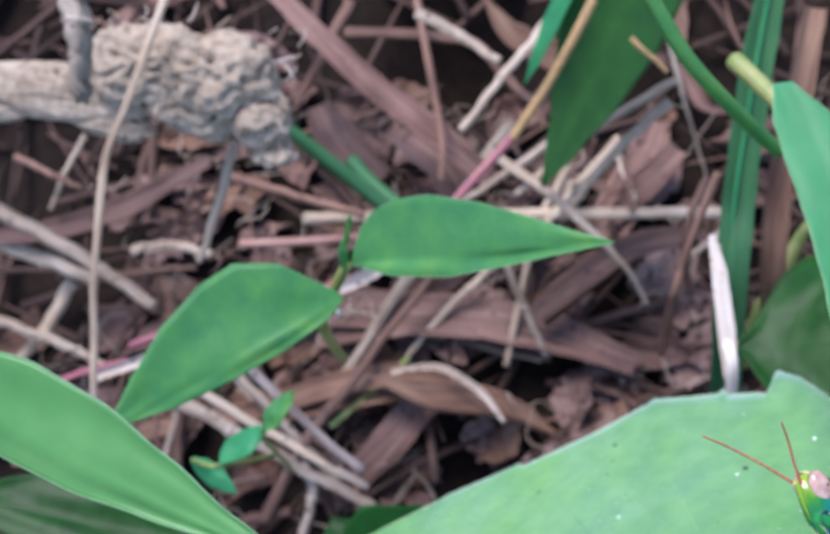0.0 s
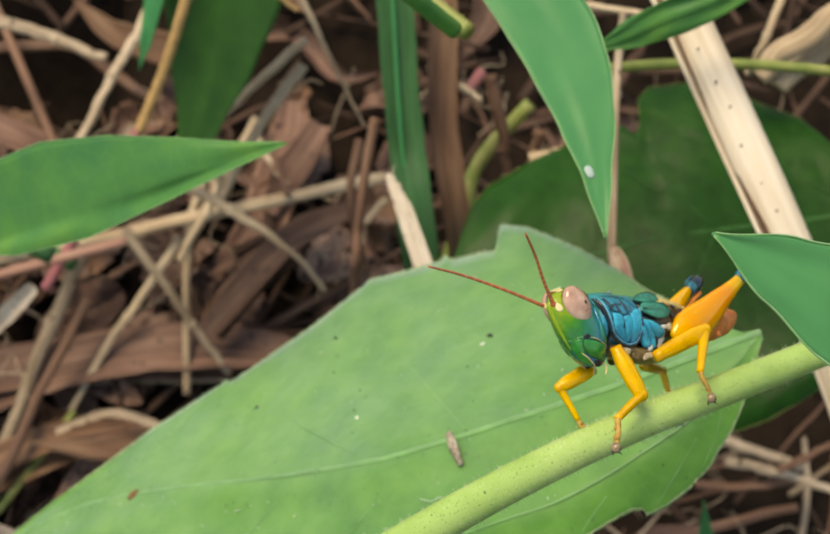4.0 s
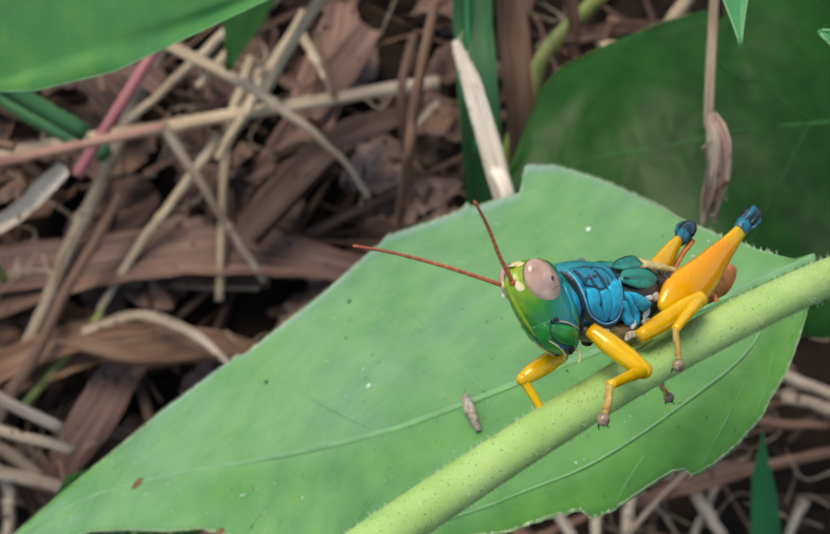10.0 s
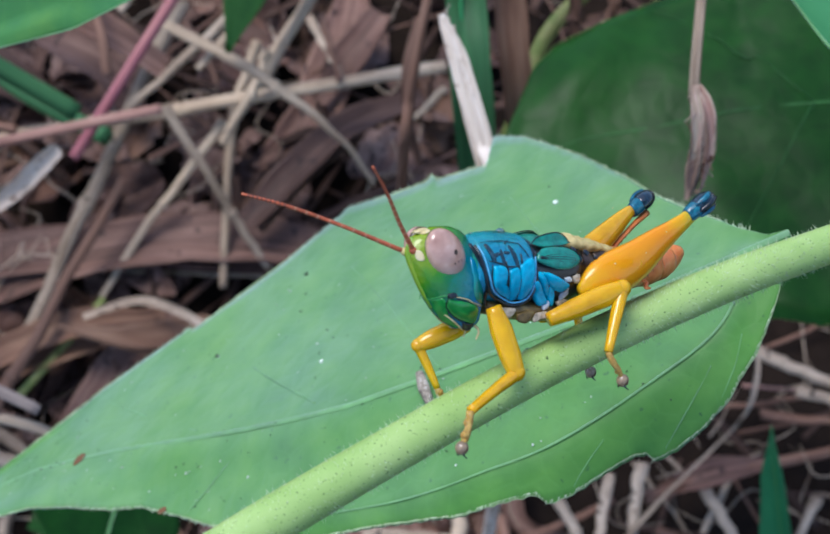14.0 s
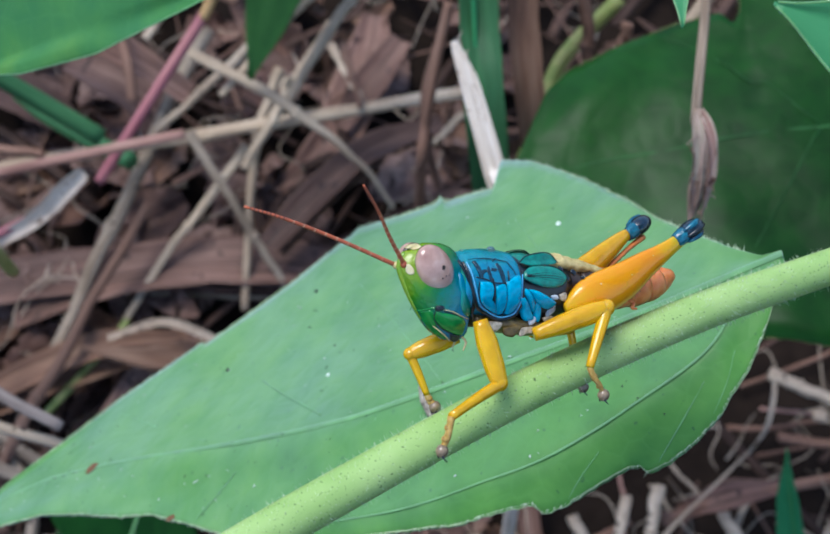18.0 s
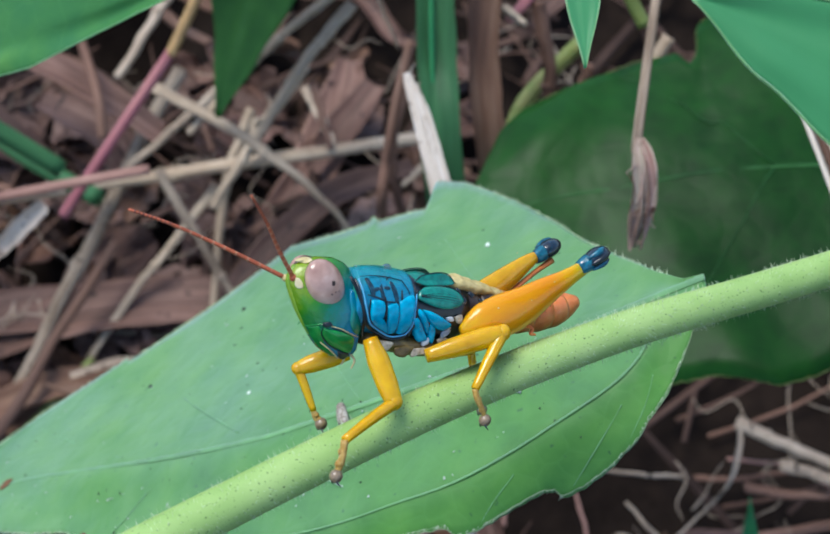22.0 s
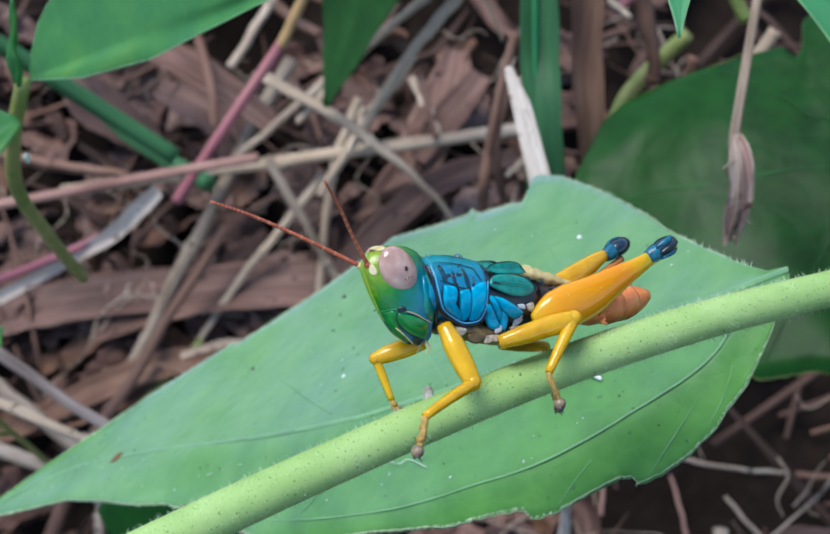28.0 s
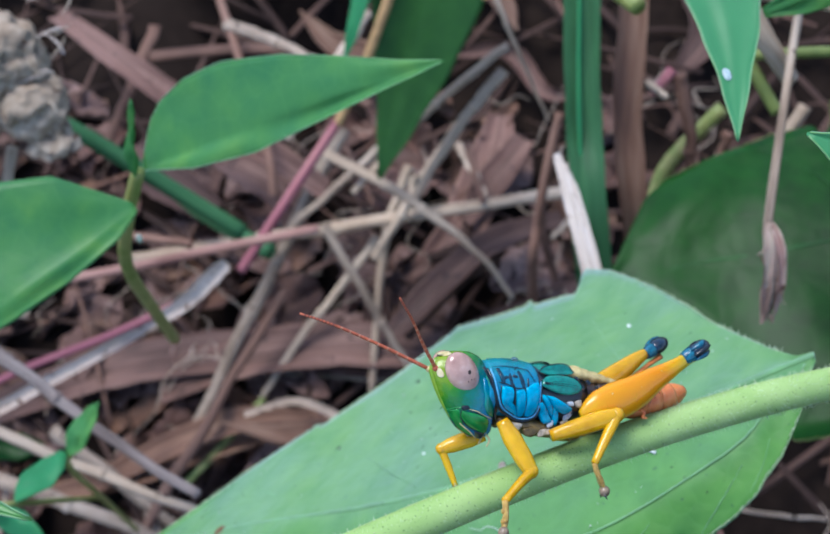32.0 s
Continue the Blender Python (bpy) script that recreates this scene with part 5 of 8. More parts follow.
straw([(-0.1793, 0.0544, 0.0083), (-0.1852, 0.0350, 0.0038), (-0.1925, 0.0207, 0.0005)], 0.0020, straw_pale, LONG)
straw([(-0.2005, 0.0354, 0.0142), (-0.1774, 0.0321, 0.0113), (-0.1581, 0.0284, 0.0084)], 0.0015, straw_grey, LONG)
straw([(-0.1758, 0.0148, 0.0094), (-0.1634, 0.0231, 0.0113), (-0.1503, 0.0292, 0.0127)], 0.0012, stalk_pink, "pink grass stalk lying in the litter", "pink stalks", "pink_stalk")
straw([(-0.1399, 0.0236, 0.0073), (-0.1194, 0.0189, 0.0042), (-0.0963, 0.0127, -0.0013), (-0.0722, 0.0070, -0.0068)], 0.0018, straw_grey, LONG)
straw([(-0.1260, 0.0384, 0.0046), (-0.1140, 0.0309, 0.0029), (-0.0843, 0.0121, -0.0056)], 0.0016, straw_grey, LONG)
straw([(-0.1542, 0.0099, -0.0020), (-0.1364, 0.0246, 0.0034), (-0.1353, 0.0027, -0.0037)], 0.0009, straw_grey, SHORT)
straw([(-0.1026, -0.0023, -0.0089), (-0.0976, 0.0164, -0.0026), (-0.0878, 0.0354, 0.0039), (-0.0778, 0.0548, 0.0104), (-0.0677, 0.0744, 0.0170)], 0.0016, straw_brown, LONG)
straw([(-0.0927, -0.0070, -0.0141), (-0.0916, 0.0086, -0.0084), (-0.0990, 0.0200, -0.0038)], 0.0016, straw_grey, SHORT)
straw([(-0.1194, -0.0070, -0.0120), (-0.0964, 0.0025, -0.0098)], 0.0018, straw_brown, SHORT)
straw([(-0.1778, -0.0217, 0.0010), (-0.1624, -0.0188, 0.0016), (-0.1525, -0.0191, 0.0016)], 0.0012, straw_pale, SHORT)
straw([(-0.0461, 0.1361, 0.0579), (-0.0551, 0.1190, 0.0540), (-0.0658, 0.1024, 0.0450)], 0.0014, straw_grey, LONG)
straw([(-0.0885, 0.1442, 0.0598), (-0.0784, 0.1193, 0.0520), (-0.0703, 0.0986, 0.0441), (-0.0689, 0.0900, 0.0370)], 0.0012, straw_brown, "brown dry twig standing in the litter", "dead twigs", "twig", 1.0, 1.0)
straw([(-0.1084, 0.1325, 0.0468), (-0.0841, 0.1345, 0.0473), (-0.0677, 0.1330, 0.0470), (-0.0563, 0.1232, 0.0447), (-0.0457, 0.1162, 0.0431)], 0.0018, straw_brown, LONG, flat=0.4)
straw([(-0.1128, 0.1513, 0.0409), (-0.1206, 0.1137, 0.0322)], 0.0016, straw_brown, SHORT)
straw([(-0.0076, 0.1027, 0.0759), (-0.0256, 0.0921, 0.0663), (-0.0443, 0.0764, 0.0544)], 0.0011, straw_pale, LONG)
straw([(-0.0088, 0.1003, 0.0702), (-0.0197, 0.0898, 0.0616), (-0.0310, 0.0764, 0.0493)], 0.0013, straw_pale, LONG)
straw([(-0.0316, 0.0920, 0.0426), (-0.0352, 0.0838, 0.0356)], 0.0012, straw_pale, SHORT)
straw([(-0.0197, 0.1050, 0.0405), (-0.0151, 0.0909, 0.0331)], 0.0009, straw_brown, SHORT)
straw([(0.0766, 0.0519, 0.1410), (0.0703, 0.0412, 0.1329), (0.0683, 0.0396, 0.1254)], 0.0007, straw_pale, "thin pale dry stalk")
straw([(0.0910, 0.0436, 0.1440), (0.0796, 0.0397, 0.1387), (0.0681, 0.0362, 0.1291)], 0.0021, straw_pale, "thick pale dry stalk lying across", taper=0.9)
straw([(0.0942, 0.0425, 0.1389), (0.0840, 0.0408, 0.1337), (0.0725, 0.0360, 0.1263)], 0.0020, straw_pale, "thick pale dry stalk lying across", taper=0.9)
straw([(0.0358, 0.0479, 0.1040), (0.0335, 0.0431, 0.0851)], 0.0010, straw_brown, SHORT)
straw([(0.0272, 0.0570, 0.1098), (0.0297, 0.0499, 0.0973), (0.0303, 0.0442, 0.0856)], 0.0012, straw_brown, SHORT)
straw([(0.0493, 0.0509, 0.1073), (0.0415, 0.0455, 0.0951), (0.0340, 0.0430, 0.0851)], 0.0012, straw_pale, SHORT)
straw([(0.0334, 0.0439, 0.1010), (0.0458, 0.0445, 0.1025)], 0.0010, straw_pale, SHORT)
straw([(0.0206, 0.0529, 0.1124), (0.0244, 0.0501, 0.1108)], 0.0009, straw_pale, SHORT)
straw([(0.0257, 0.0579, 0.1103), (0.0219, 0.0545, 0.1076)], 0.0012, stalk_pink, "short pink stalk end", "pink stalks", "pink_stalk")
straw([(0.0891, 0.0240, 0.0013), (0.1031, 0.0197, 0.0003), (0.1228, 0.0112, -0.0017)], 0.0013, straw_grey, LONG)
straw([(0.1005, 0.0189, 0.0042), (0.1106, 0.0226, 0.0050), (0.1254, 0.0287, 0.0065)], 0.0010, straw_brown, LONG)
straw([(-0.0846, 0.1333, 0.0573), (-0.0713, 0.1280, 0.0561), (-0.0581, 0.1212, 0.0545)], 0.0016, straw_grey, LONG)

DEAD = "long reddish brown dead leaf strip in the litter"
ribbon([(-0.1330, 0.1375, 0.0582), (-0.1104, 0.1207, 0.0544), (-0.0909, 0.1099, 0.0468), (-0.0724, 0.1026, 0.0399), (-0.0581, 0.0983, 0.0287)], [0.003, 0.0042, 0.0046, 0.0050, 0.004], dead_brown, DEAD, curl=0.8, seed=21, rib=True)
ribbon([(-0.2119, 0.0563, 0.0190), (-0.1832, 0.0607, 0.0241), (-0.1599, 0.0713, 0.0286), (-0.1404, 0.0885, 0.0326)], [0.003, 0.0046, 0.0050, 0.0028], dead_brown, DEAD, curl=0.9, seed=22, rib=True)
ribbon([(-0.1649, 0.0433, -0.0086), (-0.1322, 0.0562, -0.0036), (-0.1035, 0.0629, -0.0000), (-0.0671, 0.0658, 0.0006), (-0.0323, 0.0632, -0.0020)], [0.004, 0.0065, 0.0072, 0.0070, 0.005], dead_brown, DEAD, curl=0.5, seed=23, rib=True)
ribbon([(-0.1192, 0.0256, -0.0066), (-0.0973, 0.0362, -0.0021), (-0.0793, 0.0425, 0.0014), (-0.0600, 0.0456, 0.0001)], [0.003, 0.0048, 0.0050, 0.003], dead_tan, "curled tan dead leaf over the strips", curl=1.1, seed=24, rib=True)
ribbon([(-0.0756, 0.0432, 0.0057), (-0.0620, 0.0458, 0.0084), (-0.0496, 0.0421, 0.0055), (-0.0413, 0.0358, 0.0019)], [0.0010, 0.0013, 0.0012, 0.0006], straw_grey, "flaking pale strip of dry bark", curl=0.9, seed=25, rib=True)
ribbon([(-0.0396, 0.0730, 0.0044), (-0.0268, 0.0831, 0.0108), (-0.0166, 0.0877, 0.0139), (-0.0060, 0.0956, 0.0137)], [0.003, 0.0034, 0.003, 0.002], dead_tan, "twisted tan dead leaf", curl=1.2, twist=0.8, seed=26, rib=True)
ribbon([(-0.0393, 0.0892, -0.0001), (-0.0259, 0.0976, 0.0039), (-0.0159, 0.1210, 0.0113), (-0.0131, 0.1387, 0.0154)], [0.004, 0.0075, 0.008, 0.004], dead_brown, "crumpled dark brown dead leaf", curl=0.9, seed=27, rib=True)
ribbon([(-0.0218, 0.1038, 0.0094), (-0.0136, 0.1150, 0.0141), (-0.0055, 0.1276, 0.0170)], [0.003, 0.006, 0.004], dead_brown, "crumpled dark brown dead leaf", curl=1.0, seed=28, rib=True)
ribbon([(-0.0845, 0.0131, -0.0156), (-0.0742, 0.0255, -0.0086), (-0.0661, 0.0393, -0.0055), (-0.0559, 0.0498, -0.0051)], [0.004, 0.0062, 0.006, 0.003], dead_brown, DEAD, curl=0.8, seed=29, rib=True)
ribbon([(-0.1282, 0.0253, -0.0087), (-0.1029, 0.0320, -0.0051), (-0.0786, 0.0399, -0.0012), (-0.0582, 0.0475, -0.0015)], [0.003, 0.005, 0.0055, 0.003], dead_tan, "curled tan dead leaf over the strips", curl=0.9, seed=30, rib=True)
ribbon([(-0.1022, 0.0539, -0.0021), (-0.0746, 0.0639, 0.0023), (-0.0400, 0.0663, 0.0028), (-0.0084, 0.0616, -0.0003)], [0.004, 0.0075, 0.0075, 0.004], dead_brown, DEAD, curl=0.5, seed=31, rib=True)
ribbon([(-0.0381, 0.0655, 0.0108), (-0.0265, 0.0772, 0.0156), (-0.0133, 0.0888, 0.0183), (0.0050, 0.0976, 0.0183)], [0.0034, 0.0048, 0.005, 0.003], dead_brown, DEAD, curl=0.9, seed=32, rib=True)
ribbon([(-0.1211, 0.1284, 0.0151), (-0.1104, 0.1155, 0.0142), (-0.0946, 0.1064, 0.0100)], [0.004, 0.008, 0.005], dead_brown, "crumpled dark brown dead leaf", curl=0.8, seed=33, rib=True)
ribbon([(-0.0636, 0.0024, 0.0065), (-0.0561, -0.0076, 0.0042), (-0.0484, -0.0199, 0.0014), (-0.0396, -0.0318, -0.0013)], [0.0052, 0.0060, 0.0062, 0.006], dead_tan, "broad red-brown dead leaf standing on edge", curl=0.5, seed=34, rib=True)
ribbon([(-0.0755, -0.0063, -0.0057), (-0.0718, -0.0141, -0.0075), (-0.0691, -0.0247, -0.0100)], [0.0014, 0.0016, 0.0016], white_husk, "short white strip of dry bark", curl=0.7, seed=35, rib=True)
ribbon([(-0.0924, 0.1159, 0.0225), (-0.0808, 0.1097, 0.0231), (-0.0717, 0.1038, 0.0197), (-0.0668, 0.0951, 0.0136)], [0.003, 0.006, 0.0055, 0.003], dead_brown, "crumpled dark brown dead leaf", curl=0.7, seed=36, rib=True)
ribbon([(-0.0108, 0.0882, 0.0161), (-0.0239, 0.0788, 0.0139), (-0.0358, 0.0666, 0.0070)], [0.003, 0.0046, 0.003], dead_tan, "twisted tan dead leaf", curl=1.1, seed=37, rib=True)
ribbon([(0.0586, 0.0059, -0.0132), (0.0692, 0.0078, -0.0086), (0.0824, 0.0106, -0.0100)], [0.002, 0.0045, 0.002], dead_brown, "curled brown dead leaf over the strips", curl=1.1, seed=38, rib=True)
ribbon([(-0.0578, -0.0075, 0.0043), (-0.0531, -0.0120, 0.0032), (-0.0494, -0.0207, 0.0012)], [0.0050, 0.0055, 0.005], dead_tan, "broad red-brown dead leaf standing on edge", curl=0.5, seed=39, rib=True)
ribbon([(-0.0831, -0.0024, -0.0028), (-0.0724, -0.0043, -0.0032), (-0.0587, -0.0068, -0.0059)], [0.003, 0.006, 0.004], leaf_dark, "small dark green leaf low over the litter", "low_leaf", "leaf", "", 0.5, seed=40, rib=True)

# the crumbling piece of bark
bark = holder("rotten_bark", (-0.1045, 0.0364, 0.1313), "crumbling grey piece of rotten bark", "bark")
rnd = random.Random(12)
for k, (x, y, z, sx, sy, sz) in enumerate(((-0.026, -0.004, -0.001, 0.022, 0.006, 0.003), (-0.006, 0.002, 0.002, 0.014, 0.009, 0.006), (0.010, 0.001, 0.003, 0.013, 0.009, 0.007), (0.004, -0.004, 0.001, 0.012, 0.006, 0.005), (0.018, -0.004, 0.0, 0.008, 0.006, 0.005), (-0.014, -0.008, -0.002, 0.010, 0.004, 0.003), (0.022, -0.009, -0.001, 0.005, 0.004, 0.003), (-0.042, -0.006, -0.002, 0.018, 0.006, 0.0025))):
    bm = bmesh.new()
    blob(bm, (0, 0, 0), (sx, sy, sz), Matrix.Rotation(rnd.uniform(-0.4, 0.4), 3, "Z"), 72, 44)
    for v in bm.verts:
        plank = k in (0, 5, 7)
        q = Vector((v.co.x * (45 if plank else 110), v.co.y * 260 if plank else v.co.y * 150, v.co.z * 150)) + Vector((k * 7.3, 0, 0))
        ragged = 0.9 * noise.noise(q) + 0.55 * noise.noise(q * 2.1) + 0.45 * noise.noise(q * 5.2) + 0.25 * noise.noise(q * 11)
        pore = max(0.0, abs(noise.noise(q * 2.7 + Vector((5, 0, 0)))) - 0.22) * 2.6
        v.co += v.co.normalized() * (0.0006 if plank else 0.0014) * (ragged * 1.1 - pore * 1.4)
    ob = part("bark_lump", bm, rotten, bark, "crumbling grey fibrous lump")
    ob.matrix_basis = pose(x, y * 0.75, z + y * 0.65, 35, 0, 0)
for k in range(60):
    bm = bmesh.new()
    a = Vector((rnd.uniform(-0.02, 0.028), rnd.uniform(-0.009, 0.009), 0))
    a.z = a.y * 0.6 + 0.005
    d = Vector((rnd.uniform(-1, 1), rnd.uniform(-1, 1), rnd.uniform(-0.2, 0.8))).normalized() * rnd.uniform(0.002, 0.006)
    tube(bm, [a, a + d * 0.5 + Vector((0.0006, 0, 0.0004)), a + d], [0.00025, 0.0002, 0.0001], 5, 5)
    part("fibre", bm, rotten if k % 2 else white_husk, bark)

# ---- the grasshopper, built in its own space: x ahead, y to its left, z up ----
PXM = 3.3814e-05
hop = tagged(new("grasshopper"), "green-headed grasshopper nymph, blue thorax, yellow legs, on a stem", "grasshopper")
hop.matrix_basis = Matrix(((-0.83608, 0.54642, 0.04896, 0.00787), (-0.31089, -0.54544, 0.77836, -0.06227), (0.45201, 0.63555, 0.62590, 0.19047), (0.00000, 0.00000, 0.00000, 1.00000)))

skin_lime = mat("skin_lime", (0.20, 0.36, 0.015), 0.28, dark=(0.12, 0.30, 0.015), light=(0.30, 0.40, 0.02), scale=1200, bump=0.12, coat=0.2)
skin_teal = mat("skin_teal", (0.003, 0.19, 0.145), 0.28, dark=(0.002, 0.10, 0.085), light=(0.006, 0.29, 0.21), scale=1400, bump=0.15, coat=0.12)
skin_sky = mat("skin_sky", (0.0, 0.36, 0.56), 0.25, dark=(0.0, 0.22, 0.36), light=(0.0, 0.46, 0.68), scale=1500, bump=0.2, coat=0.08, spec=0.28)
skin_black = mat("skin_black", (0.006, 0.012, 0.018), 0.3, scale=1200, bump=0.1, coat=0.3)
skin_knee = mat("skin_knee", (0.005, 0.022, 0.04), 0.22, dark=(0.003, 0.008, 0.016), light=(0.008, 0.07, 0.12), scale=1500, bump=0.2, coat=0.6)
skin_knee_light = mat("skin_knee_light", (0.005, 0.11, 0.17), 0.22, dark=(0.003, 0.03, 0.06), light=(0.02, 0.22, 0.30), scale=1500, coat=0.2)
skin_yellow = mat("skin_yellow", (0.66, 0.37, 0.0), 0.25, dark=(0.52, 0.27, 0.0), light=(0.76, 0.45, 0.0), scale=420, bump=0.1, coat=0.7, spec=0.2)
skin_salmon = mat("skin_salmon", (0.78, 0.23, 0.07), 0.35, dark=(0.66, 0.16, 0.04), light=(0.84, 0.33, 0.13), scale=900, bump=0.2, coat=0.2)
skin_rust = mat("skin_rust", (0.55, 0.17, 0.03), 0.35, scale=900, coat=0.3)
skin_ink = mat("skin_ink", (0.003, 0.035, 0.06), 0.25, dark=(0.002, 0.012, 0.02), light=(0.004, 0.10, 0.16), scale=2500, bump=0.3, coat=0.3)
skin_rim = mat("skin_rim", (0.10, 0.46, 0.72), 0.3, dark=(0.05, 0.36, 0.62), light=(0.22, 0.56, 0.78), scale=1800, bump=0.1, coat=0.2)
skin_soft = mat("skin_soft", (0.52, 0.44, 0.31), 0.35, dark=(0.10, 0.08, 0.05), light=(0.76, 0.70, 0.58), scale=1700, bump=0.3, coat=0.4)
skin_cream = mat("skin_cream", (0.62, 0.52, 0.22), 0.4, dark=(0.40, 0.32, 0.12), light=(0.75, 0.68, 0.42), scale=900, bump=0.2)
skin_brown = mat("skin_brown", (0.035, 0.02, 0.012), 0.35, scale=900, bump=0.2)
skin_belly = mat("skin_belly", (0.15, 0.10, 0.025), 0.4, dark=(0.03, 0.02, 0.01), light=(0.34, 0.22, 0.05), scale=900, bump=0.3, coat=0.15)
skin_white = mat("skin_white", (0.62, 0.68, 0.70), 0.3, dark=(0.22, 0.32, 0.40), light=(0.80, 0.82, 0.78), scale=1500, bump=0.2, coat=0.4)
eye_pink = mat("eye_pink", (0.52, 0.33, 0.255), 0.2, dark=(0.34, 0.19, 0.145), light=(0.66, 0.49, 0.40), scale=520, bump=0.05, coat=0.6)
antenna_red = mat("antenna_red", (0.42, 0.10, 0.04), 0.4, scale=1500, bump=0.1)
antenna_dark = mat("antenna_dark", (0.16, 0.05, 0.035), 0.4, scale=1500, bump=0.1)
foot_grey = mat("foot_grey", (0.26, 0.19, 0.11), 0.3, dark=(0.08, 0.06, 0.035), light=(0.36, 0.28, 0.17), scale=1500, coat=0.5)

skin_jaw = mat("skin_jaw", (0.006, 0.20, 0.035), 0.22, dark=(0.004, 0.12, 0.03), light=(0.012, 0.30, 0.05), scale=900, bump=0.1, coat=0.25)
skin_foot = mat("skin_foot", (0.42, 0.27, 0.07), 0.4, dark=(0.2, 0.11, 0.03), light=(0.6, 0.42, 0.14), scale=1500)
antenna_pale = mat("antenna_pale", (0.55, 0.28, 0.16), 0.4, scale=1500, bump=0.1)


def clear_skin(m, weight):
    """Lets light soak into a soft, half-clear skin."""
    b = m.node_tree.nodes["Principled BSDF"]
    b.inputs["Subsurface Weight"].default_value = weight
    b.inputs["Subsurface Radius"].default_value = (1.0, 0.55, 0.15)
    b.inputs["Subsurface Scale"].default_value = 0.0005
    b.inputs["Specular IOR Level"].default_value = 0.2
    b.inputs["Coat Roughness"].default_value = 0.07


for skin in (skin_yellow, skin_salmon, skin_foot):
    clear_skin(skin, 0.3)


def netted(m, scale, colour, width, amount):
    """Lays a net of fine dark seams over a skin."""
    n, l = m.node_tree.nodes, m.node_tree.links
    b = n["Principled BSDF"]
    src = b.inputs["Base Color"].links[0].from_socket
    mp = n.new("ShaderNodeMapping")
    mp.inputs["Scale"].default_value = (1.0, 0.6, 0.42)
    l.new(n["Texture Coordinate"].outputs["Object"], mp.inputs["Vector"])
    net = n.new("ShaderNodeTexVoronoi")
    net.feature = "DISTANCE_TO_EDGE"
    net.inputs["Scale"].default_value = scale
    l.new(mp.outputs["Vector"], net.inputs["Vector"])
    edge = n.new("ShaderNodeMapRange")
    edge.inputs["From Min"].default_value, edge.inputs["From Max"].default_value = width, width * 0.3
    edge.inputs["To Max"].default_value = amount
    l.new(net.outputs["Distance"], edge.inputs["Value"])
    mx = n.new("ShaderNodeMix")
    mx.data_type = "RGBA"
    l.new(edge.outputs["Result"], mx.inputs["Factor"])
    l.new(src, mx.inputs["A"])
    mx.inputs["B"].default_value = (*colour, 1)
    l.new(mx.outputs["Result"], b.inputs["Base Color"])


def limb(name, pts, radii, material, flat=1.0, side=(0, 1, 0), seg=12, label="", parent=None, n=None, origin=None, at=None):
    """A part of the grasshopper along a curve in its space; radii in hundredths of its head's breadth."""
    o = Vector(origin) if origin else Vector((0, 0, 0))
    bm = bmesh.new()
    tube(bm, [Vector(p) - o for p in pts], [r * PXM for r in radii], seg, n, flat, side)
    ob = part(name, bm, material, parent or hop, label)
    ob.location = o - Vector(at) if at else o
    return ob


def lump(name, at, size, material, axes=None, label="", parent=None, u=18, v=12):
    bm = bmesh.new()
    blob(bm, (0, 0, 0), [s * PXM for s in size], axes, u, v)
    ob = part(name, bm, material, parent or hop, label)
    ob.location = at
    return ob


def flip(p):
    return (p[0], -p[1], p[2])


# head
skin_head = graded("skin_head", [(0.0, (0.002, 0.16, 0.32)), (0.34, (0.003, 0.19, 0.20)), (0.52, (0.005, 0.165, 0.045)), (0.74, (0.035, 0.23, 0.006)), (1.0, (0.22, 0.34, 0.008))], (0.9, 0, 0.44), *(0.00517, 0.00991), rough=0.26, coat=0.25, mottle=0.22, bump=0.4)
skin_cheek_back = graded("skin_cheek_back", [(0.0, (0.006, 0.17, 0.07)), (0.45, (0.004, 0.22, 0.18)), (1.0, (0.002, 0.22, 0.42))], (0, 0, 1), -0.0003, 0.0022, rough=0.26, coat=0.3, mottle=0.1, bump=0.2)
skin_saddle = graded("skin_saddle", [(0.0, (0.002, 0.20, 0.36)), (0.45, (0.002, 0.26, 0.44)), (0.75, (0.002, 0.21, 0.34)), (1.0, (0.003, 0.24, 0.28))], (0, 0, 1), -0.00043, 0.00360, scale=1500, bump=0.5, mottle=0.25, coat=0.12)
HEAD = ((0.00777, 0.00413, 0.00041, 0.00061), (0.00783, 0.00390, 0.00071, 0.00129), (0.00792, 0.00358, 0.00091, 0.00178), (0.00795, 0.00298, 0.00105, 0.00216), (0.00763, 0.00202, 0.00138, 0.00217), (0.00730, 0.00105, 0.00156, 0.00205), (0.00698, 0.00008, 0.00148, 0.00179), (0.00668, -0.00074, 0.00124, 0.00150), (0.00634, -0.00140, 0.00082, 0.00118), (0.00612, -0.00179, 0.00050, 0.00070))


def on_head(v, ang, lift=0.0):
    """A place on the head: v from crown to chin, ang in degrees from the face towards its left side."""
    s = v * (len(HEAD) - 1)
    j = min(int(s), len(HEAD) - 2)
    x, z, lat, deep = (p + (q - p) * (s - j) for p, q in zip(HEAD[j], HEAD[j + 1]))
    c, n = math.cos(radians(ang)), math.sin(radians(ang))
    return Vector((x + (deep + lift * PXM) * math.copysign(abs(c) ** 0.9, c), (lat + lift * PXM) * math.copysign(abs(n) ** (1.3 if c > 0 else 0.6), n), z))


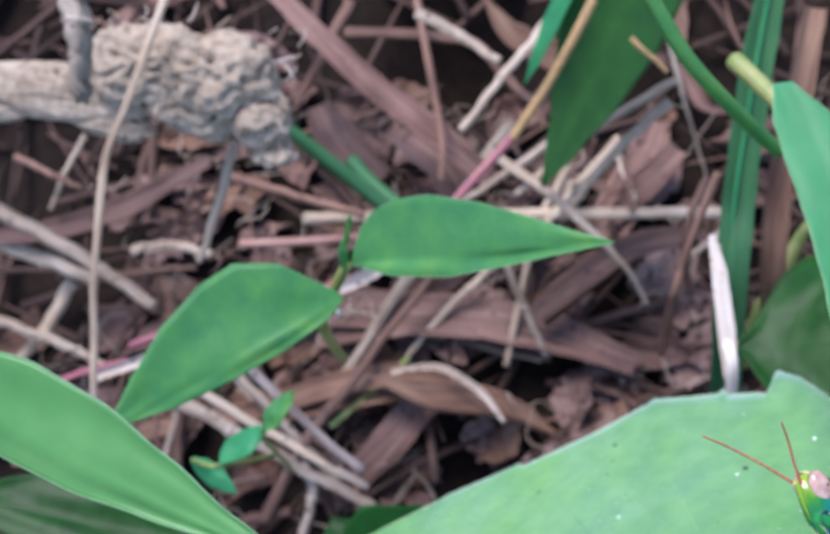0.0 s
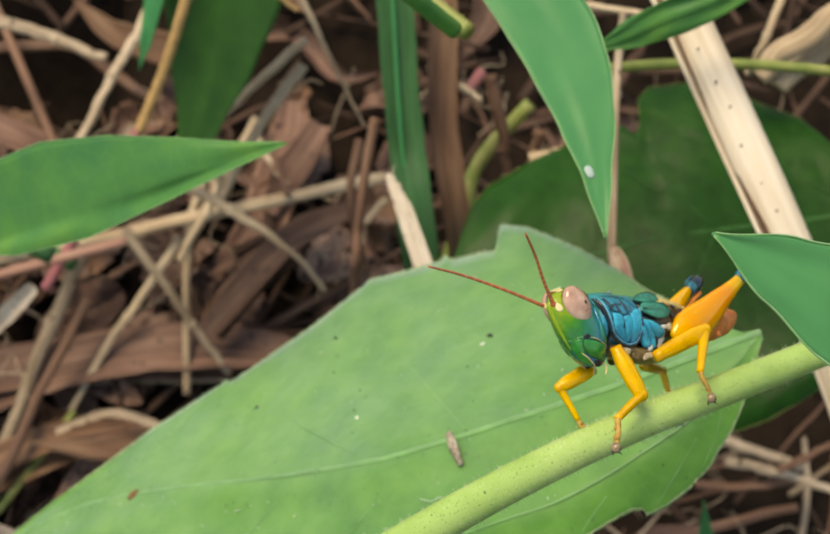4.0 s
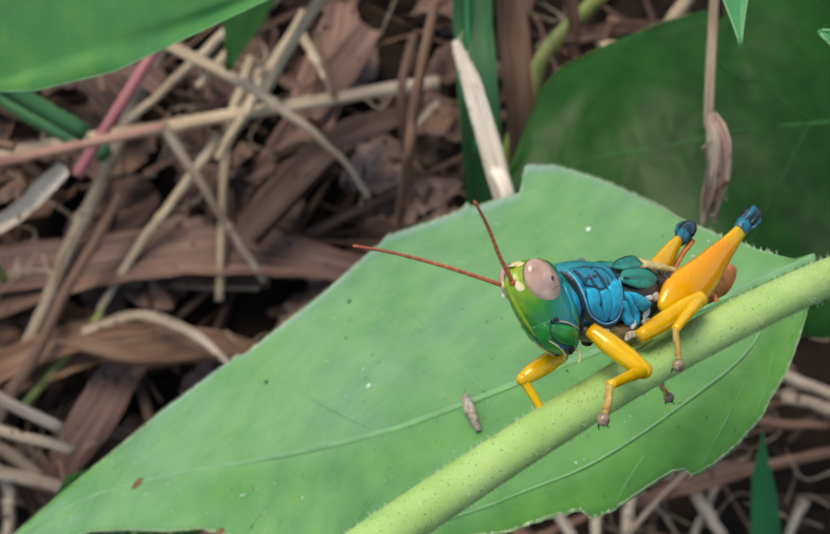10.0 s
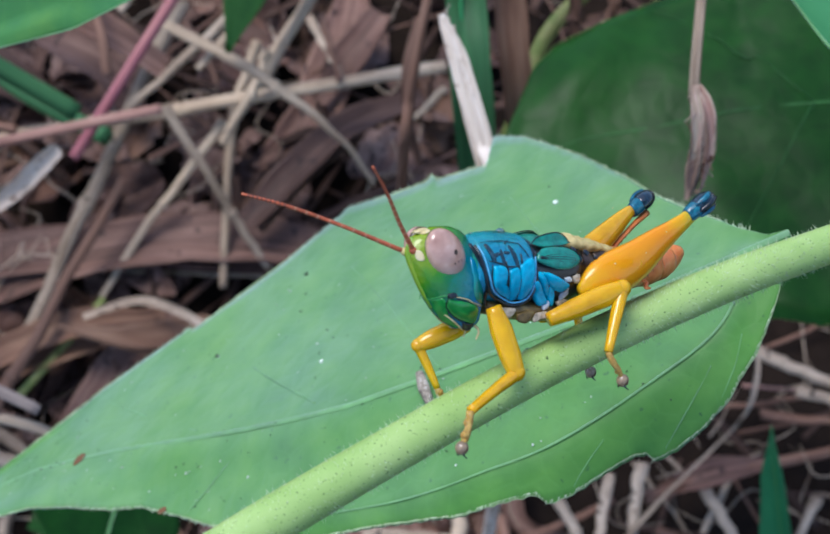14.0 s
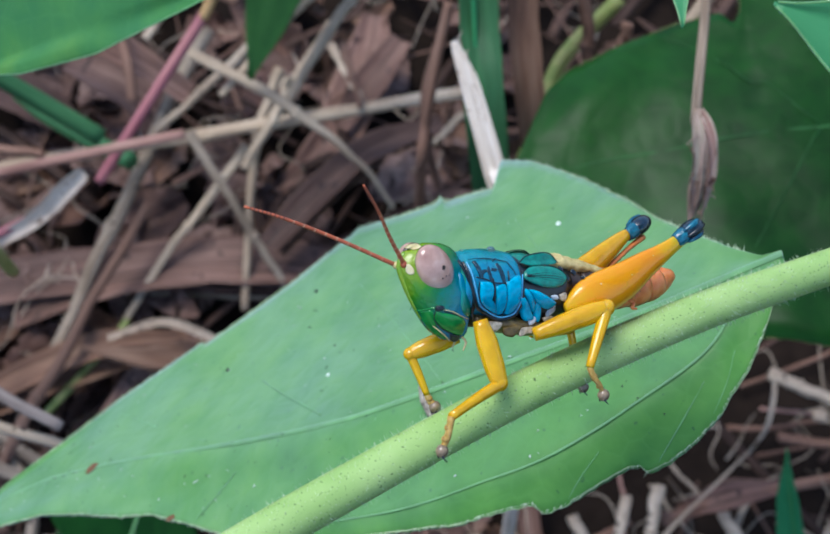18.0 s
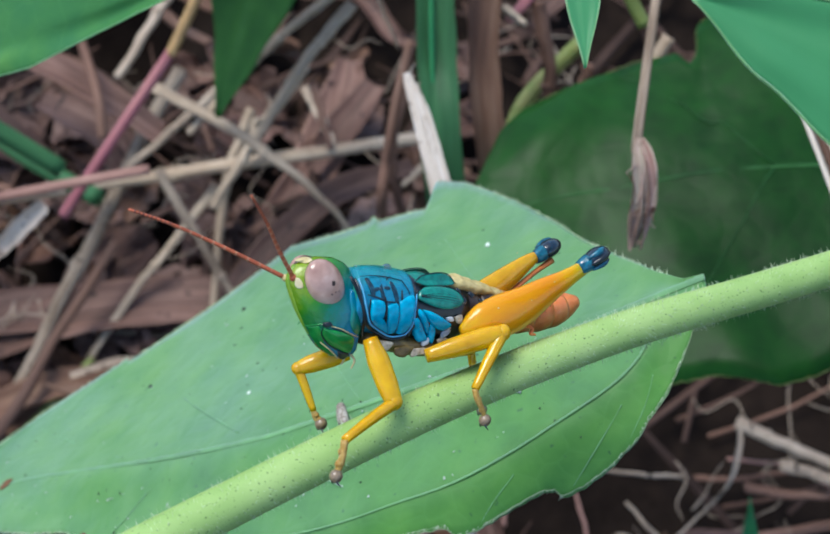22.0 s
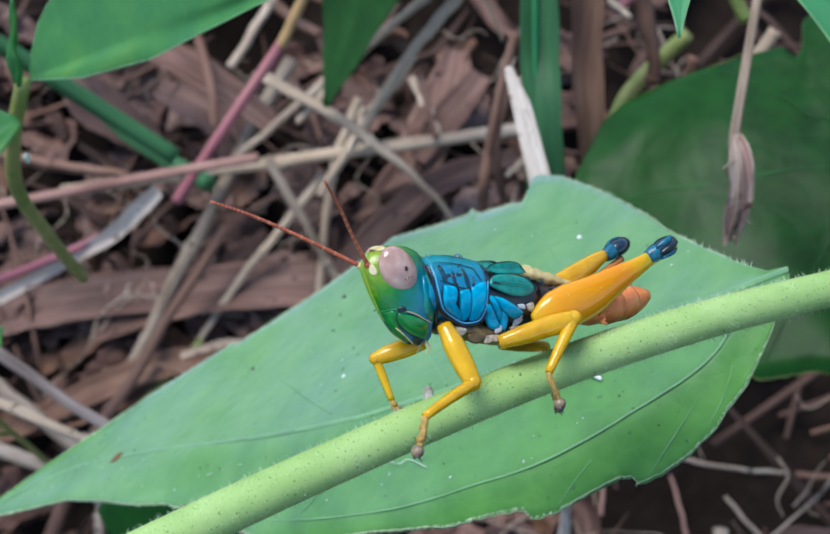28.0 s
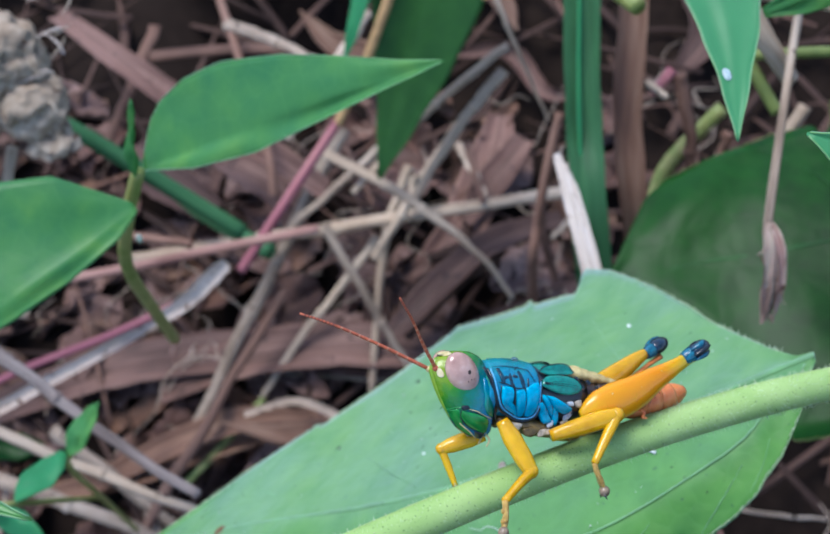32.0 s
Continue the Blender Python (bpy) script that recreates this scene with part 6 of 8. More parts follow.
bm = bmesh.new()
rows_ = [[bm.verts.new(on_head(i / 26, 360 * k / 32)) for k in range(32)] for i in range(27)]
for r0, r1 in zip(rows_, rows_[1:]):
    for k in range(32):
        bm.faces.new((r0[k], r1[k], r1[(k + 1) % 32], r0[(k + 1) % 32]))
bm.faces.new(rows_[0])
bm.faces.new(rows_[-1][::-1])
part("head", bm, skin_head, hop, "green head, teal behind the eye")
limb("face_ridge", [on_head(v, 0, -2) for v in (0.22, 0.36, 0.5, 0.62, 0.74)], [5, 6, 6, 5, 3], skin_lime, 0.8, (1, 0, 0), 14, "yellow-green face ridge", n=20)
limb("neck", [(0.0063, -0.0000, 0.0015), (0.0056, 0.0000, 0.0015), (0.0047, -0.0000, 0.0014)], [36, 45, 46], skin_teal, 1.12, (0, 0, 1), 22, "teal collar behind the head", n=8)


def head_y(x, z):
    """How far the side of the head stands out at x, z of its own space."""
    z = min(0.00412, max(-0.00178, z))
    for p, q in zip(HEAD, HEAD[1:]):
        if p[1] >= z >= q[1]:
            w = (p[1] - z) / (p[1] - q[1])
            x0, _, lat, deep = (i + (j - i) * w for i, j in zip(p, q))
            r = min(0.97, abs(x - x0) / deep) ** (1 / 0.9)
            return lat * math.sqrt(1 - r * r) ** (1.3 if x > x0 else 0.6)
    return 0.0


def trunk_y(x, z):
    """How far the side of the thorax stands out."""
    return max(0.00130, 0.00193 * math.sqrt(max(0.0, 1 - ((z - 0.0015) / 0.00209) ** 2)))


def plate(name, outline, material, label, surface, dome=6.0, lift=0.5, parent=None):
    """A pair of thin domed plates on both sides of the body; outline in hundredths of a millimetre, along and up."""
    ring = spline([(x * 1e-5, 0, z * 1e-5) for x, z in outline + outline[:1]], 4 * len(outline))[:-1]
    mid = sum(ring, Vector()) / len(ring)
    made = None
    for sgn in (1, -1):
        bm = bmesh.new()
        loops = []
        for k, up in ((1.0, -3.0), (1.0, 0.25), (0.9, 0.62), (0.7, 0.88), (0.42, 1.0)):
            row = []
            for p in ring:
                q = mid.lerp(p, k)
                rise = up * dome if up > 0 else up
                row.append(bm.verts.new((q.x, sgn * (surface(q.x, q.z) + (lift + rise) * PXM), q.z)))
            loops.append(row)
        n = len(ring)
        for r0, r1 in zip(loops, loops[1:]):
            for k in range(n):
                bm.faces.new((r0[k], r0[(k + 1) % n], r1[(k + 1) % n], r1[k]))
        tip = bm.verts.new((mid.x, sgn * (surface(mid.x, mid.z) + (lift + dome) * PXM), mid.z))
        for k in range(n):
            bm.faces.new((loops[-1][k], loops[-1][(k + 1) % n], tip))
        bmesh.ops.recalc_face_normals(bm, faces=bm.faces)
        made = part(name, bm, material, parent or hop, label)
    return made


def line_on(name, pts, radii, material, label, surface, lift=1.0):
    """A fine raised line or dark furrow on both sides of the body."""
    for sgn in (1, -1):
        limb(name, [(x * 1e-5, sgn * (surface(x * 1e-5, z * 1e-5) + lift * PXM), z * 1e-5) for x, z in pts], radii, material, label=label, seg=7, n=6 * len(pts))


for sgn in (1, -1):
    S_ = (lambda p: p) if sgn > 0 else flip
    lump("eye", S_((0.0081, 0.00105, 0.0027)), (33.5, 21, 46), eye_pink, Matrix.Rotation(radians(37), 3, "Y"), "pinkish beige compound eye", u=32, v=24)
    lump("eye_rim", S_((0.0080, 0.00085, 0.00265)), (34.7, 17, 47.4), skin_brown, Matrix.Rotation(radians(37), 3, "Y"), "dark rim of the eye", u=28, v=20)
    for x, z, r in ((790, 277, 4.6), (768, 226, 1.6), (792, 212, 1.8), (745, 230, 1.3)):
        dx, dz = x * 1e-5 - 0.0081, z * 1e-5 - 0.0027
        c, n = math.cos(radians(37)), math.sin(radians(37))
        u, w = (dx * c - dz * n) / (33.5 * PXM), (dx * n + dz * c) / (46 * PXM)
        lump("eye_spot", S_((x * 1e-5, 0.00105 + 21 * PXM * math.sqrt(max(0.05, 1 - u * u - w * w)), z * 1e-5)), (r * 0.8, 0.9, r), skin_brown, None, "dark false pupil" if r > 5 else "")
    limb("palp", [S_((0.0057, 0.0005, -0.0016)), S_((0.0054, 0.0006, -0.0020)), S_((0.0056, 0.0006, -0.0025))], [2.4, 2.2, 1.4], skin_cream, label="pale mouth feeler")
plate("antenna_patch", [(978, 292), (960, 290), (942, 266), (938, 236), (958, 230), (974, 250)], skin_cream, "yellow patch beside the antenna", head_y, 1.5)
plate("crown_patch", [(960, 385), (930, 402), (880, 410), (868, 396), (915, 376)], skin_cream, "pale patch on the crown", head_y, 4)
plate("lip", [(862, 2), (828, 14), (797, -34), (788, -87), (701, -152), (660, -178), (700, -168), (768, -126), (826, -60)], skin_jaw, "dark green lower face plate", head_y, 1.5)
plate("mandible", [(801, 5), (764, -1), (687, -15), (599, -51), (581, -116), (596, -156), (670, -132), (738, -98), (780, -59), (800, -28)], skin_jaw, "shiny dark green mandible", head_y, 5, 1.0)
plate("jaw_tip", [(674, -138), (596, -156), (603, -186), (638, -189)], skin_black, "blackish tip of the jaw", head_y, 6, 2.0)
plate("cheek_spot", [(813, 40), (775, 45), (761, 24), (791, 12), (806, 17)], skin_black, "black cheek spot", head_y, 3, 1.0)
line_on("cheek_line", [(806, 10), (802, -30), (782, -64), (735, -104), (668, -140)], [0.6, 1.0, 1.1, 0.6], skin_black, "dark furrow before the jaw", head_y, 2.0)
line_on("cheek_line", [(785, -87), (740, -119), (692, -154), (651, -189)], [0.8, 1.5, 1.5, 0.8], skin_cream, "pale edge of the jaw", head_y, 3.0)
line_on("cheek_line", [(765, 20), (704, 6), (639, -22), (555, -50)], [0.6, 1.0, 0.9, 0.5], skin_cream, "thin pale line above the jaw", head_y, 2.0)
line_on("cheek_line", [(760, 10), (690, -8), (610, -40)], [0.9, 0.9, 0.5], skin_black, "dark line above the jaw", head_y, 1.6)
line_on("cheek_line", [(896, 4), (842, 22), (800, 34)], [0.6, 1.0, 1.0], skin_jaw, "fine furrow across the cheek", head_y, 0.8)
plate("cheek_back", [(640, 240), (556, 202), (504, 125), (492, 37), (515, -39), (600, -20), (640, 40), (640, 114), (648, 173)], skin_cheek_back, "blue-green cheek behind the eye", head_y, 3, 0.6)
for pts, k in (([(0.0100, -0.0003, 0.0028), (0.0135, -0.0010, 0.0043), (0.0166, -0.0018, 0.0055), (0.0190, -0.0024, 0.0062)], 0), ([(0.0098, 0.0003, 0.0029), (0.0112, 0.0010, 0.0045), (0.0125, 0.0018, 0.0061), (0.0139, 0.0025, 0.0076)], 1)):
    fine = spline(pts, 30)
    feeler = limb("antenna", fine, [4.2, 3.6, 3.2, 2.8, 2.2], antenna_red, seg=8, label="red jointed antenna", n=30)
    lump("antenna_base", pts[0], (7, 7, 7), skin_cream if k == 0 else antenna_red, None, "swollen base joint", feeler, 10, 8)
    for i in range(29):
        r = 4.3 - 0.055 * i
        lump("antenna_joint", fine[i].lerp(fine[i + 1], 0.5), (r, r, r), (antenna_red if i % 2 else antenna_pale) if i < 20 else antenna_dark, None, "", feeler, 8, 6)
# neck and thorax
netted(skin_saddle, 1250, (0.002, 0.04, 0.09), 0.03, 0.35)
limb("pronotum", [(0.0060, -0.0000, 0.0018), (0.0049, 0.0000, 0.0017), (0.0034, -0.0000, 0.0015), (0.0022, -0.0000, 0.0015)], [48, 56, 57, 55], skin_saddle, 1.08, (0, 0, 1), 36, "shiny blue saddle of the thorax", n=24)
lump("mid_back", (0.0012, 0, 0.0021), (46, 40, 40), skin_teal, None, "smooth teal back between the wing pads", u=24, v=16)
limb("back_keel", [(0.0056, -0.0000, 0.0036), (0.0041, 0.0000, 0.0036), (0.0030, 0.0000, 0.0035), (0.0022, 0.0000, 0.0034)], [3, 4.5, 4.5, 3], skin_teal, label="teal ridge along the back")
BLUE = "bright blue plate"
plate("lobe_plate", [(533, 186), (450, 178), (444, 103), (453, 58), (406, 37), (371, -25), (464, 18), (528, 79)], skin_sky, BLUE, trunk_y, 7)
plate("lobe_plate", [(420, 153), (351, 164), (326, 48), (318, -14), (363, -25), (404, 50)], skin_sky, BLUE, trunk_y, 6)
plate("lobe_plate", [(340, 177), (263, 213), (228, 200), (226, 59), (232, -10), (301, -27), (322, 48)], skin_sky, BLUE, trunk_y, 6)
DARK = "blackish mark on the saddle"
for outline in ([(556, 304), (534, 308), (512, 262), (508, 214), (528, 208), (540, 252)], [(474, 296), (452, 292), (446, 236), (442, 190), (462, 186), (470, 240)], [(396, 290), (374, 292), (352, 240), (346, 184), (366, 178), (384, 236)], [(520, 250), (478, 262), (474, 246), (514, 232)], [(438, 268), (398, 262), (404, 246), (440, 250)]):
    plate("dark_mark", outline, skin_ink, DARK, trunk_y, 1.5)
for pts, r in (([(441, 205), (430, 160), (424, 100), (412, 50), (372, -22)], 2.4), ([(345, 180), (330, 100), (322, 50), (312, -18)], 1.6), ([(317, 245), (320, 200), (317, 164)], 1.8), ([(560, 215), (490, 200), (430, 178), (345, 172)], 1.6), ([(540, 190), (536, 90), (470, 24), (372, -28)], 1.6), ([(500, 300), (470, 240), (452, 200)], 1.4), ([(590, 318), (500, 325), (400, 318), (300, 300)], 0.9), ([(420, 270), (410, 300), (380, 325)], 1.1), ([(300, 300), (280, 260), (262, 222)], 1.0)):
    line_on("dark_seam", pts, [r * 0.7, r, r * 0.8], skin_black, "black seam", trunk_y, 0.6)
plate("neck_gap", [(645, 310), (625, 310), (604, 229), (576, 131), (530, 40), (520, -45), (534, -38), (560, 81), (606, 193)], skin_black, "black soft neck skin", trunk_y, 2, -7.0)
line_on("pale_rim", [(603, 304), (592, 240), (570, 143), (527, 53), (468, 11), (370, -38), (300, -43), (231, -23), (214, 45), (222, 137), (214, 224)], [1.2, 1.8, 1.8, 1.6, 1.5, 1.2], skin_rim, "pale blue raised rim of the saddle", trunk_y, 1.5)
line_on("dark_seam", [(625, 306), (612, 235), (590, 138), (545, 44), (478, -4), (370, -54), (300, -60), (225, -38)], [2.2, 2.8, 2.8, 2.2], skin_black, "black seam", trunk_y, 0.0)
line_on("dark_seam", [(206, 250), (212, 137), (203, 45), (220, -40)], [1.6, 3.0, 2.6], skin_black, "black rear seam", trunk_y, 0.6)
for outline, dome in (([(227, 72), (189, 78), (78, -53), (117, -77), (157, -63)], 8), ([(212, 124), (177, 130), (104, 42), (73, -14), (97, -14)], 8), ([(161, 130), (88, 115), (-45, 52), (-77, 24), (-40, -11), (24, 5), (102, 56)], 9), ([(84, 40), (22, -3), (35, -88), (67, -60)], 6)):
    plate("side_plate", outline, skin_sky, "oblique blue side plate", trunk_y, dome, -1.0)
for outline, mt, tx in (([(-16, 87), (-63, 93), (-86, 51), (-37, 53)], skin_white, "white patch of soft skin"), ([(-79, 92), (-132, 111), (-152, 36), (-110, 37)], skin_soft, "pinkish white soft skin"), ([(-25, -17), (-81, 31), (-98, -19), (-28, -75)], skin_white, "white patch of soft skin"), ([(117, -77), (63, -40), (60, -92), (106, -116)], skin_white, "white patch of soft skin"),
                        ([(186, -113), (75, -104), (23, -152), (135, -167), (189, -184)], skin_soft, "pinkish white soft skin"), ([(506, -65), (454, -54), (314, -71), (327, -121), (387, -151), (450, -117)], skin_soft, "mottled cream chest plate"), ([(312, -109), (219, -87), (155, -102), (214, -177), (260, -187), (309, -160)], skin_belly, "olive brown chest plate"), ([(10, -60), (-60, -40), (-120, -90), (-40, -130)], skin_soft, "pinkish white soft skin")):
    cx, cz = (sum(v) / len(outline) for v in zip(*outline))
    plate("pale_plate", [(cx + (x - cx) * 0.88, cz + (z - cz) * 0.72) for x, z in outline], mt, tx, trunk_y, 3.0, 0.0)
plate("back_pad", [(202, 296), (151, 327), (40, 348), (-42, 339), (-90, 288), (23, 273), (135, 274)], skin_teal, "teal upper wing pad", trunk_y, 3, -2.0)
plate("wing_pad", [(195, 236), (138, 266), (24, 271), (-66, 252), (-121, 208), (-118, 170), (-54, 139), (43, 140), (156, 174), (202, 199)], skin_teal, "ribbed teal wing pad", trunk_y, 4, 2.5)
for k in range(8):
    v = k / 7
    line_on("pad_rib", [(190, 216 + 10 * (v - 0.5)), (100, 212 + 75 * (v - 0.5)), (0, 205 + 105 * (v - 0.5)), (-90 + 40 * abs(v - 0.5), 193 + 95 * (v - 0.5))], [0.5, 0.8, 0.7, 0.4], skin_black, "", trunk_y, 6.4 - 7 * abs(v - 0.5) ** 1.6)
line_on("pad_edge", [(202, 240), (138, 271), (24, 276), (-66, 257), (-125, 212), (-122, 168), (-54, 135), (43, 136), (156, 170), (204, 197)], [0.3, 0.5, 0.5, 0.3], skin_black, "dark edge of the wing pad", trunk_y, 3.5)
line_on("pad_edge", [(206, 294), (151, 331), (40, 352), (-42, 343), (-94, 288)], [0.7, 1.0, 0.7], skin_black, "dark edge of the upper wing pad", trunk_y, -1.0)
limb("hind_thorax", [(0.0024, -0.0000, 0.0014), (0.0010, -0.0000, 0.0012), (-0.0004, -0.0000, 0.0010), (-0.0021, 0.0000, 0.0009)], [54, 53, 51, 48], skin_black, 1.08, (0, 0, 1), 24, "dark hind thorax", n=8)
limb("chest", [(0.0049, 0.0000, -0.0006), (0.0029, -0.0000, -0.0009), (0.0006, 0.0000, -0.0012), (-0.0014, 0.0000, -0.0013)], [24, 36, 38, 32], skin_belly, 0.55, (0, 0, 1), 18, "olive brown belly", n=12)
# abdomen, ring by ring
rings = [Vector(p) for p in ((-0.0019, 0.0000, 0.0008), (-0.0034, 0.0000, 0.0010), (-0.0048, -0.0000, 0.0010), (-0.0063, 0.0000, 0.0009), (-0.0077, -0.0000, 0.0009), (-0.0092, 0.0000, 0.0010), (-0.0106, -0.0000, 0.0013), (-0.0120, 0.0000, 0.0017))]
for i, (r, mt) in enumerate(((46, skin_brown), (45, skin_brown), (44, skin_rust), (43, skin_salmon), (42, skin_salmon), (40, skin_salmon), (34, skin_salmon))):
    r2 = (45, 44, 43, 42, 40, 34, 14)[i]
    limb("abdomen_ring", [rings[i], rings[i].lerp(rings[i + 1], 0.5), rings[i + 1]], [r * 0.95, (r + r2) * 0.52, r2 * 0.97], mt, 0.95, (0, 0, 1), 22, "dark abdomen ring" if mt is skin_brown else "salmon abdomen ring", n=6)
bm = bmesh.new()
tube(bm, [(-0.0006, 0, 0.0028), (-0.0020, 0, 0.0027), (-0.0036, 0, 0.00235), (-0.0052, 0, 0.0020), (-0.0066, 0, 0.0016)], [q * PXM for q in (22, 33, 31, 27, 20, 10)], 20, 44, 0.5)
for v in bm.verts:
    v.co.z += 3.2 * PXM * noise.noise(v.co * 1500) + 2.4 * PXM * abs(math.sin(v.co.x * 4200))
part("back_band", bm, skin_cream, hop, "cream band along the back, knobbly")
for k, (x, z, r) in enumerate(((-95, 250, 16), (-190, 225, 20), (-260, 190, 14), (-130, 190, 22))):
    plate("back_mark", [(x + r, z + r * 0.3), (x, z + r), (x - r * 1.3, z), (x - r * 0.3, z - r)], skin_black, "black mark beside the back", trunk_y, 2, 1.0)
droplet = mat("droplet", (0.75, 0.9, 0.95), 0.04, bump=0)
droplet.node_tree.nodes["Principled BSDF"].inputs["Transmission Weight"].default_value = 0.9
dew = mat("dew", (0.80, 0.62, 0.30), 0.06, scale=1500, bump=0, coat=1.0)
rnd = random.Random(31)
# hind legs, folded with the knees high
skin_thigh = graded("skin_thigh", [(0.0, (0.68, 0.40, 0.004)), (0.15, (0.72, 0.31, 0.0)), (0.72, (0.70, 0.25, 0.0)), (0.86, (0.66, 0.36, 0.002)), (1.0, (0.44, 0.40, 0.02))], (-0.8, 0, 0.6), *(0.00124, 0.01088), scale=700, mottle=0.16, coat=0.6, bump=0.12)
clear_skin(skin_thigh, 0.3)
for s in (1, -1):
    if s > 0:
        pts, knee, tib = [(-0.0014, 0.0018, -0.0001), (-0.0024, 0.0019, 0.0003), (-0.0040, 0.0021, 0.0009), (-0.0056, 0.0023, 0.0016), (-0.0072, 0.0025, 0.0026), (-0.0087, 0.0027, 0.0035), (-0.0101, 0.0029, 0.0044)], (-0.0108, 0.0030, 0.0050), [(-0.0110, 0.0028, 0.0045), (-0.0092, 0.0026, 0.0034), (-0.0079, 0.0023, 0.0020), (-0.0065, 0.0020, 0.0004)]
    else:
        pts, knee, tib = [flip((-0.0015, 0.0018, 0.0000)), (-0.0033, -0.0020, 0.0002), (-0.0055, -0.0024, 0.0014), (-0.0081, -0.0026, 0.0030), (-0.0099, -0.0028, 0.0041), (-0.0108, -0.0029, 0.0045)], (-0.0117, -0.0030, 0.0050), [(-0.0120, -0.0029, 0.0042), (-0.0106, -0.0028, 0.0034), (-0.0087, -0.0025, 0.0022), (-0.0072, -0.0023, 0.0008)]
    along = (Vector(knee) - Vector(pts[3])).normalized()
    turn = along.to_track_quat("Z", "Y").to_matrix()
    femur = limb("hind_femur", pts, [q * (1.0 if s > 0 else 0.74) for q in (11, 26, 39, 43, 41, 36, 29, 22, 17, 14)], skin_thigh if s > 0 else skin_yellow, 0.62, (0, 1, 0), 22, "swollen orange hind thigh", n=28)
    for k in range(3):
        off = Vector((-0.5, 0, (k - 1))) * 15 * PXM
        limb("thigh_ridge", [Vector(pts[1]) + Vector((0, s * 20 * PXM, 0)) + off * 0.7, Vector(pts[2]) + Vector((0, s * (25 - 3 * abs(k - 1)) * PXM, 0)) + off, Vector(pts[3]) + Vector((0, s * (20 - 2 * abs(k - 1)) * PXM, 0)) + off * 0.7, Vector(pts[4]) + Vector((0, s * 12 * PXM, 0)) + off * 0.3], [0.4, 1.0, 0.8, 0.4], skin_thigh if s > 0 else skin_yellow, seg=6, parent=femur)
    for k in range(9):
        q = Vector(pts[1]).lerp(Vector(pts[3]), 0.2 + 0.09 * k) + Vector((0, s * 24.5 * PXM, 0))
        limb("herringbone_bar", [q + Vector((4, 0, 7)) * PXM, q, q + Vector((6, 0, -7)) * PXM], [0.4, 0.8, 0.4], skin_yellow, seg=5, parent=femur, n=4)
    limb("knee_ring", [Vector(knee) - along * 42 * PXM, Vector(knee) - along * 32 * PXM, Vector(knee) - along * 18 * PXM], [13.5, 16, 18], skin_knee_light, 0.9, (0, 1, 0), 16, "light blue ring below the knee", n=6, parent=femur)
    lump("knee", knee, (21, 19, 31), skin_knee, turn, "dark blue-black knee", femur)
    for k in (-1, 0, 1):
        across = Vector((along.z, 0, -along.x)).normalized()
        q = Vector(knee) + (across * k * 13 + Vector((0, s * (17 - 5 * abs(k)), 0))) * PXM
        limb("knee_lobe", [q - along * 24 * PXM, q + Vector((0, s * 2, 0)) * PXM, q + along * (22 - 4 * abs(k)) * PXM + Vector((0, -s * 4, 0)) * PXM], [2, 5.5, 6.5, 4], (skin_knee_light, skin_black, skin_knee_light)[k + 1], label="bulging ridge of the knee", parent=femur, seg=10)
    for k in range(6):
        q = Vector(pts[1]).lerp(Vector(pts[4]), rnd.random()) + Vector((rnd.uniform(-7, 7), s * rnd.uniform(21, 24), rnd.uniform(-4, 24))) * PXM
        lump("dew_bead", q, (rnd.uniform(1.0, 1.7),) * 3, dew, None, "", femur, 8, 6)
    limb("hind_tibia", tib, [7, 5.5, 5, 5], skin_rust, seg=10, label="folded rust red shin", n=12)
    for k in range(8):
        q = Vector(tib[1]).lerp(Vector(tib[3]), k / 8)
        limb("shin_spine", [q, q + Vector((-3, s * 2, -9)) * PXM], [1.2, 0.3], skin_black, seg=5, n=2)
    limb("hind_foot", [tib[-1], Vector(tib[-1]) + Vector((-8, s * 4, -8)) * PXM, Vector(tib[-1]) + Vector((-2, s * 8, -16)) * PXM, Vector(tib[-1]) + Vector((-14, s * 8, -18)) * PXM], [5, 4, 4, 2], skin_salmon, seg=8, label="small hind foot")


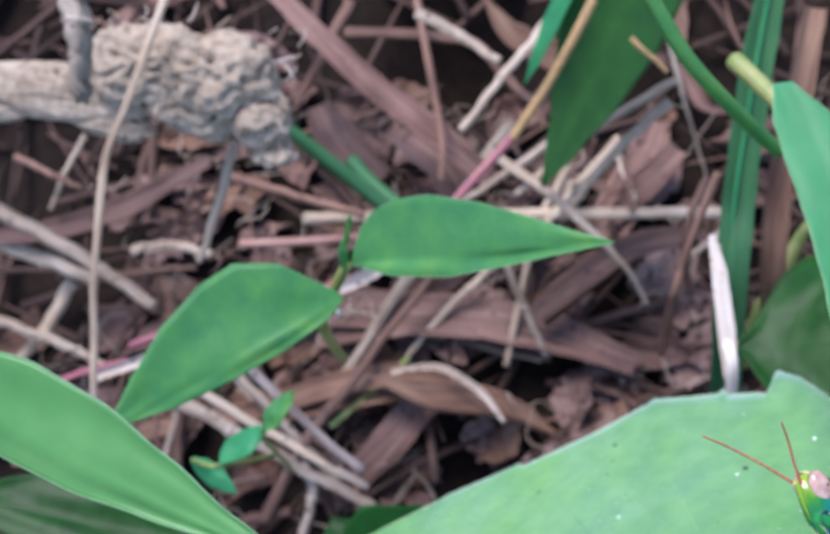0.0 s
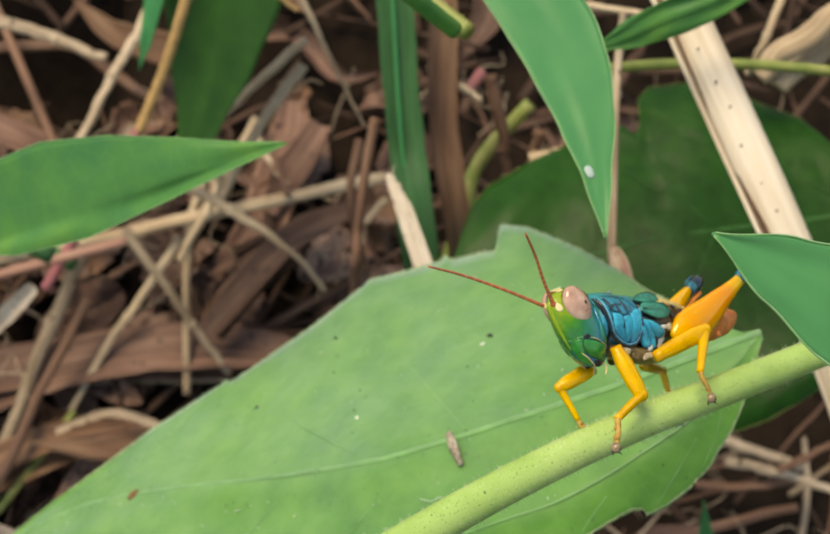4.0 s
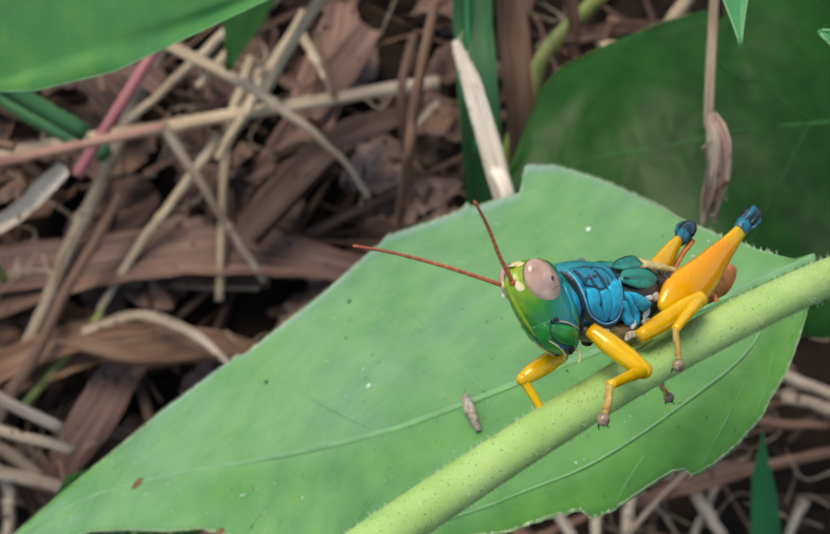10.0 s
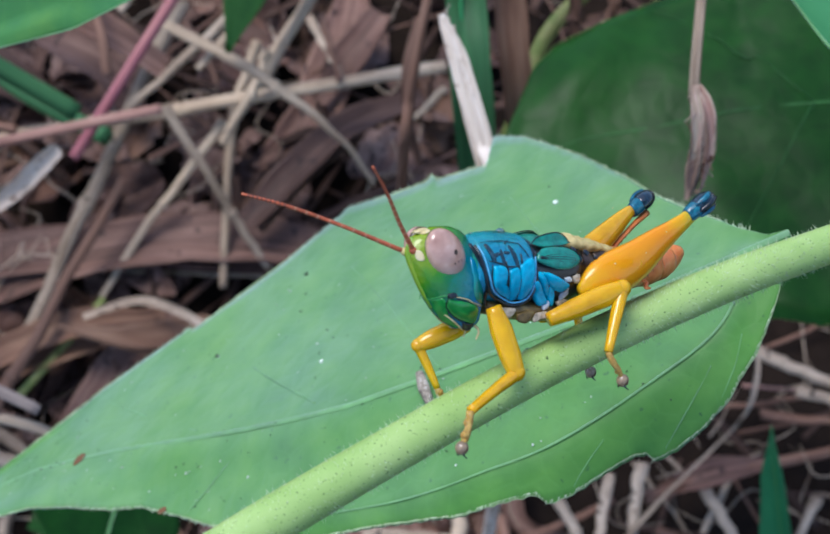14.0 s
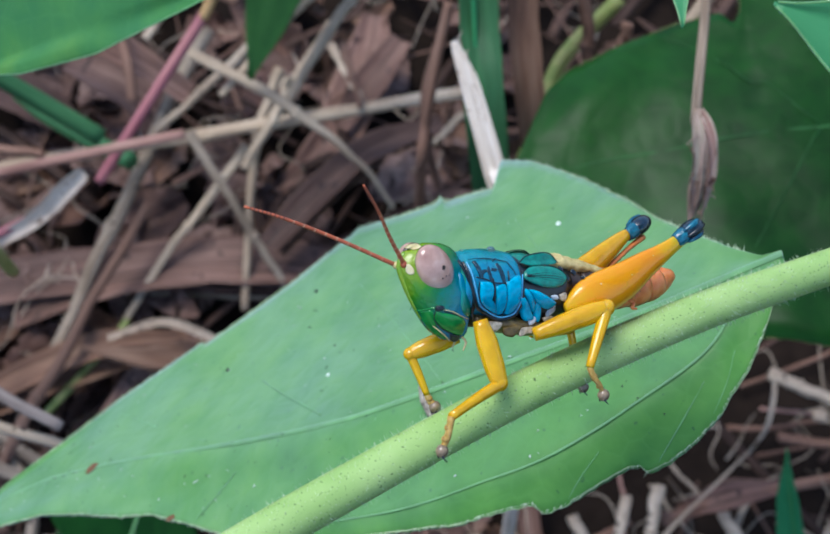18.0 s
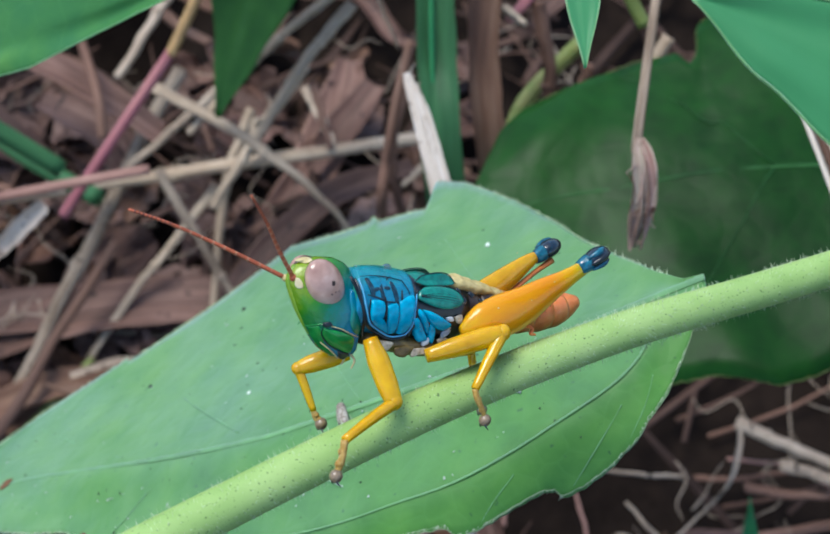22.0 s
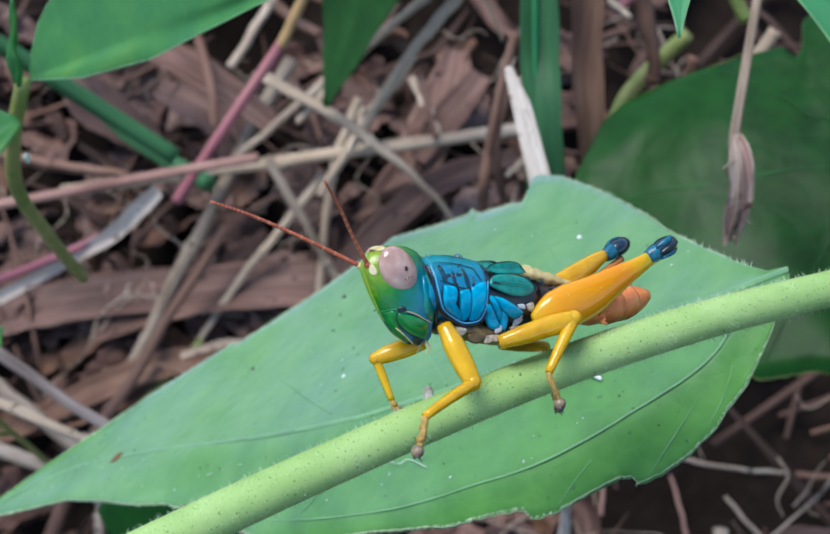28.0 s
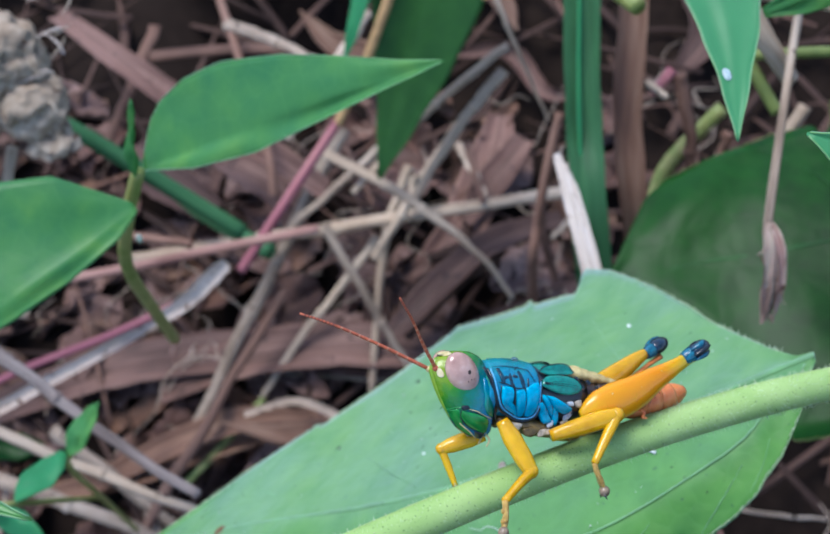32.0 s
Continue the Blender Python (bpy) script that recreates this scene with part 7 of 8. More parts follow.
def leg(name, pts, radii, foot_pts, foot_r, sign, label):
    """Thigh and shin from three joints, and the foot; the thigh turns about the hip, the shin about the knee."""
    a, b, c = (Vector(p) for p in pts)
    thigh = limb(name + "_femur", [a, a.lerp(b, 0.35), a.lerp(b, 0.75), b], radii[0], skin_yellow, 0.9, (0, 1, 0), 14, label, n=12, origin=a)
    lump("joint", b - a, (radii[0][-1] * 1.02,) * 3, skin_yellow, None, "", thigh, 12, 8)
    shin = limb(name + "_tibia", [b, b.lerp(c, 0.5) + Vector((0, 0, 1.5 * PXM)), c], radii[1], skin_yellow, 1.0, (0, 1, 0), 12, "yellow shin", n=10, origin=b)
    limb("tarsus", [Vector(p) - b for p in foot_pts], foot_r, skin_foot, seg=8, label="tan jointed foot", parent=shin, n=10)
    for k in range(1, 3):
        lump("tarsus_joint", (Vector(foot_pts[0]).lerp(Vector(foot_pts[-1]), k / 3)) - b, (foot_r[0] * 1.05,) * 3, skin_foot, None, "", shin, 10, 6)
    end = Vector(foot_pts[-1]) - b
    lump("foot_pad", end, (12, 11, 12), foot_grey, None, "grey brown foot pad", shin, 12, 8)
    for k in (-1, 1):
        limb("claw", [end, end + Vector((3, k * 8, -9)) * PXM, end + Vector((-2, k * 12, -16)) * PXM], [2.6, 2.0, 0.6], skin_black, seg=6, parent=shin, n=5)
    for k in range(7):
        q = Vector((0, 0, 0)).lerp(c - b, 0.3 + 0.1 * k)
        limb("spine", [q, q + Vector((4, sign * 2, -12)) * PXM], [1.3, 0.3], skin_black, seg=4, parent=shin, n=2)
    return thigh, shin


front_hip, front_knee = (0.0048, 0.0012, -0.0006), (0.0039, 0.0022, -0.0044)
front_thigh, front_shin = leg("front", [(0.0048, 0.0012, -0.0006), (0.0039, 0.0022, -0.0044), (0.0081, 0.0032, -0.0059)], [[14, 21, 20, 16], [12, 10, 8]], [(0.0081, 0.0032, -0.0059), (0.0083, 0.0033, -0.0067), (0.0084, 0.0032, -0.0072), (0.0087, 0.0032, -0.0079)], [7, 6, 7, 5], 1, "yellow front thigh")
leg("front", [(0.0048, -0.0013, -0.0018), (0.0076, -0.0024, -0.0030), (0.0065, -0.0020, -0.0056)], [[16, 19, 17, 12], [9, 8, 6]], [(0.0065, -0.0020, -0.0056), (0.0063, -0.0020, -0.0061), (0.0060, -0.0018, -0.0064)], [6, 5, 4], -1, "yellow front thigh")
mid_knee = (-0.0035, 0.0033, 0.0001)
mid_thigh, mid_shin = leg("middle", [(0.0010, 0.0017, -0.0016), mid_knee, (-0.0015, 0.0040, -0.0034)], [[13, 19, 21, 16], [13, 11, 8]], [(-0.0015, 0.0040, -0.0034), (-0.0017, 0.0041, -0.0040), (-0.0022, 0.0041, -0.0046), (-0.0026, 0.0040, -0.0053)], [6, 6, 5, 3], 1, "yellow middle thigh")
leg("middle", [(-0.0012, -0.0014, -0.0019), (-0.0062, -0.0036, -0.0022), (-0.0072, -0.0040, -0.0050)], [[12, 14, 13, 11], [9, 8, 6]], [(-0.0072, -0.0040, -0.0050), (-0.0075, -0.0041, -0.0058), (-0.0079, -0.0040, -0.0065)], [5, 5, 4], -1, "yellow middle thigh")
lump("back_bump", (0.0033, -0.0000, 0.0036), (9, 9, 8), droplet, None, "small clear droplet on the back")


# ---- what moves ----
def motions():
    body = [
        (0.0, pose(0.02272, -0.06045, 0.19874, 73.43, -31.22, -163.58)),
        (0.5, pose(0.02160, -0.05926, 0.19976, 73.43, -31.22, -163.58)),
        (1.0, pose(0.02147, -0.05734, 0.19883, 70.05, -34.36, -162.63)),
        (2.0, pose(0.02317, -0.05417, 0.19787, 65.27, -32.49, -162.94)),
        (3.0, pose(0.02083, -0.05292, 0.19638, 63.08, -31.68, -161.69)),
        (4.0, pose(0.01953, -0.05324, 0.19822, 60.65, -31.50, -160.42)),
        (6.5, pose(0.01704, -0.05811, 0.19837, 59.01, -30.64, -155.63)),
        (7.0, pose(0.01619, -0.05834, 0.19778, 67.02, -27.33, -159.77)),
        (7.5, pose(0.01587, -0.05969, 0.19797, 57.81, -31.71, -153.16)),
        (8.0, pose(0.01568, -0.05996, 0.19925, 58.57, -30.94, -154.42)),
        (8.5, pose(0.01581, -0.05990, 0.19912, 58.11, -31.26, -154.46)),
        (9.0, pose(0.00905, -0.06331, 0.19568, 58.57, -29.23, -153.31)),
        (9.5, pose(0.00911, -0.06287, 0.19526, 57.42, -29.12, -153.16)),
        (10.0, pose(0.00823, -0.06226, 0.19312, 56.50, -28.86, -153.66)),
        (10.5, pose(0.00783, -0.06071, 0.19162, 60.54, -27.85, -155.01)),
        (11.0, pose(0.00748, -0.06110, 0.19136, 53.70, -28.32, -154.95)),
        (11.5, pose(0.00748, -0.06244, 0.19411, 51.07, -28.99, -155.61)),
        (12.0, pose(0.00775, -0.06244, 0.19311, 50.72, -29.03, -155.50)),
        (12.5, pose(0.00881, -0.06286, 0.19310, 49.16, -27.99, -155.20)),
        (13.0, pose(0.00891, -0.06192, 0.19208, 48.95, -27.60, -156.31)),
        (13.5, pose(0.00823, -0.06171, 0.19228, 49.30, -27.71, -157.49)),
        (14.0, pose(0.00768, -0.06212, 0.19138, 47.18, -27.20, -157.32)),
        (14.5, pose(0.00778, -0.06191, 0.19056, 47.16, -26.62, -158.15)),
        (16.5, pose(0.00790, -0.06155, 0.19000, 47.16, -27.28, -158.10)),
        (17.0, pose(0.00777, -0.06238, 0.19054, 46.52, -26.79, -158.75)),
        (17.5, pose(0.00788, -0.06212, 0.19124, 47.45, -26.32, -160.05)),
        (18.0, pose(0.00774, -0.06201, 0.19063, 47.11, -26.18, -160.15)),
        (18.5, pose(0.00757, -0.06187, 0.19047, 46.75, -26.33, -159.92)),
        (19.0, pose(0.00787, -0.06227, 0.19047, 45.44, -26.87, -159.60)),
        (19.5, pose(0.00784, -0.06241, 0.19008, 45.19, -26.26, -159.89)),
        (20.0, pose(0.00801, -0.06294, 0.19078, 44.66, -26.61, -159.36)),
        (20.5, pose(0.00807, -0.06315, 0.19086, 44.32, -26.83, -159.44)),
        (21.0, pose(0.00767, -0.06320, 0.19029, 44.11, -26.90, -159.61)),
        (21.5, pose(0.00758, -0.06275, 0.19005, 43.02, -27.18, -159.78)),
        (22.0, pose(0.00779, -0.06300, 0.19010, 42.98, -27.24, -159.76)),
        (22.5, pose(0.00772, -0.06342, 0.19029, 41.51, -27.65, -159.35)),
        (23.0, pose(0.00774, -0.06396, 0.19079, 41.77, -27.73, -159.47)),
        (23.5, pose(0.00809, -0.06442, 0.19106, 41.73, -28.17, -159.15)),
        (24.0, pose(0.00795, -0.06462, 0.19114, 42.99, -28.10, -159.66)),
        (24.5, pose(0.00789, -0.06450, 0.19133, 43.03, -28.43, -159.67)),
        (25.0, pose(0.00789, -0.06444, 0.19166, 44.57, -28.26, -160.01)),
        (25.5, pose(0.00759, -0.06493, 0.19176, 45.10, -28.26, -160.09)),
        (27.5, pose(0.00697, -0.06407, 0.19156, 49.06, -27.75, -159.46)),
        (28.0, pose(0.00702, -0.06372, 0.19131, 49.32, -27.92, -159.49)),
        (28.5, pose(0.00687, -0.06396, 0.19130, 49.25, -27.46, -159.24)),
        (29.0, pose(0.00690, -0.06405, 0.19171, 48.97, -28.30, -159.69)),
        (29.5, pose(0.00670, -0.06435, 0.19163, 49.54, -27.74, -159.77)),
        (30.0, pose(0.00645, -0.06414, 0.19204, 49.89, -28.11, -160.08)),
        (30.5, pose(0.00583, -0.06424, 0.19204, 49.96, -27.52, -160.68)),
        (31.0, pose(0.00599, -0.06505, 0.19264, 49.56, -27.46, -160.44)),
        (31.5, pose(0.00662, -0.06453, 0.19404, 50.13, -28.11, -160.81)),
        (32.0, pose(0.00574, -0.06552, 0.19519, 49.54, -28.57, -160.94)),
    ]
    walk(hop, body)
    k = Vector(mid_knee)
    walk(mid_shin, [(t, pose(k.x, k.y, k.z, 0, a, 0)) for t, a in ((0.0, -6), (8.5, -6), (8.9, -38), (10.3, -38), (10.8, 2), (21.0, 4), (21.25, 14), (21.5, 0), (22.0, -4), (32.0, -4))])
    walk(front_thigh, [(0.0, pose(0.00482, 0.00122, -0.00057)), (8.5, pose(0.00482, 0.00122, -0.00057)), (8.9, pose(0.00482, 0.00122, -0.00057, 22.3, 10.9, -0.5)), (10.3, pose(0.00482, 0.00122, -0.00057, 22.3, 10.9, -0.5)), (10.8, pose(0.00482, 0.00122, -0.00057)), (21.0, pose(0.00482, 0.00122, -0.00057)), (22.0, pose(0.00482, 0.00122, -0.00057, 10.4, 2.2, -1.8)), (25.0, pose(0.00482, 0.00122, -0.00057, 11.7, 4.5, -1.3)), (28.0, pose(0.00482, 0.00122, -0.00057, 12.9, 5.0, -1.3)), (29.5, pose(0.00482, 0.00122, -0.00057, 10.6, 8.3, 0.3)), (31.0, pose(0.00482, 0.00122, -0.00057, 10.4, 11.7, 1.7)), (32.0, pose(0.00482, 0.00122, -0.00057, 9.4, 11.1, 1.6))])
    walk(front_shin, [(0.0, pose(0.00388, 0.00223, -0.00443)), (8.5, pose(0.00388, 0.00223, -0.00443)), (8.9, pose(0.00332, 0.00363, -0.00353, 3.6, -15.3, -0.6)), (10.3, pose(0.00332, 0.00363, -0.00353, 3.6, -15.3, -0.6)), (10.8, pose(0.00388, 0.00223, -0.00443)), (21.0, pose(0.00388, 0.00223, -0.00443)), (22.0, pose(0.00380, 0.00294, -0.00415, 2.3, 4.0, 4.2)), (25.0, pose(0.00364, 0.00302, -0.00406, 2.4, 4.8, 4.5)), (28.0, pose(0.00362, 0.00310, -0.00401, 1.7, 4.3, 3.5)), (29.5, pose(0.00336, 0.00291, -0.00401, 7.1, 2.3, 10.5)), (31.0, pose(0.00312, 0.00286, -0.00392, 8.5, 3.0, 12.6)), (32.0, pose(0.00315, 0.00280, -0.00396, 11.9, 3.8, 17.6))])
    nudges = [
        (0.0, pose(0.00347, -0.01038, 0.00541, -2.91, 1.16, -0.50)),
        (0.5, pose(0.00217, -0.01024, 0.00651, -3.33, 0.64, 0.58)),
        (1.0, pose(0.00425, 0.00195, 0.01390, 1.36, 0.29, -3.87)),
        (1.5, pose(-0.00272, 0.00784, 0.00853, 0.81, 3.03, -2.03)),
        (2.0, pose(-0.00358, 0.00771, 0.00870, 0.90, 3.65, -2.66)),
        (2.5, pose(-0.00178, 0.01144, 0.00612, 1.76, 3.65, -3.55)),
        (3.0, pose(-0.00201, 0.01319, 0.00712, 1.93, 3.85, -3.62)),
        (3.5, pose(-0.00260, 0.01307, 0.00636, 1.89, 4.38, -4.23)),
        (4.0, pose(-0.00163, 0.01397, 0.00647, 1.81, 4.00, -3.49)),
        (4.5, pose(0.00307, 0.00821, 0.00747, 0.88, 1.78, -5.02)),
        (6.5, pose(0.00717, 0.00394, 0.00764, 0.30, -0.54, -2.85)),
        (7.5, pose(0.00840, -0.00409, 0.00819, -1.49, -1.42, -1.83)),
        (8.0, pose(0.00493, 0.00347, 0.00589, 0.27, -0.40, -1.32)),
        (8.5, pose(0.00467, 0.00197, 0.00567, -0.15, -0.42, -1.17)),
        (9.0, pose(0.00754, -0.00628, -0.00088, -2.28, -2.64, -0.73)),
        (9.5, pose(0.00497, -0.00605, -0.00184, -2.39, -1.74, -0.44)),
        (10.0, pose(0.00619, 0.00079, -0.00140, 0.04, -2.10, -0.24)),
        (10.5, pose(0.01131, -0.00697, -0.00263, -2.81, -3.80, -1.58)),
        (11.0, pose(0.01107, -0.00552, -0.00235, -2.31, -3.64, -1.89)),
        (11.5, pose(0.00416, -0.00744, -0.00262, -2.99, -1.41, -0.96)),
        (12.0, pose(0.00367, -0.00299, -0.00176, -1.44, -1.41, -0.16)),
        (12.5, pose(0.00312, -0.00621, -0.00130, -2.37, -1.07, -0.97)),
        (13.0, pose(0.00012, 0.00015, 0.00002, 0.06, -0.04, 0.00)),
        (13.5, pose(0.00421, -0.00470, -0.00126, -1.87, -1.53, -0.64)),
        (14.0, pose(-0.00105, 0.00216, -0.00080, 0.55, 0.30, 0.39)),
        (14.5, pose(0.00335, 0.00050, -0.00089, -0.13, -1.15, -0.77)),
        (16.5, pose(0.00011, 0.00185, -0.00045, 0.53, -0.02, -0.10)),
        (17.0, pose(-0.00225, 0.00271, -0.00016, 0.85, 0.84, -0.02)),
        (17.5, pose(-0.00351, -0.00086, -0.00058, -0.35, 1.30, -0.02)),
        (18.0, pose(-0.00269, 0.00087, -0.00053, 0.20, 1.01, -0.09)),
        (18.5, pose(0.00028, 0.00221, -0.00009, 0.71, -0.07, -0.12)),
        (19.0, pose(-0.00264, 0.00202, -0.00011, 0.64, 0.96, 0.05)),
        (19.5, pose(-0.00336, 0.00305, 0.00050, 1.07, 1.25, -0.04)),
        (20.0, pose(-0.00461, 0.00147, 0.00062, 0.59, 1.71, -0.04)),
        (20.5, pose(-0.00542, 0.00201, 0.00021, 0.68, 2.02, -0.01)),
        (21.0, pose(-0.00492, 0.00350, 0.00035, 1.17, 1.84, -0.06)),
        (21.5, pose(-0.00423, 0.00318, 0.00044, 1.07, 1.55, -0.15)),
        (22.0, pose(-0.00615, 0.00325, 0.00078, 1.14, 2.18, 0.08)),
        (22.5, pose(-0.00593, 0.00358, 0.00075, 1.24, 2.16, -0.06)),
        (23.0, pose(-0.00659, 0.00381, 0.00074, 1.30, 2.42, -0.13)),
        (23.5, pose(-0.00710, 0.00257, 0.00191, 1.15, 2.61, -0.10)),
        (24.0, pose(-0.00691, 0.00268, 0.00215, 1.23, 2.59, -0.23)),
        (24.5, pose(-0.00632, 0.00293, 0.00226, 1.33, 2.39, -0.27)),
        (25.0, pose(-0.00655, 0.00213, 0.00229, 1.09, 2.44, -0.15)),
        (25.5, pose(-0.00524, 0.00235, 0.00247, 1.20, 2.03, -0.39)),
        (27.5, pose(-0.00418, -0.00032, 0.00113, 0.06, 1.63, -0.78)),
        (28.0, pose(-0.00307, 0.00085, 0.00084, 0.38, 1.19, -0.65)),
        (28.5, pose(-0.00359, -0.00047, 0.00091, -0.03, 1.42, -0.83)),
        (29.0, pose(-0.00521, -0.00357, 0.00104, -1.01, 2.11, -1.13)),
        (29.5, pose(-0.00539, -0.00125, 0.00104, -0.27, 2.07, -0.75)),
        (30.0, pose(-0.00462, -0.00067, -0.00041, -0.36, 1.67, -0.34)),
        (30.5, pose(-0.00267, 0.00097, -0.00068, 0.12, 0.97, -0.47)),
        (31.0, pose(-0.00390, 0.00086, -0.00011, 0.20, 1.42, -0.33)),
        (31.5, pose(-0.00512, -0.00577, 0.00005, -1.90, 1.92, -0.40)),
        (32.0, pose(-0.00369, -0.00196, -0.00166, -0.97, 1.27, -0.07)),
    ]
    rest = main_leaf.matrix_basis.copy()
    walk(main_leaf, [(t, m @ rest) for t, m in nudges])
    # the crumb falls from the tail onto the leaf
    walk(crumb, [(t, Matrix.Translation(m @ Vector((-0.0060, -0.0016, 0.0002)))) for t, m in body if t <= 21.0] + [(t, Matrix.Translation(m @ rest @ crumb_at)) for t, m in nudges if t >= 21.5])
    stem_nudges = [
        (0.0, pose(0.00226, -0.00118, 0.01377, 1.61, -1.97, 4.50)),
        (0.5, pose(0.00264, -0.00145, 0.01408, 1.62, -1.95, 4.38)),
        (1.0, pose(-0.00041, -0.00377, 0.01197, 0.17, -0.10, 1.09)),
        (2.0, pose(0.00301, -0.00454, 0.00965, -1.28, 0.70, -6.02)),
        (3.0, pose(-0.00500, -0.00391, 0.00842, -1.19, 1.55, -2.09)),
        (4.0, pose(-0.00748, -0.00528, 0.00969, -1.87, 2.44, -2.93)),
        (4.5, pose(-0.00452, -0.00454, 0.00894, -0.90, 1.45, -0.50)),
        (7.0, pose(-0.00202, -0.00637, 0.00897, -0.61, -0.45, 2.04)),
        (8.0, pose(-0.00384, -0.00461, 0.01073, -0.17, 0.58, 1.20)),
        (9.0, pose(-0.00208, -0.00693, 0.00484, -1.53, 0.39, 1.21)),
        (10.0, pose(-0.00141, -0.00046, 0.00364, 0.04, 0.11, 0.83)),
        (11.0, pose(-0.00219, 0.00169, 0.00292, 0.15, 1.01, -0.72)),
        (12.0, pose(-0.00040, -0.00115, 0.00285, -0.30, 0.96, -0.71)),
        (13.0, pose(-0.00012, 0.00073, 0.00146, 0.24, -0.23, 0.85)),
        (14.0, pose(-0.00048, 0.00085, 0.00107, 0.24, 0.20, -0.16)),
        (17.0, pose(-0.00032, -0.00014, 0.00009, 0.11, 0.18, -0.26)),
        (19.0, pose(-0.00016, -0.00001, -0.00004, 0.02, 0.17, -0.35)),
        (21.0, pose(-0.00028, -0.00356, -0.00117, -0.67, 0.25, -0.10)),
        (22.0, pose(-0.00049, -0.00470, -0.00124, -1.04, 0.41, -0.16)),
        (23.0, pose(-0.00149, -0.00597, -0.00145, -1.38, 0.99, -0.83)),
        (25.0, pose(-0.00214, -0.00495, 0.00003, -1.09, 1.27, -1.31)),
        (27.5, pose(-0.00150, -0.00343, 0.00017, -0.72, 0.90, -0.74)),
        (29.0, pose(-0.00254, -0.00295, 0.00002, -0.66, 1.38, -1.18)),
        (30.0, pose(-0.00310, -0.00271, 0.00141, -0.66, 1.66, -1.31)),
        (31.0, pose(-0.00334, -0.00307, 0.00233, -0.63, 1.73, -1.11)),
        (32.0, pose(-0.00632, -0.00313, 0.00382, -0.92, 3.31, -2.95)),
    ]
    walk(green_stem, stem_nudges)
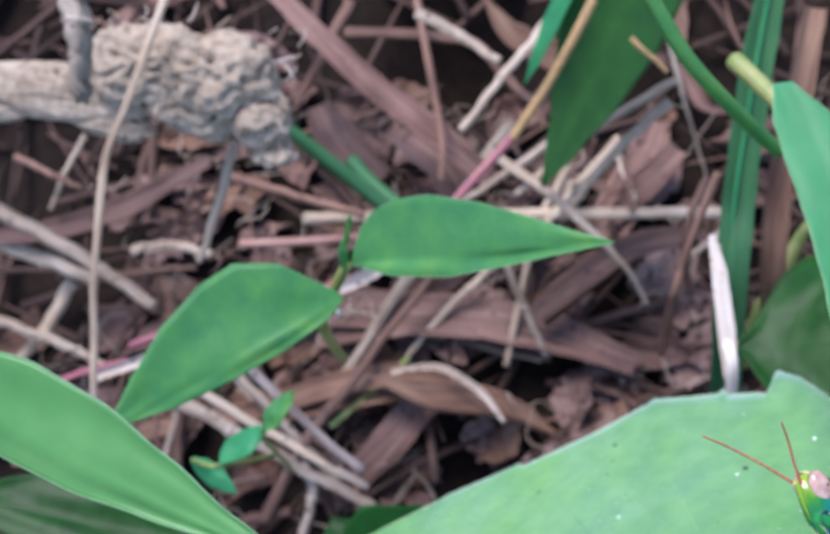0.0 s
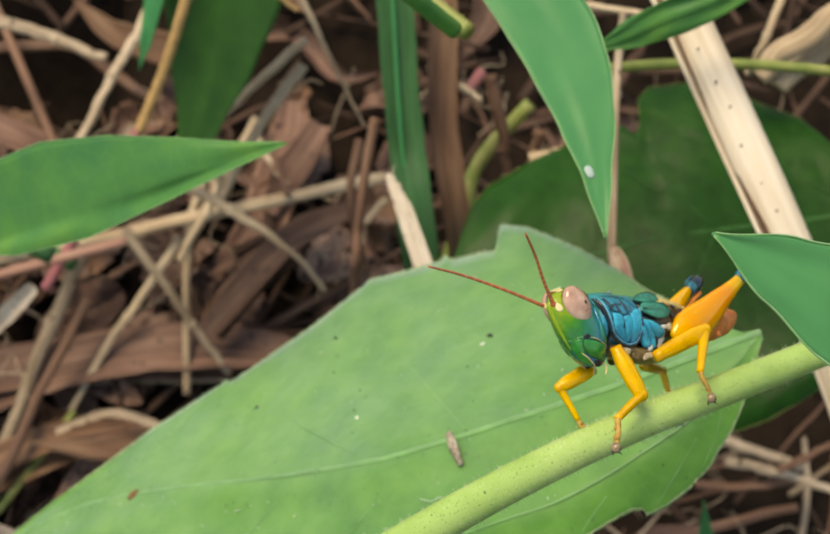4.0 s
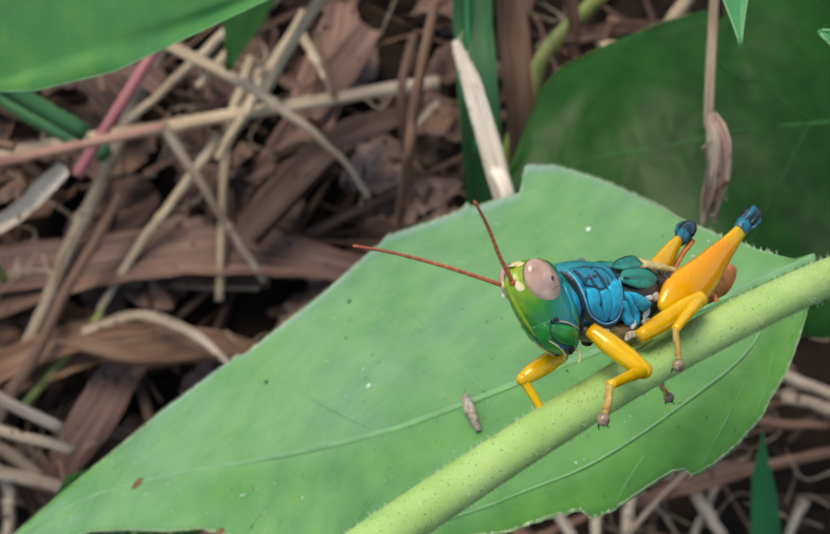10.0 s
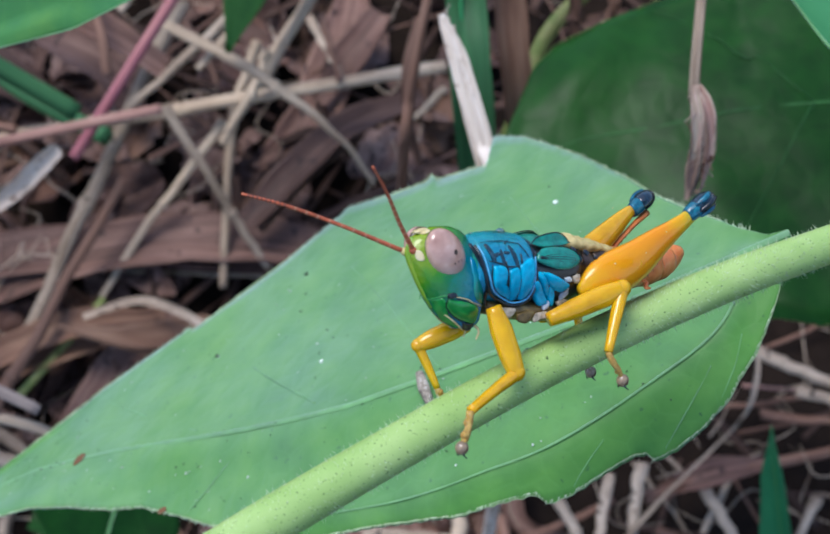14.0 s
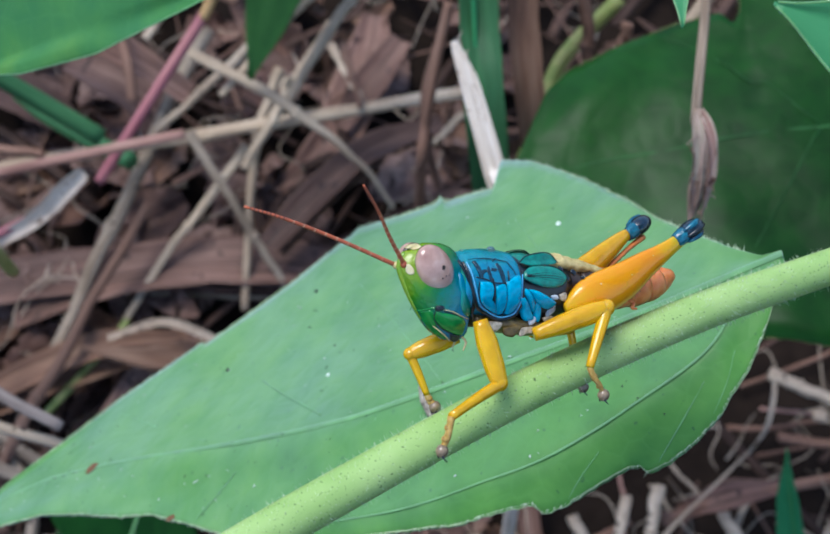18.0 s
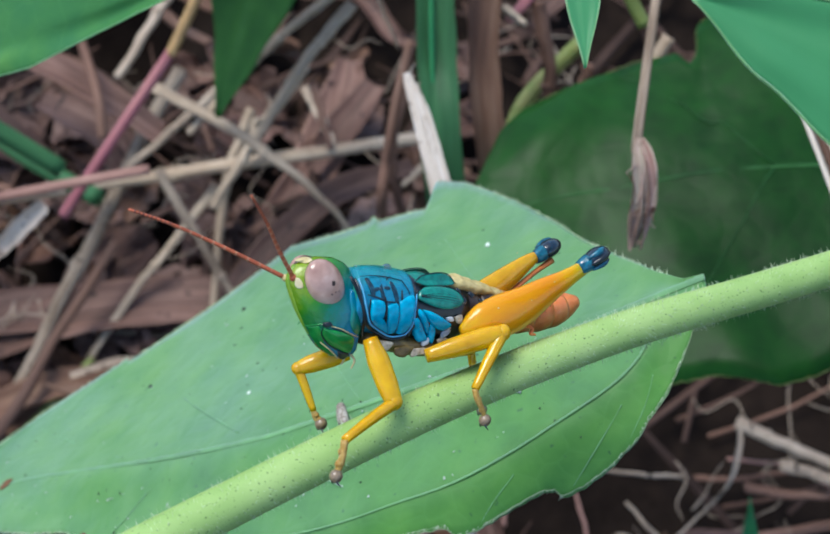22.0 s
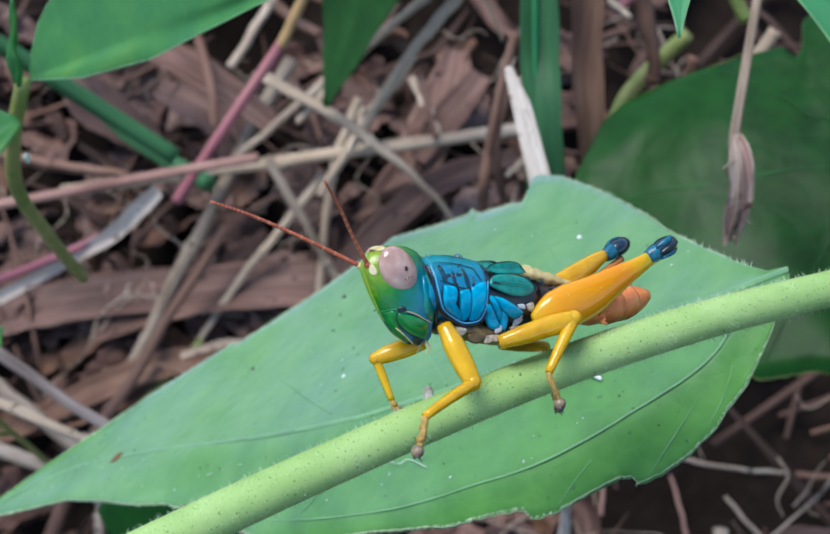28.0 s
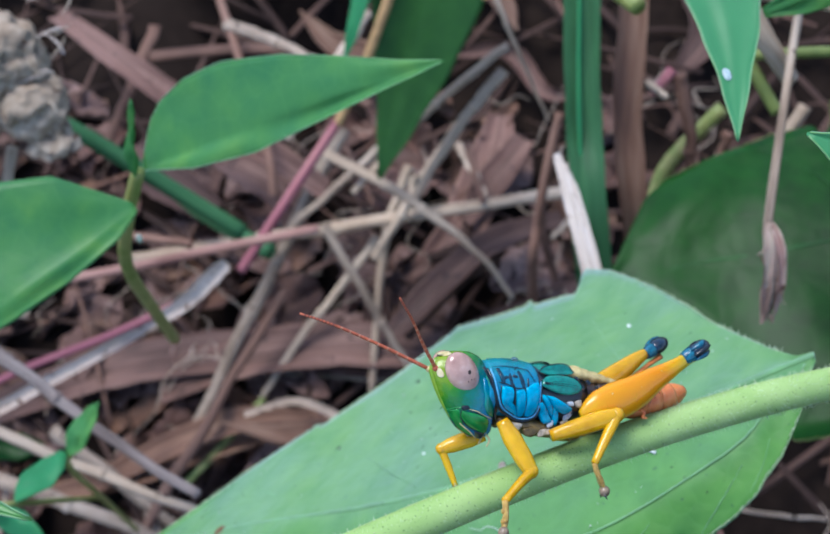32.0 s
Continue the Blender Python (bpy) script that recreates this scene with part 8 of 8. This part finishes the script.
    for ob, sway in ((hanging_leaf, [
        (0.0, pose(-0.00011, -0.00198, -0.00119)),
        (0.5, pose(0.00151, -0.00097, -0.00088)),
        (1.0, pose(-0.00060, 0.00016, 0.00018)),
        (1.5, pose(-0.00456, -0.00001, 0.00025)),
        (2.0, pose(0.00044, 0.00116, 0.00077)),
        (3.0, pose(0.00271, 0.00037, 0.00049)),
        (3.5, pose(0.00123, 0.00079, 0.00067)),
        (4.0, pose(0.00040, 0.00092, 0.00065)),
        (4.5, pose(0.00172, -0.00065, -0.00024)),
        (6.5, pose(-0.00042, -0.00015, -0.00014)),
        (7.0, pose(-0.00065, -0.00049, -0.00040)),
        (8.0, pose(-0.00144, -0.00144, -0.00116)),
        (8.5, pose(-0.00093, -0.00163, -0.00121)),
        (9.0, pose(-0.00162, 0.00025, -0.00001)),
        (10.0, pose(0.00085, 0.00156, 0.00102)),
        (19.0, pose(0.00018, 0.00132, 0.00090)),
        (19.5, pose(-0.00080, 0.00045, 0.00032)),
        (20.0, pose(-0.00115, 0.00032, 0.00023)),
        (20.5, pose(-0.00089, 0.00041, 0.00030)),
        (21.0, pose(-0.00064, 0.00019, 0.00015)),
        (21.5, pose(-0.00077, 0.00027, 0.00021)),
        (22.0, pose(-0.00053, -0.00038, -0.00027)),
        (22.5, pose(-0.00103, 0.00043, 0.00034)),
        (23.0, pose(-0.00130, 0.00023, 0.00021)),
        (23.5, pose(-0.00169, 0.00037, 0.00030)),
        (24.0, pose(-0.00165, 0.00043, 0.00038)),
        (24.5, pose(-0.00160, 0.00069, 0.00057)),
        (25.0, pose(-0.00158, 0.00079, 0.00065)),
        (25.5, pose(-0.00130, 0.00055, 0.00049)),
        (28.0, pose(-0.00029, 0.00148, 0.00108)),
        (29.5, pose(0.00358, 0.00109, 0.00040)),
        (30.0, pose(0.00249, 0.00144, 0.00069)),
        (30.5, pose(0.00077, 0.00130, 0.00080)),
        (31.0, pose(0.00208, 0.00169, 0.00089)),
        (31.5, pose(0.00503, 0.00358, 0.00180)),
        (32.0, pose(0.00163, 0.00321, 0.00217)),
    ]), (corner_leaf, [
        (0.0, pose(-0.01553, 0.00816, 0.00450, 0.22, 6.96, -9.76)),
        (2.0, pose(-0.00696, 0.00514, 0.00269, 0.28, 4.64, -6.50)),
        (3.0, pose(0.00000, -0.00000, 0.00000, 0.00, -0.00, 0.00)),
        (4.0, pose(0.01350, -0.00417, -0.00185, -1.08, -5.70, 8.20)),
        (4.4, pose(0.01379, -0.00420, -0.00191, -1.21, -6.15, 8.86)),
        (7.0, pose(0.02034, -0.00803, -0.00403, -2.13, -9.03, 13.22)),
        (7.5, pose(0.02040, -0.00936, -0.00495, -2.13, -9.03, 13.22)),
        (8.0, pose(0.02055, -0.00879, -0.00458, -2.13, -9.03, 13.22)),
        (8.5, pose(0.02067, -0.00831, -0.00421, -2.13, -9.03, 13.22)),
        (9.0, pose(0.01922, -0.00736, -0.00369, -2.13, -9.03, 13.22)),
        (9.5, pose(0.02030, -0.00654, -0.00294, -2.13, -9.03, 13.22)),
        (10.0, pose(0.01741, -0.00759, -0.00365, -2.13, -9.03, 13.22)),
        (23.0, pose(0.02231, -0.00826, -0.00399, -2.13, -9.03, 13.22)),
        (32.0, pose(0.02304, -0.00657, -0.00275, -2.13, -9.03, 13.22)),
    ]), (young_plant, [
        (0.0, pose(-0.00175, -0.00482, -0.00252)),
        (0.5, pose(-0.00071, -0.00194, -0.00096)),
        (1.0, pose(-0.00239, -0.00139, -0.00046)),
        (1.2, pose(-0.00141, 0.00295, 0.00196)),
        (2.0, pose(-0.00128, -0.00195, -0.00129)),
        (3.0, pose(-0.00184, -0.00181, -0.00144)),
        (3.5, pose(-0.00183, -0.00180, -0.00144)),
        (4.0, pose(-0.00180, -0.00182, -0.00137)),
        (4.4, pose(-0.00315, -0.00150, -0.00126)),
        (4.5, pose(-0.00069, -0.00228, -0.00151)),
        (7.0, pose(-0.00407, -0.00296, -0.00243)),
        (9.0, pose(-0.00360, -0.00270, -0.00217)),
        (31.0, pose(-0.00087, -0.00134, -0.00084)),
        (31.5, pose(-0.00009, 0.00033, 0.00025)),
        (32.0, pose(-0.00002, 0.00001, 0.00001)),
    ])):
        still = ob.matrix_basis.copy()
        walk(ob, [(t, m @ still) for t, m in sway])


motions()
